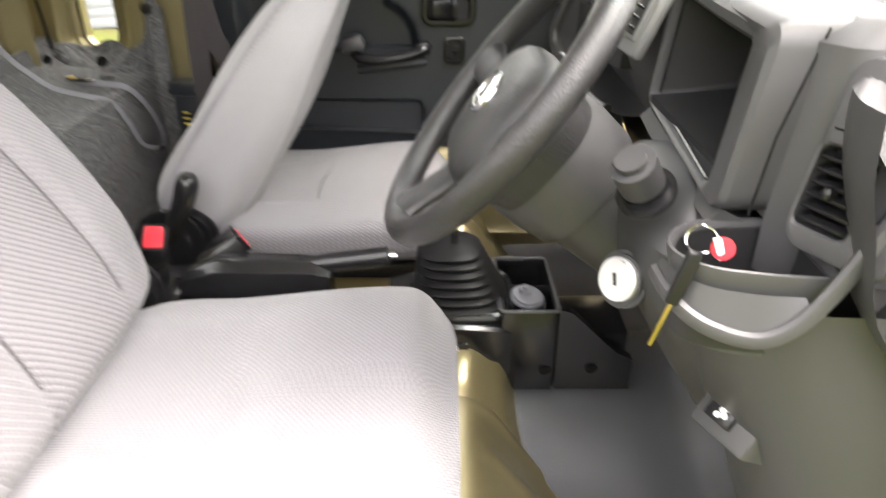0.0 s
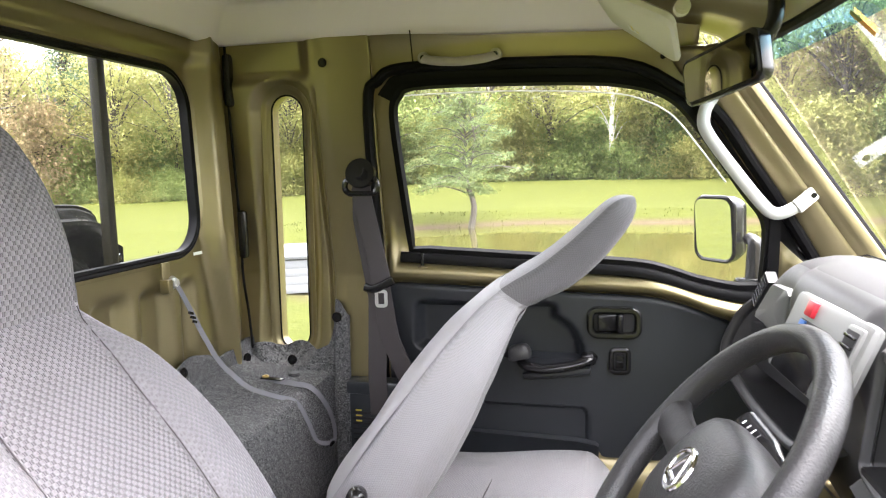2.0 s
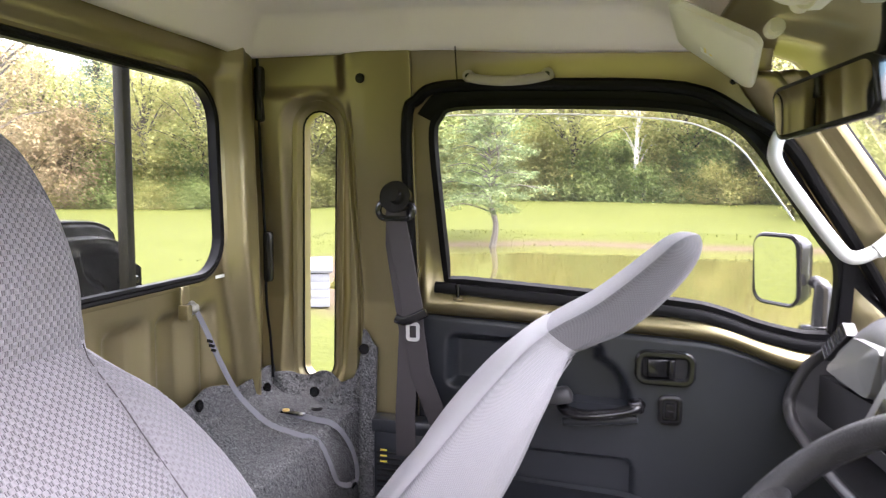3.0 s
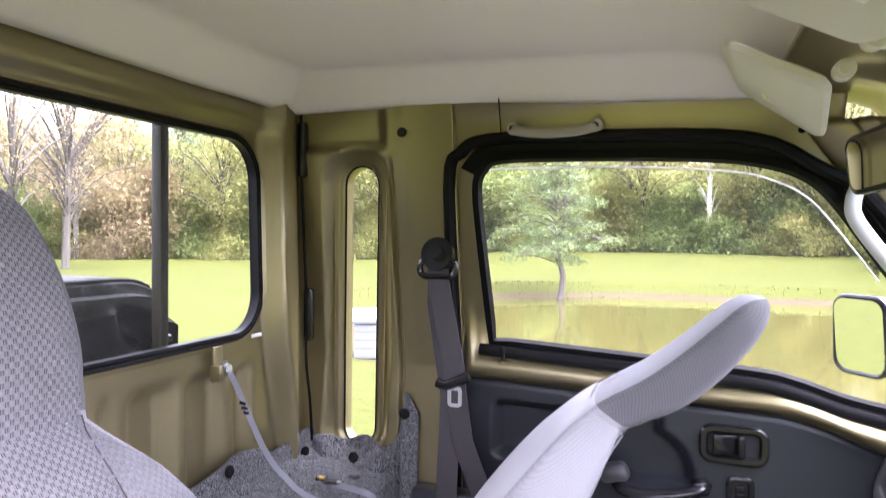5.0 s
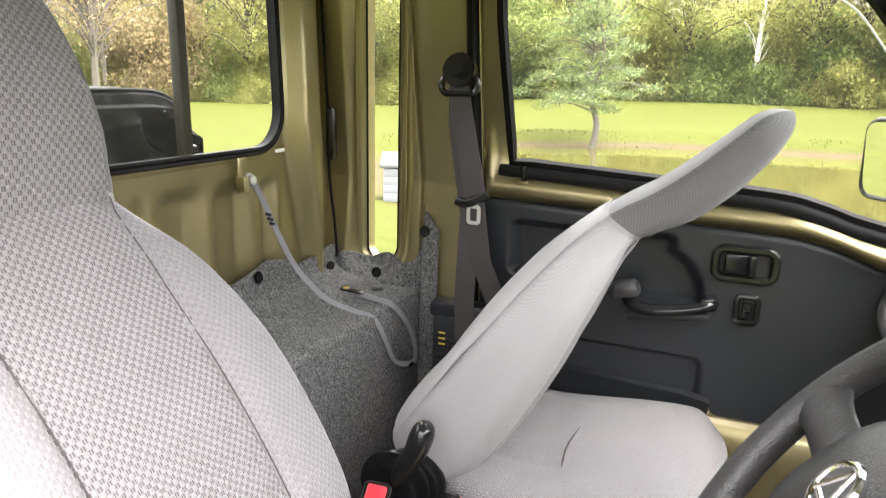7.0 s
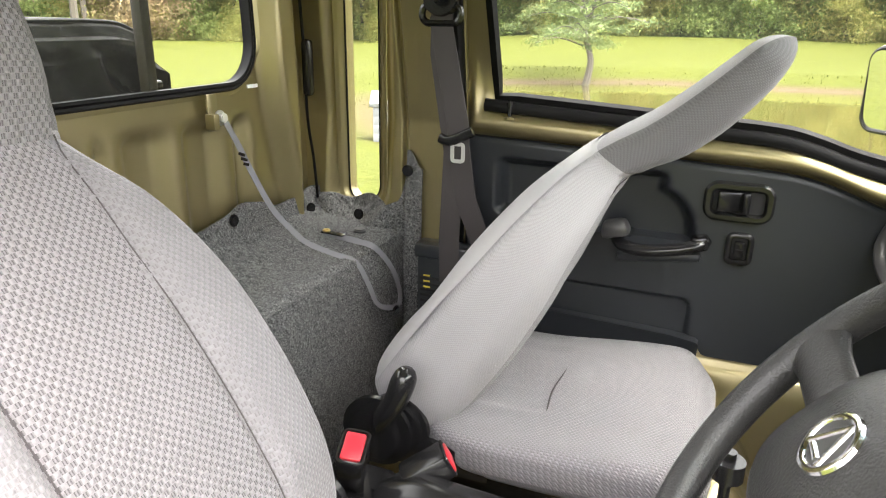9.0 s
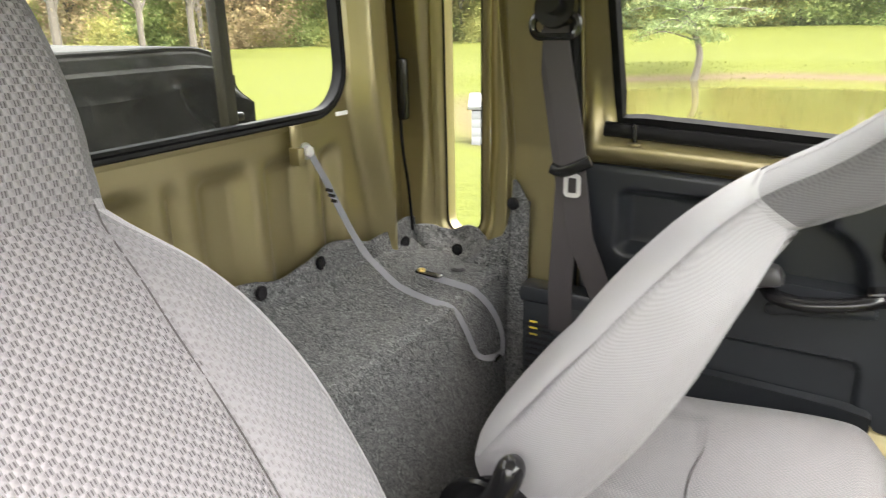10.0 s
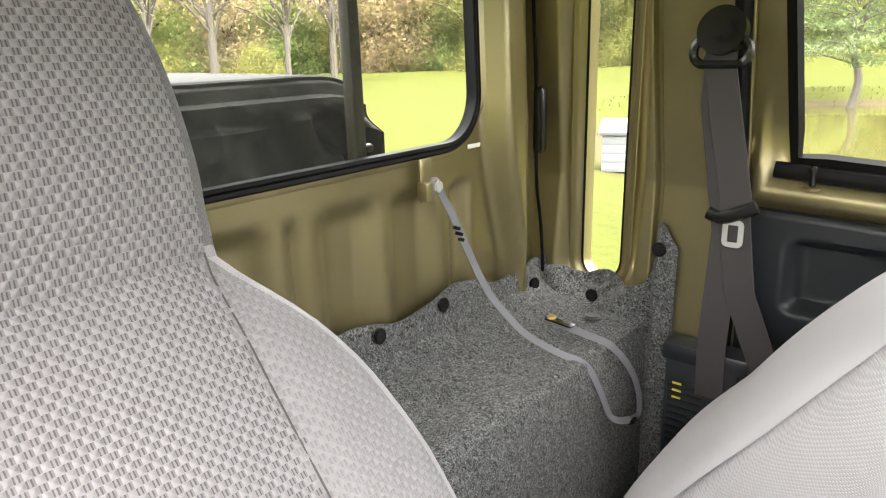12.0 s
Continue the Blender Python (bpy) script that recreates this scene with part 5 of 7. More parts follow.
part("webbing", sweep(run, flat(0.0125, 0.0014), (0.6, -0.45, 0.75)), STRAP, strap)
run = smooth_path([(-0.68, 1.55, 0.44), (-0.68, 1.582, 0.438), (-0.683, 1.588, 0.47), (-0.688, 1.56, 0.53), (-0.705, 1.512, 0.592), (-0.75, 1.507, 0.603), (-0.80, 1.51, 0.607), (-0.826, 1.516, 0.609)], 6)
part("webbing", sweep(run, flat(0.0125, 0.0014), (1, -0.4, 0.25)), STRAP, strap)
buckle = part("buckle", block((0.005, 0.017, 0.006), (-0.9205, 1.359, 0.806), 0.001, Matrix.Rotation(radians(-22), 3, "X")), BLACK, strap, "black strap adjuster")
for k in (1, 2):
    part("buckle_bar", block((0.006, 0.018, 0.006), (-0.9205 + 0.002 * k, 1.359 + 0.0045 * k, 0.806 - 0.011 * k), 0.001, Matrix.Rotation(radians(-22), 3, "X")), BLACK, buckle)
part("strap_tab", block((0.06, 0.018, 0.003), (-0.808, 1.511, 0.612), 0.001, Matrix.Rotation(radians(-8), 3, "Z")), BLACK, strap, "black sewn end tab")
part("grommet", sweep([(-0.828 + a, 1.515 + b, 0.6155) for a, b in ring(0.0065, 14)], ring(0.0025, 6), (0, 0, 1), True), BRASS, strap, "brass grommet")
part("end_clip", block((0.012, 0.024, 0.006), (-0.679, 1.552, 0.437), 0.001), BLACK, strap)

# black hose with its covers up the corner
hose = thing("corner_cable", (-0.93, 1.63, 0.7), "thin black cable with two slim plastic covers up the corner", "cable")
part("cable", sweep(smooth_path([(-0.93, 1.59, 1.43), (-0.932, 1.6, 1.25), (-0.932, 1.62, 1.0), (-0.932, 1.622, 0.85), (-0.932, 1.64, 0.75), (-0.93, 1.648, 0.65)], 6), ring(0.0035, 8), (1, 0, 0)), RUBBER, hose)
part("cable_cover", block((0.022, 0.026, 0.125), (-0.925, 1.622, 0.958), 0.009), BLACK, hose)
part("cable_cover", block((0.022, 0.026, 0.13), (-0.925, 1.592, 1.345), 0.009), BLACK, hose)
tagged(part("wall_label", block((0.002, 0.034, 0.007), (-0.948, 1.445, 0.931), 0.0), WHITE, None, "", False), "small pale sticker on the olive rear wall", "label")
tagged(part("wall_plug", disc(0.011, 0.006, (-0.668, 1.572, 1.372), (0, -1, -0.1), 0.002, 16), BLACK, None), "round black plug in the olive pillar", "plug")
tagged(part("liner_plug", disc(0.03, 0.012, (-0.622, 1.583, 1.425), (0, -1, -0.1), 0.003, 24), BLACK, None), "half-hidden round black cap under the headliner", "cap")

# ---- dashboard ----
def section(y):
    """The dashboard's outline at a station across the cab: x, z from the toe board round to the glass."""
    left = smoothstep(1.50, 1.655, y)
    drv = smoothstep(0.95, 0.88, y) * smoothstep(0.47, 0.53, y)
    mid = smoothstep(0.84, 0.9, y) * (1 - smoothstep(1.24, 1.3, y))
    far_end = smoothstep(0.53, 0.42, y)
    pts = [(0.62, 0.16), (0.50, 0.36), (0.42, 0.50), (0.375, 0.63), (0.345, 0.72), (0.325, 0.785), (0.31, 0.83), (0.305, 0.875), (0.315, 0.91), (0.345, 0.935), (0.42, 0.945), (0.54, 0.915), (0.63, 0.865), (0.68, 0.83)]
    out = []
    for i, (x, z) in enumerate(pts):
        if 4 <= i <= 9:
            x -= 0.018 * mid
            x += 0.12 * drv if i <= 8 else 0.02 * drv
        if i >= 9:
            z -= 0.03 * drv
        x += 0.03 * left - 0.035 * far_end * (4 <= i <= 8)
        z -= 0.07 * far_end * (i >= 8) + 0.15 * smoothstep(1.34, 1.68, y) * max(0.0, (z - 0.70) / 0.245)
        out.append((x, y, z))
    return out


DASH_TOP = surface("grey_dash_top", (0.036, 0.036, 0.036), (0.048, 0.048, 0.048), 0.6, 0, 8, 1200, 0.3, 0.0006, 0, 0.06, 0.6, 0.3)
dash = thing("dashboard", (0.5, MID, 0.16), "two-tone grey plastic dashboard across the cab", "dashboard")
def rounded_section(y):
    """Smoothed outline, drawn in at the passenger's end."""
    k = max(0.0, (y - 1.585) / 0.07)
    k = 1 - math.sqrt(max(0.0, 1 - k * k))
    cx, cz = 0.47, 0.74
    return [(p.x + (cx - p.x) * 0.42 * k, p.y, p.z + (cz - p.z) * (0.5 * k if p.z > cz else 0.1 * k)) for p in smooth_path(section(y), 3)]


sections = [rounded_section(y) for y in steps(0.40, 1.58, 90) + [1.585 + 0.07 * math.sin(math.pi / 2 * i / 12) for i in range(1, 13)]]
bm = loft(sections, False, False)
for f in bm.faces:
    f.material_index = 1 if f.calc_center_median().z > 0.9 and f.calc_center_median().x > 0.33 else 0
part("dash_body", bm, [DASH, DASH_TOP], dash)
bm = bmesh.new()
bm.faces.new([bm.verts.new(p) for p in rounded_section(1.655)])
part("dash_end", bm, DASH, dash, "", False)
# seam across the top
part("top_panel_line", sweep([(0.44, y, section(y)[10][2] + 0.001) for y in steps(1.2, 1.5, 8)], ring(0.0016, 6), (0, 0, 1)), BLACK, dash)

# passenger side: silver lid, tray lip and end vent
def facing(y, z, x, w, h, t, bevel, name, mat_, parent, lean=10, label="", yaw=0):
    turn = Matrix.Rotation(radians(yaw), 3, "Z") @ Matrix.Rotation(radians(-lean), 3, "Y")
    return part(name, block((t, w, h), (x, y, z), bevel, turn), mat_, parent, label)


LID = [Vector(q) for q in ((0.304, 1.58, 0.782), (0.294, 1.318, 0.798), (0.288, 1.258, 0.894), (0.298, 1.405, 0.884))]
lid_mid = sum(LID, Vector()) / 4
part("tray_lid", loft([[lid_mid.lerp(q, k) + Vector((push, 0, 0)) for q in resample([a.lerp(b, f) for a, b in zip(LID, LID[1:] + LID[:1]) for f in (0.06, 0.94)], 32)] for k, push in ((1.0, 0.016), (1.0, 0.002), (0.97, 0.0), (0.2, -0.001))], True, True), SILVER_PLASTIC, dash, "silver-grey lid")
# solid block whose dark colour stands for shade in the open tray
part("tray_recess", loft([[(0.31, 1.62, z0 - 0.03), (0.31, 1.2, z0 + 0.01), (0.35, 1.2, z0 + 0.01), (0.35, 1.62, z0 - 0.03)] for z0 in (0.70, 0.79)], True, True), SHADE_BLACK, dash, "open tray, its shade put into the dark colour")
LIP = smooth_path([(0.325, 1.628, 0.808), (0.295, 1.648, 0.77), (0.273, 1.655, 0.72), (0.264, 1.652, 0.682), (0.265, 1.61, 0.653), (0.269, 1.5, 0.643), (0.272, 1.385, 0.64), (0.285, 1.25, 0.638), (0.295, 1.2, 0.638)], 8)
part("tray_lip", sweep(LIP, ring(0.010, 10, 0.013), (1, 0, 0)), DARK_DASH, dash, "rounded dark tray lip")
# dark sheet for shade in the hollow behind the lip, and the skirt below
part("tray_hollow", loft([[p.lerp(Vector((0.40, min(p.y, 1.56), p.z + 0.012)), k / 6) + Vector((0, 0, -0.02 * math.sin(math.pi * k / 6))) for k in range(7)] for p in LIP], False, False), DARK_DASH, dash, "open tray, its shade put into the dark colour")
part("tray_skirt", loft([[p + Vector((0.02 * k + 0.03 * (k / 5) ** 2, 0.001 * k, -0.03 * k)) for k in range(6)] for p in LIP], False, False), DARK_DASH, dash, "dark lower skirt")
VENT_A, VENT_B = Vector((0.302, 1.452, 0.876)), Vector((0.309, 1.592, 0.796))
vent_l = part("end_vent", loft([[q, q + Vector((0, 0.03, 0.018)), q + Vector((0.02, 0.03, 0.018)), q + Vector((0.02, 0, 0))] for q in (VENT_A, VENT_B)], True, True), RECESS_SHADE, dash, "slotted air vent along the dashboard's end")
for k in range(7):
    q = VENT_A.lerp(VENT_B, (k + 0.5) / 7)
    part("vent_slat", sweep([q + Vector((-0.001, 0.003, 0.001)), q + Vector((-0.001, 0.026, 0.0155))], ring(0.0018, 6), (1, 0, 0)), BLACK, vent_l)

# centre panel
CP = Matrix.Rotation(radians(3), 3, "Z") @ Matrix.Rotation(radians(22), 3, "Y")


def on_centre(a, b, c=0.0):
    """A point of the centre panel: a across to the left, b up, c proud of it."""
    return Vector((0.277, 1.035, 0.862)) + CP @ Vector((-c, a, b))


panel = part("centre_panel", block((0.02, 0.262, 0.13), on_centre(0.006, -0.012), 0.01, CP), SILVER_PLASTIC, dash, "silver-grey centre panel")
part("hazard_switch", block((0.012, 0.028, 0.024), on_centre(0.053, 0.034, 0.011), 0.003, CP), RED, panel, "red hazard switch")
slot = part("radio_slot", block((0.006, 0.1, 0.014), on_centre(0.026, 0.009, 0.009), 0.001, CP), SHADE_BLACK, panel, "dark slot")
part("card", block((0.004, 0.02, 0.011), on_centre(0.062, 0.009, 0.0125), 0.001, CP), BLUE, slot, "blue card")
part("radio_panel", block((0.006, 0.15, 0.06), on_centre(0.035, -0.043, 0.009), 0.003, CP), BLACK, panel, "glossy black audio panel")
vent = part("centre_vent", block((0.014, 0.044, 0.1), on_centre(-0.094, -0.007, 0.008), 0.004, CP), SILVER_PLASTIC, panel, "upright air vent")
part("vent_well", block((0.004, 0.034, 0.086), on_centre(-0.094, -0.007, 0.014), 0.001, CP), SHADE_BLACK, vent)
for k in range(6):
    part("vent_slat", block((0.006, 0.032, 0.0045), on_centre(-0.094, -0.041 + 0.0138 * k, 0.016), 0.001, CP), BLACK, vent)

# instrument hood with its deep recess
HOOD_Y, HOOD_Z, HOOD_W, HOOD_H = 0.691, 0.829, 0.342, 0.16


def hood_loop(deep, door_in, mid_in, top_in, low_in, r):
    """A rounded outline of the hood, deep behind its front: drawn in by its own amount on each side."""
    w, h = HOOD_W - door_in - mid_in, HOOD_H - top_in - low_in
    out = []
    for a, b in rounded(w, h, r, 5):
        z = HOOD_Z + (low_in - top_in) / 2 + b
        y = HOOD_Y + (door_in - mid_in) / 2 + a
        k = (z - HOOD_Z) / (HOOD_H / 2)
        out.append((0.241 + 0.009 * k + 0.03 * smoothstep(0.6, 0.86, y) + deep, y, z))
    return out


hood = part("instrument_hood", loft([hood_loop(0.17, 0.0, 0.0, 0.0, 0.0, 0.02), hood_loop(0.016, 0.0, 0.0, 0.0, 0.0, 0.02), hood_loop(0.005, 0.002, 0.001, 0.002, 0.001, 0.018), hood_loop(0.0, 0.008, 0.003, 0.008, 0.003, 0.016), hood_loop(0.002, 0.04, 0.005, 0.014, 0.005, 0.012), hood_loop(0.008, 0.052, 0.006, 0.02, 0.007, 0.012), hood_loop(0.014, 0.057, 0.007, 0.024, 0.008, 0.012)], False, True), DASH, dash, "deep grey instrument hood")
# the recess carries its shade in this darker colour
part("hood_recess", loft([hood_loop(0.0135, 0.0565, 0.0065, 0.0235, 0.0075, 0.012), hood_loop(0.04, 0.06, 0.012, 0.03, 0.01, 0.012), hood_loop(0.13, 0.075, 0.03, 0.05, 0.03, 0.012)], False, True), RECESS_SHADE, hood, "recess with its shade put into the colour")
part("hood_lid", loft([[(x0 + a, y, z0 + b) for a, b in ((0.06, 0.006), (0.03, 0.01), (0.01, 0.008), (0.0, 0.0), (-0.001, -0.008), (0.005, -0.014), (0.03, -0.014), (0.06, -0.01))] for y, x0, z0 in ((0.545, 0.262, 0.893), (0.56, 0.251, 0.898), (0.66, 0.257, 0.899), (0.76, 0.268, 0.899), (0.846, 0.28, 0.898), (0.856, 0.29, 0.893))], True, True), DASH_TOP, hood, "paler grey upper lip")
part("instrument_face", block((0.01, 0.2, 0.09), (0.372, 0.73, 0.82), 0.003, Matrix.Rotation(radians(10), 3, "Y")), SHADE_BLACK, hood, "dark instrument face")
part("hood_step", loft([[(0.262, 0.582, z0), (0.262, 0.60, z0), (0.335, 0.66, z0 - 0.004), (0.345, 0.585, z0 - 0.004)] for z0 in (0.762, 0.815)], True, True), DARK_DASH, hood, "stepped inner corner")
part("hood_shelf", loft([[(0.262, 0.59, z0), (0.262, 0.845, z0), (0.36, 0.83, z0 + 0.012), (0.36, 0.6, z0 + 0.012)] for z0 in (0.756, 0.764)], True, True), RECESS_SHADE, hood)
part("hood_rim", sweep([Vector(q) + Vector((-0.001, 0, 0)) for q in hood_loop(0.0135, 0.0565, 0.0065, 0.0235, 0.0075, 0.012)], ring(0.0022, 6), (1, 0, 0), True), BLACK, hood, "thin black rim")
part("cheek_seam", sweep([(0.258, 0.5195, 0.752), (0.266, 0.5195, 0.82), (0.287, 0.5195, 0.905)], ring(0.0012, 6), (0, 1, 0)), BLACK, dash)
part("sill_strip", loft([[(x0, y, z0), (x0 - 0.012, y, z0 - 0.012), (x0 + 0.02, y, z0 - 0.05), (x0 + 0.06, y, z0 - 0.03)] for y, x0, z0 in ((0.53, 0.24, 0.752), (0.60, 0.243, 0.75), (0.72, 0.252, 0.748), (0.86, 0.268, 0.744))], True, True), DASH_TOP, dash, "pale strip below the hood")
part("cheek", loft([[(0.272, 0.52, z0), (0.285, 0.497, z0), (0.31, 0.487, z0), (0.42, 0.48, z0), (0.5, 0.48, z0), (0.5, 0.53, z0), (0.3, 0.53, z0)] for z0 in (0.70, 0.752)] + [[(0.281, 0.52, z0), (0.294, 0.497, z0), (0.318, 0.487, z0), (0.42, 0.48, z0), (0.5, 0.48, z0), (0.5, 0.53, z0), (0.3, 0.53, z0)] for z0 in (0.85, 0.895)] + [[(0.305, 0.52, 0.912), (0.31, 0.51, 0.912), (0.33, 0.50, 0.912), (0.42, 0.49, 0.912), (0.49, 0.49, 0.912), (0.49, 0.53, 0.912), (0.31, 0.53, 0.912)]], True, True), DASH, dash, "flat grey cheek panel")

# door-side end: vent pod, cup holder, kick panel
SV = Matrix.Rotation(radians(26), 3, "Z") @ Matrix.Rotation(radians(14), 3, "Y")


def on_side_vent(a, b, c=0.0):
    """a across towards the wheel, b up, c proud of the pod's face."""
    return Vector((0.289, 0.464, 0.797)) + SV @ Vector((-c, a, b))


def pod_loop(w, h, r, c, da=0.0, db=0.0):
    return [on_side_vent(da + a, db + b, c) for a, b in rounded(w, h, r)]


pod = part("side_vent", loft([pod_loop(0.09, 0.15, 0.02, -0.09, -0.018, 0.024), pod_loop(0.09, 0.15, 0.02, -0.008, -0.018, 0.024), pod_loop(0.086, 0.146, 0.018, -0.001, -0.018, 0.024), pod_loop(0.08, 0.14, 0.016, 0.0, -0.018, 0.024), pod_loop(0.05, 0.068, 0.009, 0.0), pod_loop(0.046, 0.064, 0.008, -0.002), pod_loop(0.044, 0.062, 0.007, -0.018)], True, True), DASH, dash, "angular air vent pod beside the door")
part("vent_well", block((0.002, 0.042, 0.06), on_side_vent(0, 0, -0.0165), 0.0005, SV), SHADE_BLACK, pod)
for k in range(6):
    part("vent_slat", block((0.013, 0.041, 0.0038), on_side_vent(0, -0.0245 + 0.0098 * k, -0.007), 0.0014, SV @ Matrix.Rotation(radians(-24), 3, "Y")), BLACK, pod)
part("vent_tab", block((0.012, 0.008, 0.011), on_side_vent(0.0, -0.002, 0.002), 0.003, SV), BLACK, pod)
part("pod_seam", sweep([on_side_vent(a, 0.044, 0.0005) for a in (-0.06, 0.018)], ring(0.001, 6), (0, 0, 1)), BLACK, pod)

CUPZ = 0.742
CUP = resample(smooth_path([(0.184, 0.487, 0), (0.190, 0.463, 0), (0.208, 0.447, 0), (0.235, 0.439, 0), (0.264, 0.434, 0), (0.290, 0.433, 0), (0.297, 0.445, 0), (0.297, 0.52, 0), (0.288, 0.531, 0), (0.255, 0.532, 0), (0.222, 0.529, 0), (0.197, 0.513, 0)], 6, True), 56)


def cup_loop(z, k, push=0.0):
    """The cup's outline at a height, drawn in towards its middle."""
    return [(0.245 + push + (q.x - 0.245) * k, 0.487 + (q.y - 0.487) * k, z) for q in CUP]


cup = part("cup_holder", loft([cup_loop(0.66, 0.86, 0.012), cup_loop(0.70, 0.95, 0.004), cup_loop(CUPZ - 0.012, 1.0), cup_loop(CUPZ - 0.004, 1.035), cup_loop(CUPZ, 1.03), cup_loop(CUPZ + 0.001, 1.0), cup_loop(CUPZ - 0.002, 0.945), cup_loop(CUPZ - 0.008, 0.925)], False, True), DASH, dash, "moulded grey cup holder")
# separate inner skin, coloured dark for the shade down in the cup
part("cup_well", loft([cup_loop(CUPZ - 0.0075, 0.926), cup_loop(0.665, 0.86), cup_loop(0.662, 0.1)], False, True), RECESS_SHADE, cup, "hollow of the cup holder, shade put into its colour")
part("cup_rim_line", sweep(cup_loop(CUPZ - 0.0065, 0.93), ring(0.0012, 6), (0, 0, 1), True), DARK_DASH, cup)
BAND = smooth_path([(0.178, 0.495, 0.712), (0.184, 0.462, 0.705), (0.204, 0.438, 0.695), (0.238, 0.425, 0.69), (0.264, 0.421, 0.704), (0.284, 0.42, 0.735), (0.305, 0.42, 0.782), (0.33, 0.42, 0.84)], 6)
part("cup_band", sweep(BAND, ring(0.0055, 8, 0.0075), (0, 0, 1)), DASH, cup, "raised moulding under the cup holder")
part("cup_skirt", loft([[Vector((min(0.292, 0.245 + (p.x - 0.245) * 0.93), 0.487 + (p.y - 0.487) * 0.85, CUPZ - 0.016)).lerp(p, k / 4) for k in range(5)] for p in BAND[:28]], False, False), DASH, cup)
part("kick_panel", loft([[(x, y, z) for x, y in row] for z, row in (
    (0.712, ((0.205, 0.52), (0.198, 0.475), (0.222, 0.44), (0.27, 0.426), (0.4, 0.418), (0.6, 0.412))),
    (0.69, ((0.212, 0.53), (0.206, 0.488), (0.232, 0.448), (0.285, 0.427), (0.41, 0.417), (0.6, 0.411))),
    (0.62, ((0.236, 0.55), (0.234, 0.505), (0.26, 0.458), (0.31, 0.43), (0.42, 0.417), (0.6, 0.411))),
    (0.56, ((0.262, 0.57), (0.262, 0.528), (0.285, 0.478), (0.33, 0.438), (0.43, 0.417), (0.6, 0.411))),
    (0.46, ((0.31, 0.58), (0.311, 0.54), (0.33, 0.493), (0.365, 0.45), (0.445, 0.42), (0.6, 0.411))),
    (0.30, ((0.375, 0.59), (0.377, 0.55), (0.39, 0.505), (0.42, 0.46), (0.47, 0.425), (0.6, 0.411))),
    (0.12, ((0.42, 0.60), (0.422, 0.555), (0.435, 0.51), (0.45, 0.465), (0.5, 0.43), (0.6, 0.411))))], False, False), DASH, dash, "grey kick panel below the cup holder")
part("kick_seam", sweep([(0.40, 0.4165, 0.62), (0.425, 0.4135, 0.50), (0.45, 0.4135, 0.30)], ring(0.0016, 6), (0, 1, 0)), DASH_TOP, dash)
RK = Matrix.Rotation(radians(24), 3, "Z") @ Matrix.Rotation(radians(32), 3, "Y")
sp = part("switch_pod", block((0.05, 0.07, 0.075), (0.306, 0.522, 0.532), 0.004, RK), DASH, dash)
part("rocker", block((0.008, 0.032, 0.03), Vector((0.306, 0.522, 0.532)) + RK @ Vector((-0.0265, 0.006, -0.008)), 0.002, RK), BLACK, sp, "black rocker switch")
for a, b in ((0, 0), (0.006, 0.006), (-0.005, 0.005), (0.003, -0.007), (-0.004, -0.004), (0.012, 0.011)):
    part("rocker_mark", disc(0.0032, 0.002, Vector((0.306, 0.522, 0.532)) + RK @ Vector((-0.031, 0.004 + a, -0.008 + b)), tuple(RK @ Vector((-1, 0, 0))), 0, 10), WHITE, sp)

# ---- steering ----
WC = Vector((0.06, 0.718, 0.80))
WN = Vector((-math.cos(radians(39)), 0, math.sin(radians(39))))
WU = Vector((math.sin(radians(39)), 0, math.cos(radians(39))))
WS = Vector((0, 1, 0))
wheel = thing("steering_wheel", WC, "dark grey moulded steering wheel with a chromed emblem", "steering wheel")


def on_wheel(a, b, c=0.0):
    """a to the left, b up the wheel's plane, c towards the driver."""
    return WC + WS * a + WU * b + WN * c


part("rim", sweep([on_wheel(0.178 * math.cos(k * math.pi / 36), 0.178 * math.sin(k * math.pi / 36)) for k in range(72)], ring(0.0145, 14, 0.0165), tuple(WN), True), LEATHER, wheel, "grained dark rim")


def pad_loop(k, c, sq=0.65):
    out = []
    for i in range(40):
        a = 2 * math.pi * i / 40
        cc, s = math.cos(a), math.sin(a)
        out.append(on_wheel(k * 0.096 * math.copysign(abs(cc) ** sq, cc), -0.016 + k * 0.078 * math.copysign(abs(s) ** sq, s), c))
    return out


part("hub_pad", loft([pad_loop(0.92, -0.075), pad_loop(1.0, -0.05), pad_loop(1.04, -0.026), pad_loop(1.02, -0.012), pad_loop(0.96, -0.003), pad_loop(0.84, 0.004), pad_loop(0.6, 0.0095), pad_loop(0.35, 0.0118), pad_loop(0.1, 0.0122)], True, True), LEATHER, wheel, "smooth dark hub pad")
def flare(t):
    """Broad where the spoke meets the pad and again where it runs into the rim."""
    return 1.0 + 0.45 * (1 - smoothstep(0.0, 0.4, t)) + 0.25 * smoothstep(0.7, 1.0, t)


for sgn in (1, -1):
    spoke = [on_wheel(sgn * 0.06, -0.012, -0.02), on_wheel(sgn * 0.1, -0.01, -0.016), on_wheel(sgn * 0.135, -0.006, -0.008), on_wheel(sgn * 0.171, -0.002, -0.001)]
    part("spoke", sweep(smooth_path(spoke, 6), ring(0.025, 20, 0.011), tuple(WN), scale=flare), LEATHER, wheel)
spoke = [on_wheel(0, -0.06, -0.024), on_wheel(0, -0.1, -0.02), on_wheel(0, -0.14, -0.01), on_wheel(0, -0.17, -0.002)]
part("spoke", sweep(smooth_path(spoke, 6), ring(0.03, 20, 0.011), tuple(WN), scale=flare), LEATHER, wheel, "lower spoke")
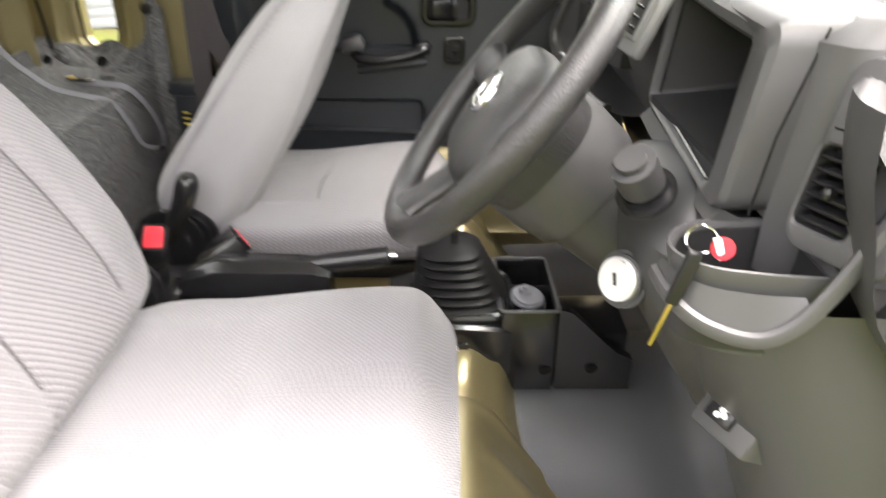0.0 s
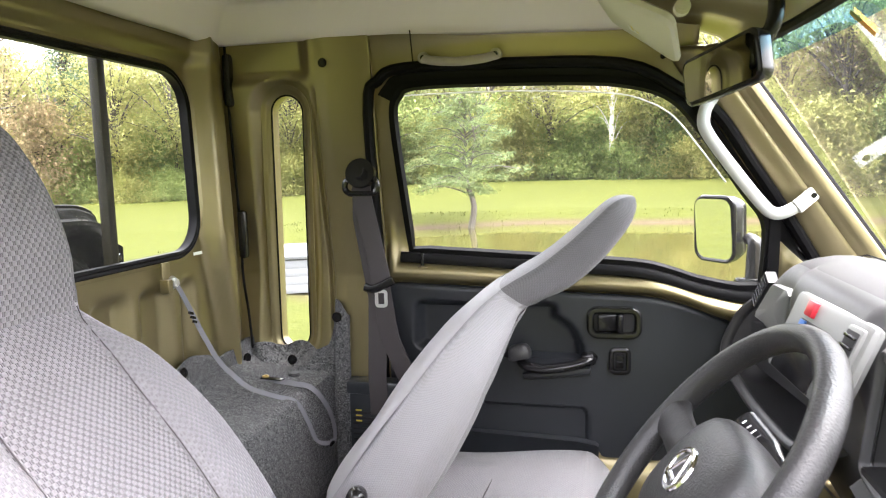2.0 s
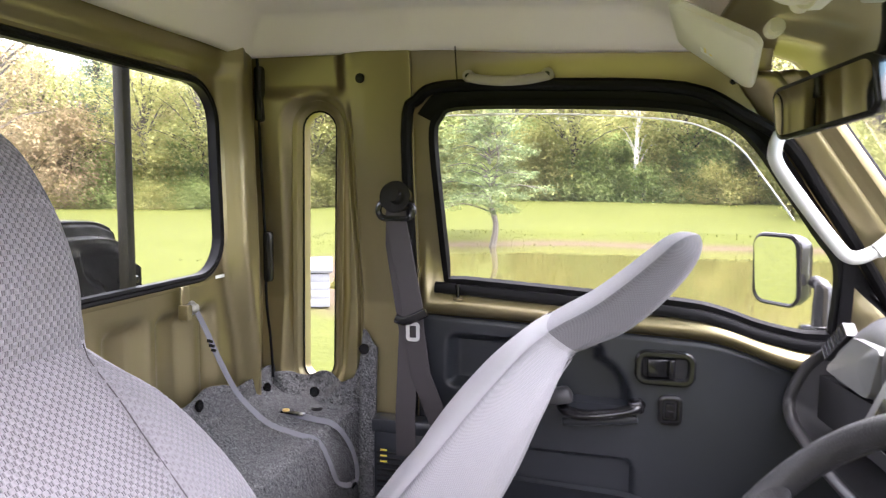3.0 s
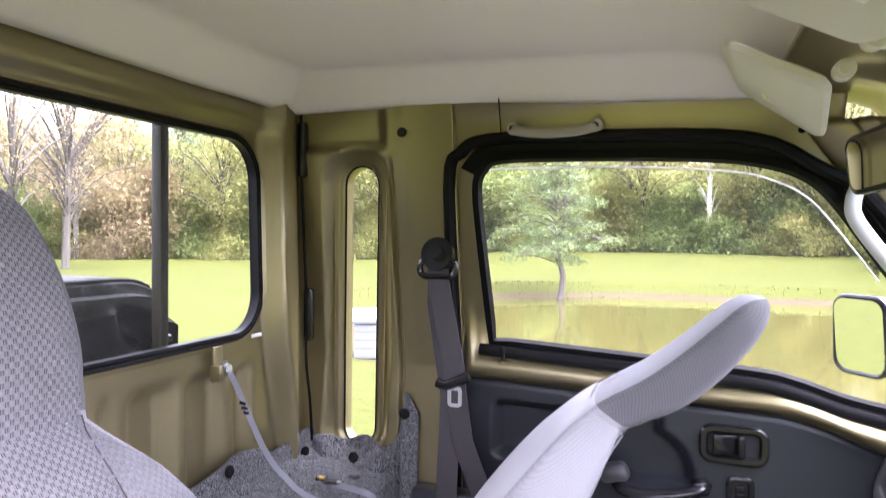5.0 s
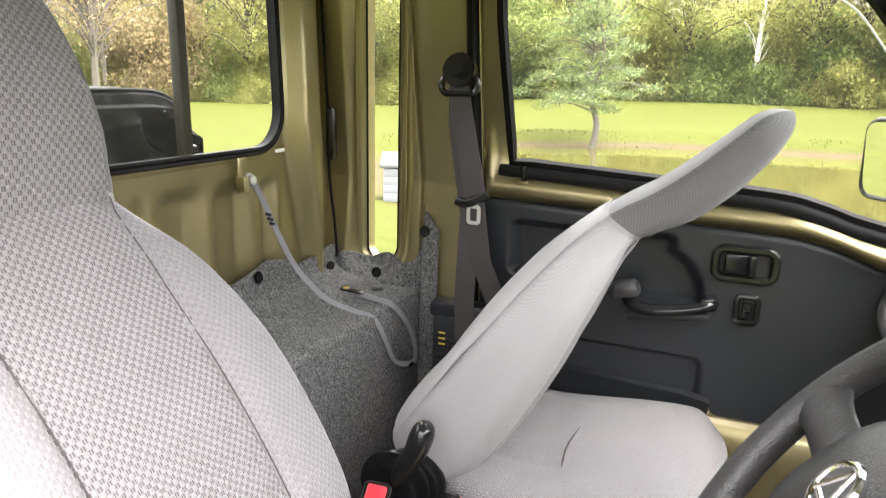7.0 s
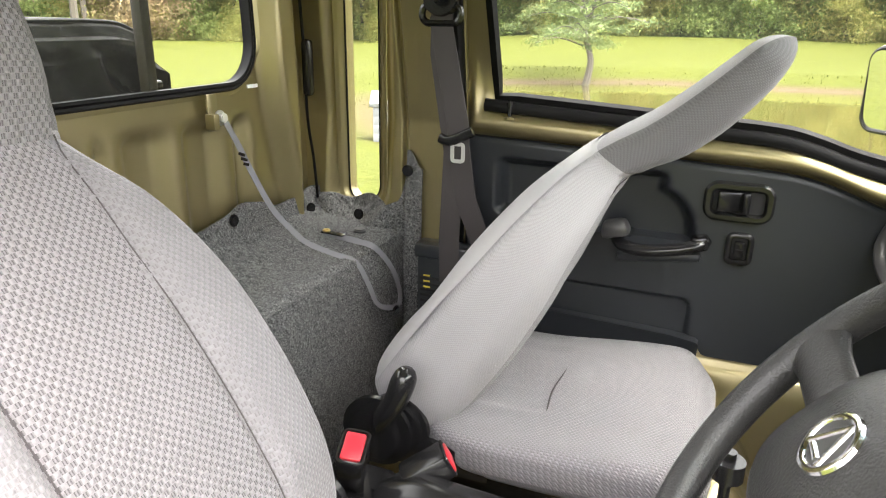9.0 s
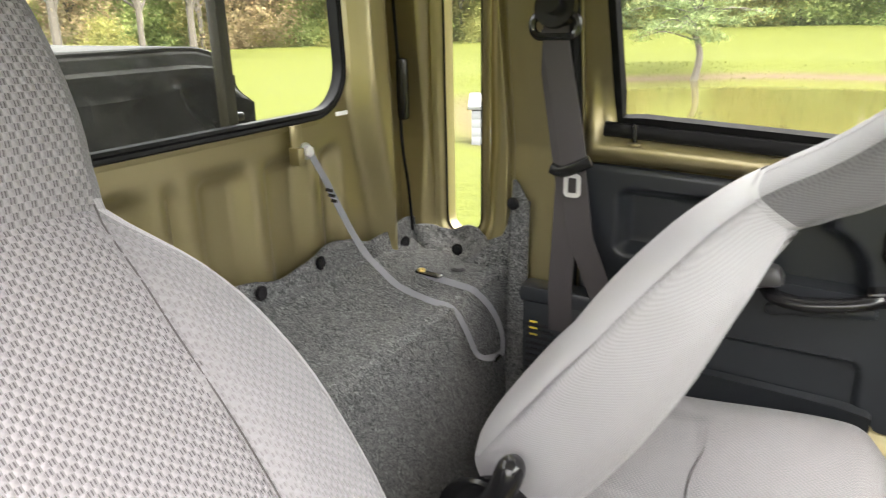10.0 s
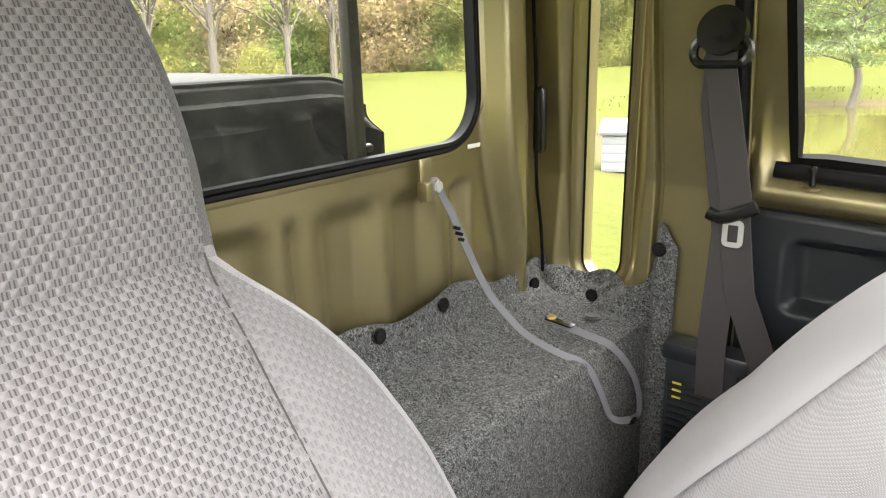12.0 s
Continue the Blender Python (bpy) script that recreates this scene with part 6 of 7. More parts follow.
part("emblem_plate", disc(0.026, 0.003, on_wheel(0, -0.006, 0.0118), tuple(WN), 0.001, 28), DARK_DASH, wheel, "round dark emblem plate")
emblem = part("emblem", sweep([on_wheel(0.0265 * math.cos(k * math.pi / 16), -0.006 + 0.0225 * math.sin(k * math.pi / 16), 0.0125) for k in range(32)], ring(0.004, 8, 0.003), tuple(WN), True), CHROME, wheel, "oval chromed emblem")
for x0, z0, x1, z1 in ((-0.017, -0.014, 0.0, 0.02), (0.017, -0.014, 0.0, 0.02), (-0.01, -0.012, 0.01, -0.012)):
    part("emblem_bar", sweep([on_wheel(x0, -0.006 + z0, 0.0132), on_wheel(x1, -0.006 + z1, 0.0132)], ring(0.0028, 8, 0.002), tuple(WN)), CHROME, emblem)

column = thing("steering_column", WC - WN * 0.2, "dark grey steering column shroud with stalk and ignition lock", "column")


def col_loop(c, k, drop=0.0, sq=0.9):
    out = []
    for i in range(36):
        a = 2 * math.pi * i / 36
        cc, s = math.cos(a), math.sin(a)
        out.append(WC + WN * c + WS * (k * 0.085 * math.copysign(abs(cc) ** sq, cc)) + WU * (-0.02 - drop + k * 0.08 * math.copysign(abs(s) ** sq, s)))
    return out


part("shroud", loft([col_loop(-0.065, 0.98), col_loop(-0.10, 1.0), col_loop(-0.14, 0.95), col_loop(-0.145, 0.85), col_loop(-0.26, 0.8)], True, True), DARK_DASH, column, "smooth dark shroud")
# lower cover that carries the knob and the ignition lock
low = []
for z, x, w, dpt, yc in ((0.752, 0.235, 0.05, 0.05, 0.655), (0.738, 0.205, 0.095, 0.085, 0.655), (0.70, 0.183, 0.125, 0.11, 0.655), (0.64, 0.19, 0.125, 0.12, 0.65), (0.58, 0.22, 0.10, 0.12, 0.64), (0.53, 0.25, 0.06, 0.10, 0.63), (0.44, 0.31, 0.03, 0.08, 0.62)):
    low.append([(x + dpt / 2 + dpt / 2 * math.copysign(abs(math.cos(2 * math.pi * i / 32)) ** 0.7, math.cos(2 * math.pi * i / 32)), yc + w * math.copysign(abs(math.sin(2 * math.pi * i / 32)) ** 0.7, math.sin(2 * math.pi * i / 32)), z) for i in range(32)])
part("lower_cover", loft(low, True, True), DARK_DASH, column, "scuffed dark lower cover")
kb = part("knob_base", disc(0.028, 0.016, (0.186, 0.572, 0.75), (-0.5, -0.4, 0.8), 0.006, 28), BLACK, column)
part("knob", disc(0.021, 0.045, (0.172, 0.56, 0.773), (-0.5, -0.4, 0.8), 0.007, 24), DARK_DASH, kb, "round black choke knob")
part("lock_surround", disc(0.03, 0.012, (0.182, 0.59, 0.6465), (-0.85, -0.6, 0.35), 0.004, 28), DARK_DASH, column)
lock = part("ignition_lock", disc(0.0225, 0.014, (0.177, 0.5865, 0.6485), (-0.85, -0.6, 0.35), 0.003, 28), ZINC, column, "bright metal ignition lock face")
part("keyway", block((0.003, 0.003, 0.013), (0.1711, 0.5823, 0.651), 0.0, Matrix.Rotation(radians(-32), 3, "X")), SHADE_BLACK, lock, "", False)
stalk = part("wiper_stalk", sweep(smooth_path([(0.176, 0.79, 0.757), (0.166, 0.828, 0.774), (0.158, 0.852, 0.783), (0.148, 0.884, 0.793), (0.146, 0.892, 0.795)], 5), ring(0.0155, 14, 0.0095), (-0.62, 0, 0.78), scale=lambda t: 0.6 + 0.4 * smoothstep(0.2, 0.4, t)), BLACK, column, "flattened black stalk with white marks")
SR = Matrix.Rotation(radians(-38), 3, "Y")
for k in range(5):
    part("stalk_mark", block((0.009 if k < 3 else 0.006, 0.0022, 0.0008), Vector((0.1605 - 0.0033 * k, 0.844 + 0.008 * k, 0.7797 + 0.003 * k)) + Vector((-0.62, 0, 0.78)) * 0.0094, 0.0, SR), WHITE, stalk, "", False)

# keys on the cup holder's rim
keys = thing("key_ring", (0.21, 0.44, 0.735), "split ring with a black car key and a red tag", "keys")
part("split_ring", sweep([(0.207 + 0.013 * math.cos(k * math.pi / 12), 0.482 + 0.005 * math.sin(k * math.pi / 12), 0.748 + 0.010 * math.sin(k * math.pi / 12)) for k in range(24)], ring(0.0012, 6), (0, 1, 0), True), CHROME, keys)
part("tag", disc(0.0095, 0.004, (0.222, 0.474, 0.744), (-0.2, -1, 0.3), 0.001, 20), RED, keys, "round red tag with a white band")
part("tag_band", block((0.006, 0.005, 0.02), (0.219, 0.4735, 0.744), 0.001, Matrix.Rotation(radians(-20), 3, "Y")), WHITE, keys)
kf = part("key_bow", block((0.013, 0.008, 0.05), (0.186, 0.452, 0.73), 0.004, Matrix.Rotation(radians(14), 3, "Y")), BLACK, keys, "black plastic key bow")
part("key_blade", block((0.003, 0.002, 0.042), (0.1735, 0.45, 0.688), 0.0005, Matrix.Rotation(radians(16), 3, "Y")), BRASS, kf, "brass key blade")

# ---- between the seats ----
console = thing("console", (-0.1, 1.05, 0.2), "black plastic centre console with gear boot", "console")
part("console_base", loft([[(x, 1.05 + s * w, z) for s, z in ((-1, z0), (-1, z1 - 0.015), (-0.75, z1), (0.75, z1), (1, z1 - 0.015), (1, z0))] for x, w, z0, z1 in ((-0.10, 0.075, 0.22, 0.34), (-0.06, 0.09, 0.22, 0.345), (0.08, 0.09, 0.22, 0.335), (0.13, 0.075, 0.22, 0.32))], True, True), BLACK, console)
boot = bmesh.new()
loops = []
for k in range(15):
    t = k / 14
    r = 0.082 - 0.034 * t + (0.006 if k % 2 else -0.002)
    loops.append([(0.03 - 0.02 * t + r * math.copysign(abs(math.cos(2 * math.pi * i / 28)) ** 0.7, math.cos(2 * math.pi * i / 28)), 1.055 + r * math.copysign(abs(math.sin(2 * math.pi * i / 28)) ** 0.7, math.sin(2 * math.pi * i / 28)), 0.338 + 0.105 * t) for i in range(28)])
part("gear_boot", loft(loops, True, True), RUBBER, console, "ribbed black rubber gear boot")
part("boot_collar", sweep([(0.03 + a, 1.055 + b, 0.338) for a, b in rounded(0.18, 0.16, 0.04)], ring(0.009, 8), (0, 0, 1), True), BLACK, console)
part("gear_lever", sweep([(0.02, 1.055, 0.44), (0.02, 1.06, 0.52)], ring(0.007, 10), (1, 0, 0)), BLACK, console)
part("gear_knob", disc(0.02, 0.05, (0.02, 1.06, 0.54), (0, 0, 1), 0.012, 20), BLACK, console)
bk = part("console_tab", block((0.05, 0.02, 0.022), (0.02, 0.966, 0.285), 0.003), BLACK, console)
part("tab_bolt", disc(0.007, 0.008, (0.02, 0.955, 0.287), (0, -1, 0.1), 0.001, 6), STEEL, bk)

brake = thing("handbrake", (-0.3, 1.0, 0.36), "black handbrake lever with a silver button", "handbrake")
part("lever_cover", loft([[(x, 1.0 + s * w, z) for s, z in ((-1, z0), (-1, z1 - 0.012), (-0.5, z1), (0.5, z1), (1, z1 - 0.012), (1, z0))] for x, w, z0, z1 in ((-0.44, 0.03, 0.33, 0.42), (-0.38, 0.034, 0.33, 0.445), (-0.22, 0.03, 0.34, 0.44), (-0.19, 0.025, 0.36, 0.43))], True, True), BLACK, brake)
part("lever_grip", sweep([(-0.24, 1.0, 0.425), (-0.20, 1.0, 0.432), (-0.12, 1.0, 0.442), (-0.092, 1.0, 0.446)], ring(0.0155, 12, 0.0175), (0, 0, 1)), BLACK, brake, "grained black grip")
part("release_button", disc(0.008, 0.012, (-0.083, 1.0, 0.447), (1, 0, 0.1), 0.002, 14), CHROME, brake)
part("foot", block((0.36, 0.07, 0.05), (-0.28, 1.01, 0.325), 0.012), BLACK, brake)
part("cable_end", block((0.03, 0.02, 0.02), (-0.17, 0.975, 0.372), 0.006), STEEL, brake)

for (bx_, by_, bz_), tilt, yaw, nm in (((-0.475, 0.985, 0.462), 8, 15, "upright"), ((-0.385, 1.045, 0.43), 62, 20, "lying")):
    bk = thing("belt_buckle", (bx_, by_, 0.35), "black belt buckle with a red release button, " + nm, "buckle", "belt buckles")
    R = Matrix.Rotation(radians(yaw), 3, "Z") @ Matrix.Rotation(radians(tilt), 3, "Y") @ Matrix.Rotation(radians(24 if nm == "upright" else -12), 3, "X")
    top = Vector((bx_, by_, bz_))
    part("buckle_body", block((0.04, 0.055, 0.075), top, 0.007, R), BLACK, bk)
    part("release_button", block((0.03, 0.044, 0.012), top + R @ Vector((0, 0, 0.036)), 0.004, R), RED, bk, "red release button")
    part("buckle_frame", sweep([top + R @ Vector((a, b, 0.037)) for a, b in rounded(0.038, 0.053, 0.008)], ring(0.0025, 6), tuple(R @ Vector((0, 0, 1))), True), BLACK, bk)
    part("buckle_stem", sweep([top - R @ Vector((0, 0, 0.03)), top - R @ Vector((0, 0, 0.075)) + Vector((0, 0, -0.01)), Vector((-0.50, by_ + 0.02, 0.34))], flat(0.03, 0.012), (0, 1, 0)), BLACK, bk)
tagged(part("buckle_foot", block((0.12, 0.13, 0.12), (-0.50, 1.02, 0.33), 0.02), BLACK, None), "black plastic cover over the belt anchors", "cover")

# tray at the toe board
tray = thing("floor_tray", (0.18, 1.06, 0.1), "black plastic tray with a round ashtray cup", "tray")
tb = [(0.103, 0.978), (0.197, 0.978), (0.197, 1.16), (0.103, 1.16)]
for (x0, y0), (x1, y1) in zip(tb, tb[1:] + tb[:1]):
    part("tray_wall", block((abs(x1 - x0) + 0.006, abs(y1 - y0) + 0.006, 0.165), ((x0 + x1) / 2, (y0 + y1) / 2, 0.268), 0.002, None, 1), BLACK, tray)
part("tray_rim", sweep([(0.15 + a, 1.069 + b, 0.351) for a, b in rounded(0.102, 0.19, 0.01, 3)], ring(0.0032, 8), (0, 0, 1), True), DASH, tray, "scuffed grey rim")
part("tray_floor", block((0.094, 0.182, 0.006), (0.15, 1.069, 0.285), 0.001), SHADE_BLACK, tray)
part("divider", block((0.094, 0.005, 0.06), (0.15, 1.075, 0.312), 0.001), BLACK, tray)
ash = part("ashtray_cup", disc(0.034, 0.055, (0.15, 1.025, 0.315), (0, 0, 1), 0.008, 24), BLACK, tray, "round dark ashtray cup")
part("ashtray_lid", disc(0.03, 0.014, (0.15, 1.025, 0.348), (0.1, -0.2, 1), 0.005, 20), STRAP, ash, "grey lid")
part("lid_knob", disc(0.011, 0.018, (0.146, 1.03, 0.36), (0, 0, 1), 0.005, 12), STRAP, ash)
bm = loft([[(0.202, y, 0.18), (0.34, y, 0.18), (0.34, y, 0.245), (0.308, y, 0.262), (0.225, y, 0.345), (0.202, y, 0.352)] for y in (0.977, 0.997)], True, True)
panels = [part("tray_panel", block((0.096, 0.01, 0.17), (0.15, 0.977, 0.266), 0.003), BLACK, tray, "flat black lower panel"), part("tray_panel", bm, BLACK, tray, "black lower panel with a sloping top", False)]
for pn, x0, y0 in zip(panels, (0.183, 0.267), (0.971, 0.975)):
    part("fixing", disc(0.011, 0.008, (x0, y0, 0.228), (0, -1, 0), 0.003, 16), RUBBER, pn)
part("tray_body", block((0.2, 0.13, 0.22), (0.24, 1.08, 0.17), 0.01), BLACK, tray)

# ---- overhead ----
handle = thing("grab_handle", (-0.335, 1.57, 1.375), "beige grab handle on the rail above the door", "handle")
part("grip", sweep(smooth_path([(-0.425, 1.572, 1.368), (-0.41, 1.555, 1.363), (-0.385, 1.545, 1.357), (-0.335, 1.543, 1.353), (-0.285, 1.545, 1.356), (-0.26, 1.555, 1.362), (-0.245, 1.572, 1.368)], 5), ring(0.010, 10, 0.009), (0, 1, 0)), BEIGE, handle)
for x in (-0.418, -0.252):
    part("end_cap", disc(0.013, 0.012, (x, 1.562, 1.368), (0, -1, -0.2), 0.003, 16), BEIGE, handle)
    part("screw", disc(0.006, 0.004, (x, 1.5545, 1.367), (0, -1, -0.2), 0.001, 12), BLACK, handle)
solid("trim", sweep([(-0.445, 1.575, 1.345), (-0.447, 1.555, 1.43)], ring(0.0015, 6), (0, 1, 0)), BLACK, "dark joint between the roof rail panels", "joint", "structure")

for side, lab in ((1, "pale grey grab bar on the passenger's windscreen pillar"), (-1, "pale grey grab bar on the driver's windscreen pillar")):
    fy = (lambda y: y) if side > 0 else mirror_y
    bar = thing("pillar_grab_bar", (0.3, fy(1.6), 1.1), lab, "handle", "pillar grab bars")
    path = [(0.225, 1.605, 1.262), (0.205, 1.585, 1.246), (0.192, 1.57, 1.215), (0.198, 1.565, 1.18), (0.255, 1.57, 1.10), (0.315, 1.578, 1.025), (0.338, 1.582, 1.006), (0.362, 1.586, 1.007), (0.395, 1.592, 1.024)]
    part("bar", sweep(smooth_path([(x, fy(y), z) for x, y, z in path], 5), ring(0.0135, 10, 0.010), (0, 1, 0)), PALE_BAR, bar)
    part("end_plate", block((0.062, 0.012, 0.031), (0.405, fy(1.597), 1.032), 0.005, Matrix.Rotation(radians(-35), 3, "Y") @ Matrix.Rotation(radians(30 * side), 3, "Z")), PALE_BAR, bar)
    part("screw", disc(0.006, 0.006, (0.42, fy(1.592), 1.042), (-0.3, -side, 0), 0.001, 12), BLACK, bar)

for side in (1, -1):
    fy = (lambda y: y) if side > 0 else mirror_y
    vis = thing("sun_visor", (0.05, fy(1.33), 1.37), "ivory sun visor folded up under the headliner", "visor", "sun visors")
    A, B, C, D2 = (Vector((x, fy(y), z)) for x, y, z in ((-0.046, 1.15, 1.402), (0.081, 1.15, 1.34), (0.134, 1.5, 1.321), (0.0, 1.5, 1.416)))
    nrm = (B - A).cross(D2 - A).normalized()
    nrm = nrm if nrm.z < 0 else -nrm

    def slab(u, v, h):
        q = (A.lerp(B, u)).lerp(D2.lerp(C, u), v)
        return q + nrm * h

    loops = []
    outline = [(0.5 + a, 0.5 + b) for a, b in rounded(1.0, 1.0, 0.12, 5)]
    for k, h in ((0.94, -0.008), (1.0, -0.004), (1.0, 0.004), (0.94, 0.009)):
        loops.append([slab(0.5 + (a - 0.5) * k, 0.5 + (b - 0.5) * k, h) for a, b in outline])
    part("visor_panel", loft(loops, True, True), IVORY, vis)
    label_bm = bmesh.new()
    label_bm.faces.new([label_bm.verts.new(slab(u, v, 0.0105)) for u, v in ((0.35, 0.3), (0.7, 0.3), (0.7, 0.72), (0.35, 0.72))])
    lb = part("visor_label", label_bm, WHITE, vis, "pale printed label", False)
    for k in range(4):
        q = bmesh.new()
        q.faces.new([q.verts.new(slab(u, v, 0.0112)) for u, v in ((0.40 + 0.07 * k, 0.34), (0.425 + 0.07 * k, 0.34), (0.425 + 0.07 * k, 0.66), (0.40 + 0.07 * k, 0.66))])
        part("print_bar", q, YELLOW, lb, "", False)
    part("pivot", sweep([(0.10, fy(1.51), 1.335), (0.12, fy(1.54), 1.35), (0.12, fy(1.56), 1.38)], ring(0.006, 8), (1, 0, 0)), BLACK, vis)
    part("hook", disc(0.012, 0.03, (0.09, fy(1.13), 1.35), (0, 1, 0), 0.004, 14), IVORY, vis)

mir = thing("rear_view_mirror", (0.17, 1.05, 1.25), "black framed rear-view mirror under the header", "mirror")
MR = Matrix.Rotation(radians(24), 3, "Z") @ Matrix.Rotation(radians(-4), 3, "Y") @ Matrix.Rotation(radians(-7), 3, "X")


def on_mirror(a, b, c=0.0):
    return Vector((0.135, 1.05, 1.245)) + MR @ Vector((-c, a, b))


part("mirror_case", loft([[on_mirror(a * k, b * k, c) for a, b in rounded(0.18, 0.07, 0.016)] for k, c in ((0.75, -0.03), (0.95, -0.016), (1.0, 0.0), (1.0, 0.004), (0.96, 0.006))], True, True), BLACK, mir)
q = bmesh.new()
q.faces.new([q.verts.new(on_mirror(a, b, 0.0072)) for a, b in rounded(0.166, 0.058, 0.012)])
part("mirror_glass", q, MIRROR, mir, "", False)
part("mirror_stem", sweep(smooth_path([on_mirror(0, 0, -0.025), (0.20, 1.055, 1.30), (0.205, 1.06, 1.36)], 5), ring(0.011, 10), (1, 0, 0)), BLACK, mir)
part("stem_foot", block((0.05, 0.05, 0.02), (0.2, 1.06, 1.375), 0.006), PALE_BAR, mir)
q = bmesh.new()
q.faces.new([q.verts.new((screen(y, z)[0] - 0.004, y, z)) for y, z in ((1.133, 1.325), (1.121, 1.33), (1.104, 1.293), (1.116, 1.288))])
tagged(part("windscreen_sticker", q, ORANGE, None, "", False), "small orange sticker on the windscreen", "sticker")
# header clutter: hooks and a lamp stub
lamp = thing("map_lamp", (0.13, 1.2, 1.37), "small ivory interior lamp on the header", "lamp")
part("lamp_body", block((0.05, 0.09, 0.03), (0.12, 1.06, 1.385), 0.01), IVORY, lamp)
part("lens", block((0.036, 0.07, 0.012), (0.12, 1.06, 1.368), 0.005), WHITE, lamp, "pale lens")

# ---- outside mirror ----
om = thing("door_mirror", (0.3, 1.77, 0.83), "black framed door mirror with chromed edge", "mirror")
OR = Matrix.Rotation(radians(38), 3, "Z") @ Matrix.Rotation(radians(-2), 3, "Y")


def on_outer(a, b, c=0.0):
    return Vector((0.268, 1.83, 0.95)) + OR @ Vector((-c, a, b))


part("mirror_shell", loft([[on_outer(a * k, b * k, c) for a, b in rounded(0.125, 0.165, 0.03)] for k, c in ((0.6, -0.055), (0.9, -0.04), (1.0, -0.015), (1.0, 0.004), (0.95, 0.007), (0.9, 0.002))], True, True), BLACK, om)
q = bmesh.new()
q.faces.new([q.verts.new(on_outer(a, b, 0.0085 + 0.06 * (b + 0.076))) for a, b in rounded(0.113, 0.152, 0.025)])
part("mirror_glass", q, MIRROR, om, "", False)
part("chrome_edge", sweep([on_outer(a, b, 0.007) for a, b in rounded(0.12, 0.16, 0.028)], ring(0.0055, 8), tuple(OR @ Vector((-1, 0, 0))), True), BLACK, om)
part("mirror_arm", sweep(smooth_path([(0.335, 1.79, 0.93), (0.345, 1.765, 0.92), (0.34, 1.75, 0.88), (0.335, 1.735, 0.83)], 5), ring(0.014, 10, 0.018), (1, 0, 0)), BLACK, om)
part("arm_foot", block((0.07, 0.035, 0.03), (0.33, 1.735, 0.825), 0.008), BLACK, om)

# ---- behind the cab ----
# olive coloured far darker, for the shade the post stands in
SHADED_POST_PAINT = surface("shaded_olive_paint", (0.014, 0.0125, 0.006), (0.024, 0.021, 0.01), 0.5, 0.0, 5, 700, 0.03, 0.0003, spec=0.2)
post = thing("guard_post", (-1.01, 1.225, 0.3), "olive painted upright of the cab guard frame", "post")
part("upright", block((0.024, 0.024, 1.5), (-1.01, 1.228, 0.80), 0.006), SHADED_POST_PAINT, post)
part("post_clip", block((0.03, 0.03, 0.015), (-1.03, 1.255, 0.945), 0.004), BLACK, post)
bed = thing("truck_bed", (-1.9, MID, 0.2), "olive truck bed behind the cab", "truck bed")
part("bed_floor", block((1.75, 1.38, 0.05), (-1.95, MID, 0.16), 0.008), PAINT, bed)
for y in (0.40, 1.72):
    part("side_board", block((1.75, 0.03, 0.28), (-1.95, y, 0.30), 0.006), PAINT, bed)
part("tail_board", block((0.03, 1.38, 0.28), (-2.82, MID, 0.30), 0.006), PAINT, bed)


def cover_point(s, t):
    """Soft vinyl cover: s over from the front's foot to the back's, t across."""
    prof = [(-1.125, 0.19), (-1.13, 0.6), (-1.135, 0.9), (-1.14, 0.985), (-1.128, 1.012), (-1.126, 1.022), (-1.146, 1.027), (-1.15, 1.046), (-1.165, 1.058), (-1.6, 1.06), (-2.0, 1.04), (-2.05, 0.98), (-2.08, 0.19)]
    k = s * (len(prof) - 1)
    i = min(int(k), len(prof) - 2)
    f = k - i
    x, z = prof[i][0] * (1 - f) + prof[i + 1][0] * f, prof[i][1] * (1 - f) + prof[i + 1][1] * f
    y = 0.58 + 0.765 * t
    w = noise.noise(Vector((x * 6, y * 7, z * 6))) + 0.7 * noise.noise(Vector((x * 14, y * 15, z * 9))) + 0.35 * abs(noise.noise(Vector((x * 25, y * 22 + z * 14, z * 12))))
    w += 0.5 * (1 - abs(noise.noise(Vector((x * 4 + 3, y * 9, z * 7 + y * 3))))) ** 6 + 0.35 * (1 - abs(noise.noise(Vector((x * 5, y * 5 - z * 8, z * 13))))) ** 8
    hang = 1 - smoothstep(0.97, 1.02, z)
    fold = 0.028 * math.sin((y * 1.6 + z * 0.9) * 34) * smoothstep(0.62, 0.98, t) * hang + 0.007 * math.sin((y - z) * 17) * hang
    w *= 0.35 + 0.65 * hang
    return (x + 0.034 * w + fold, y + 0.006 * w + (0.01 + 0.05 * (1 - z)) * hang * t, z + 0.004 * w - 0.02 * (abs(t - 0.5) * 2) ** 14)


cover_ob = thing("vinyl_cover", (-1.6, 0.98, 0.19), "wet wrinkled black vinyl cover over the load in the truck bed", "cover")
part("cover_top", field(cover_point, steps(0, 1, 110), steps(0, 1, 70), None, True), TARP, cover_ob)


def cover_side(s, t):
    p0 = Vector(cover_point(s, 1.0))
    return (p0.x, p0.y + 0.004 - 0.01 * (1 - t), 0.19 + (p0.z - 0.19) * t)


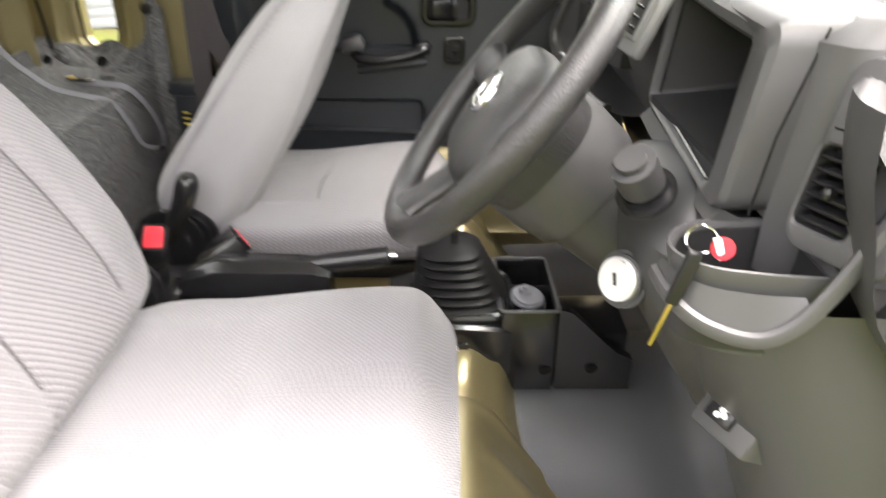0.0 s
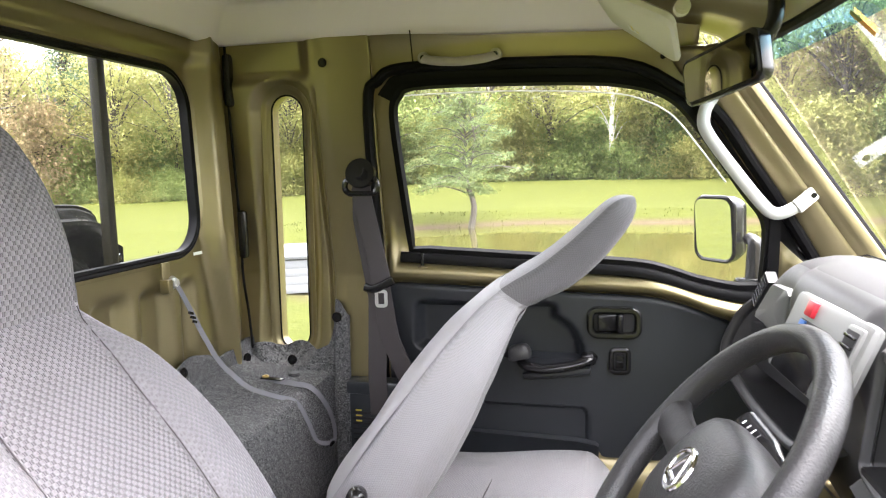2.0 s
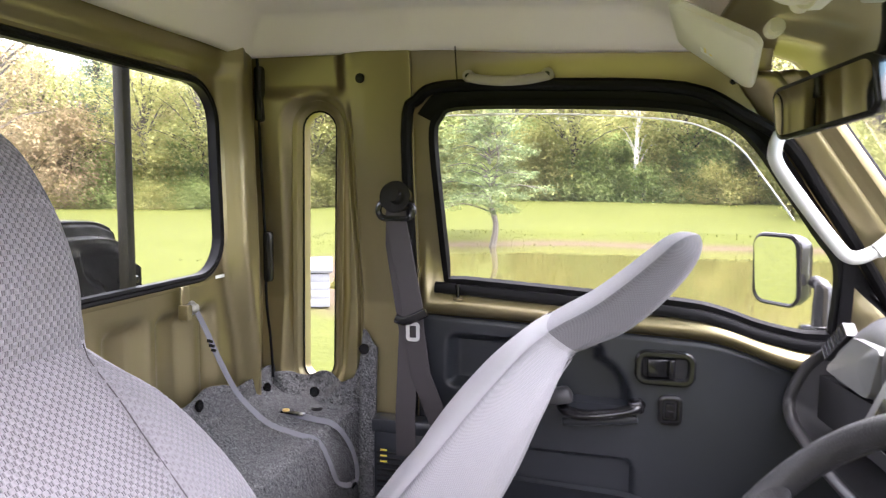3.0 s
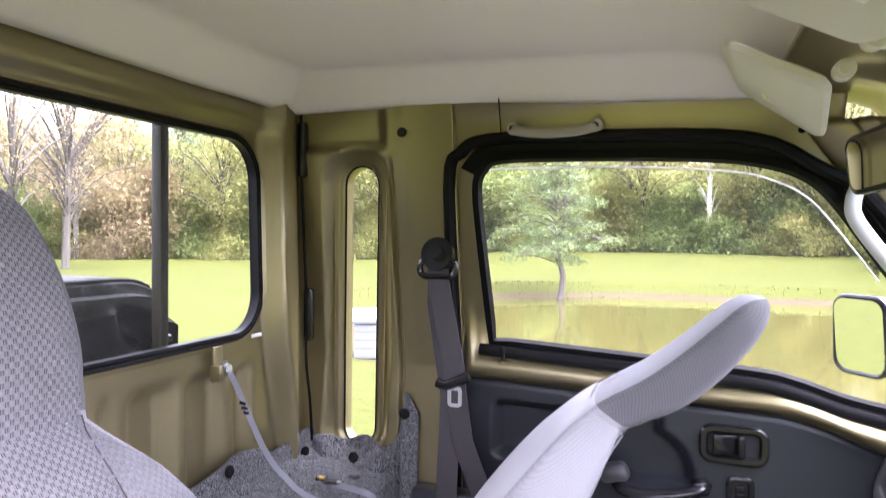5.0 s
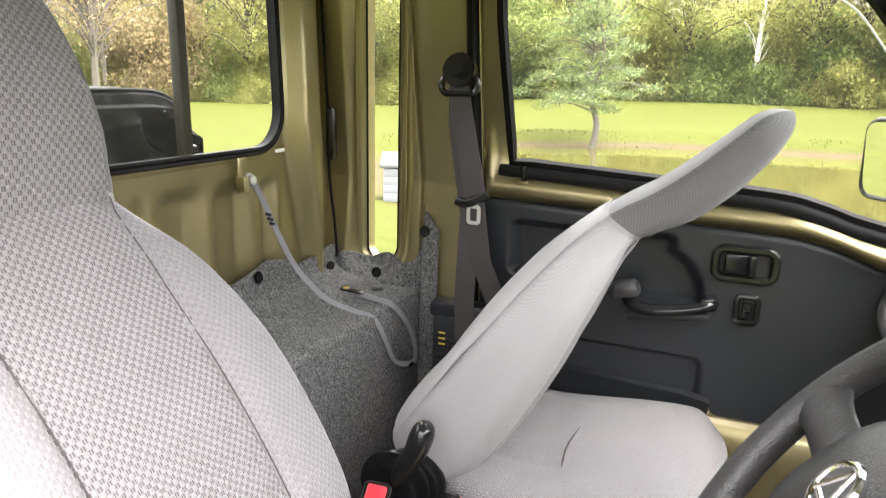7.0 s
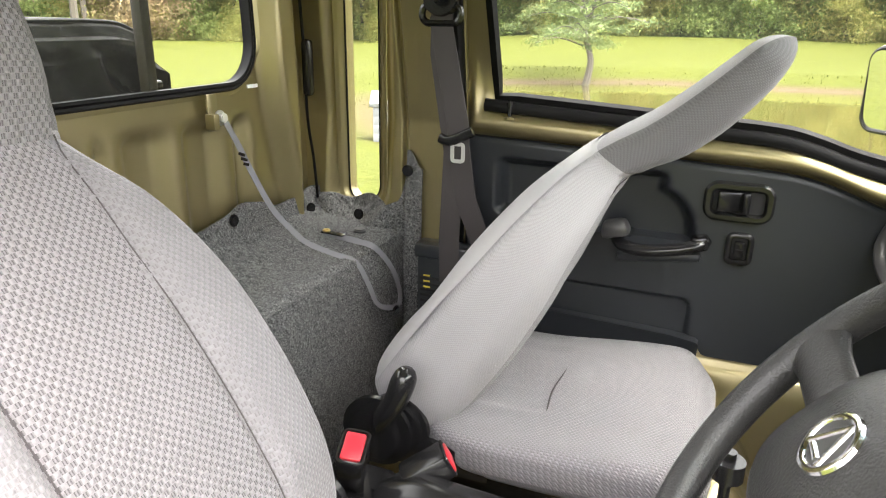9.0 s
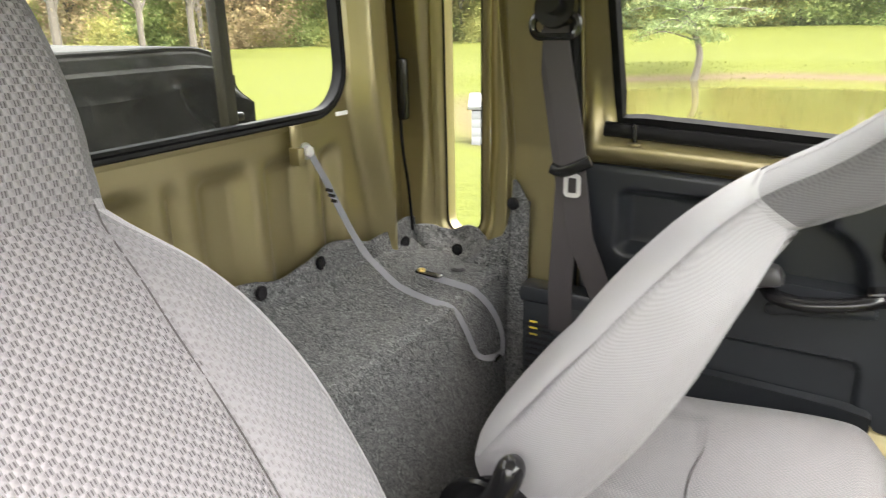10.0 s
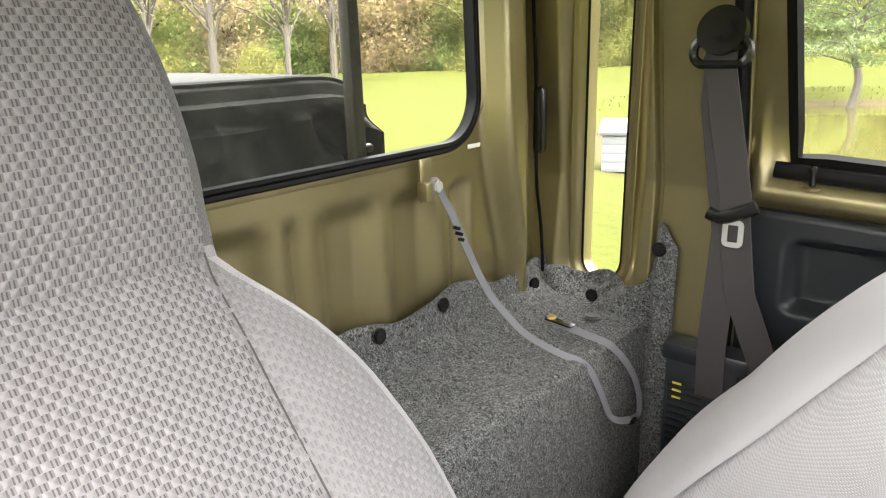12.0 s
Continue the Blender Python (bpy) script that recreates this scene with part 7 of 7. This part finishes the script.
part("cover_end", field(cover_side, steps(0, 1, 110), steps(0, 1, 20)), TARP, cover_ob)
part("piping", sweep([cover_point(7.6 / 12, t) for t in steps(0, 1, 40)], ring(0.005, 6), (1, 0, 0)), TARP, cover_ob)
DROP = glass_material("water_drop", (1, 1, 1), 0.0)
r9 = random.Random(5)
bm = bmesh.new()
for _ in range(300):
    t0, s0 = r9.uniform(0.45, 0.98), r9.uniform(0.25, 0.66)
    c0 = Vector(cover_point(s0, t0)) + Vector((0.003, 0, 0.001))
    r0 = r9.uniform(0.0011, 0.0028)
    m0 = Matrix.Translation(c0) @ Matrix.Diagonal((r0 * 0.6, r0, r0 * r9.uniform(0.8, 1.6), 1))
    bmesh.ops.create_icosphere(bm, subdivisions=1, radius=1, matrix=m0)
drops = part("water_drops", bm, DROP, cover_ob, "beads of rain water")
tagged(drops, kind="stuff")
# lower bodywork that closes the cab from below and in front
solid("wall_front", field(lambda y, z: (0.70, y, z), steps(0.40, 1.72, 6), steps(-0.1, 0.9, 6)), PAINT, "olive steel front panel", "wall", "structure", thick=0.01)
solid("wall_left", field(lambda x, z: (x, 1.725, z), steps(-0.98, 0.70, 8), steps(-0.1, 0.44, 4)), PAINT, "olive steel lower body side", "wall", "structure", thick=0.01)
solid("wall_right", field(lambda x, z: (x, 0.40, z), steps(-0.98, 0.70, 8), steps(-0.1, 0.08, 2)), PAINT, "olive steel lower body side", "wall", "structure", thick=0.01)


# ---- running gear below the body ----
def road_wheel(x, y):
    ob = thing("road_wheel", (x, y, GROUND), "small black truck tyre on a silver steel rim", "wheel", "truck wheels")
    hub = Vector((x, y, GROUND + 0.265))
    part("tyre", sweep([hub + Vector((0.205 * math.cos(k * math.pi / 20), 0, 0.205 * math.sin(k * math.pi / 20))) for k in range(40)], [(-0.06, -0.05), (0.06, -0.05), (0.072, -0.01), (0.065, 0.045), (0.04, 0.058), (-0.04, 0.058), (-0.065, 0.045), (-0.072, -0.01)], (0, 1, 0), True), RUBBER, ob)
    part("rim", disc(0.158, 0.1, hub, (0, 1, 0), 0.02, 32), STEEL, ob)
    part("hub_cap", disc(0.05, 0.13, hub, (0, 1, 0), 0.012, 24), DARK_DASH, ob)


for wx in (0.12, -1.78):
    for wy in (0.50, 1.62):
        road_wheel(wx, wy)
chassis = thing("chassis", (-0.9, MID, -0.2), "dark steel ladder frame under the truck", "frame")
for wy in (0.74, 1.38):
    part("rail", block((3.4, 0.06, 0.12), (-1.1, wy, -0.08), 0.008), BLACK, chassis)
for wx in (0.12, -1.78):
    part("axle", disc(0.035, 1.1, (wx, MID, GROUND + 0.265), (0, 1, 0), 0.004, 16), BLACK, chassis)
    part("spring", block((0.5, 0.5, 0.1), (wx, MID, GROUND + 0.36), 0.02), BLACK, chassis)
part("bed_bearer", block((1.7, 0.7, 0.13), (-1.95, MID, 0.06), 0.01), BLACK, chassis)
part("cab_bearer", block((1.5, 1.1, 0.09), (-0.1, MID, 0.02), 0.01), BLACK, chassis)
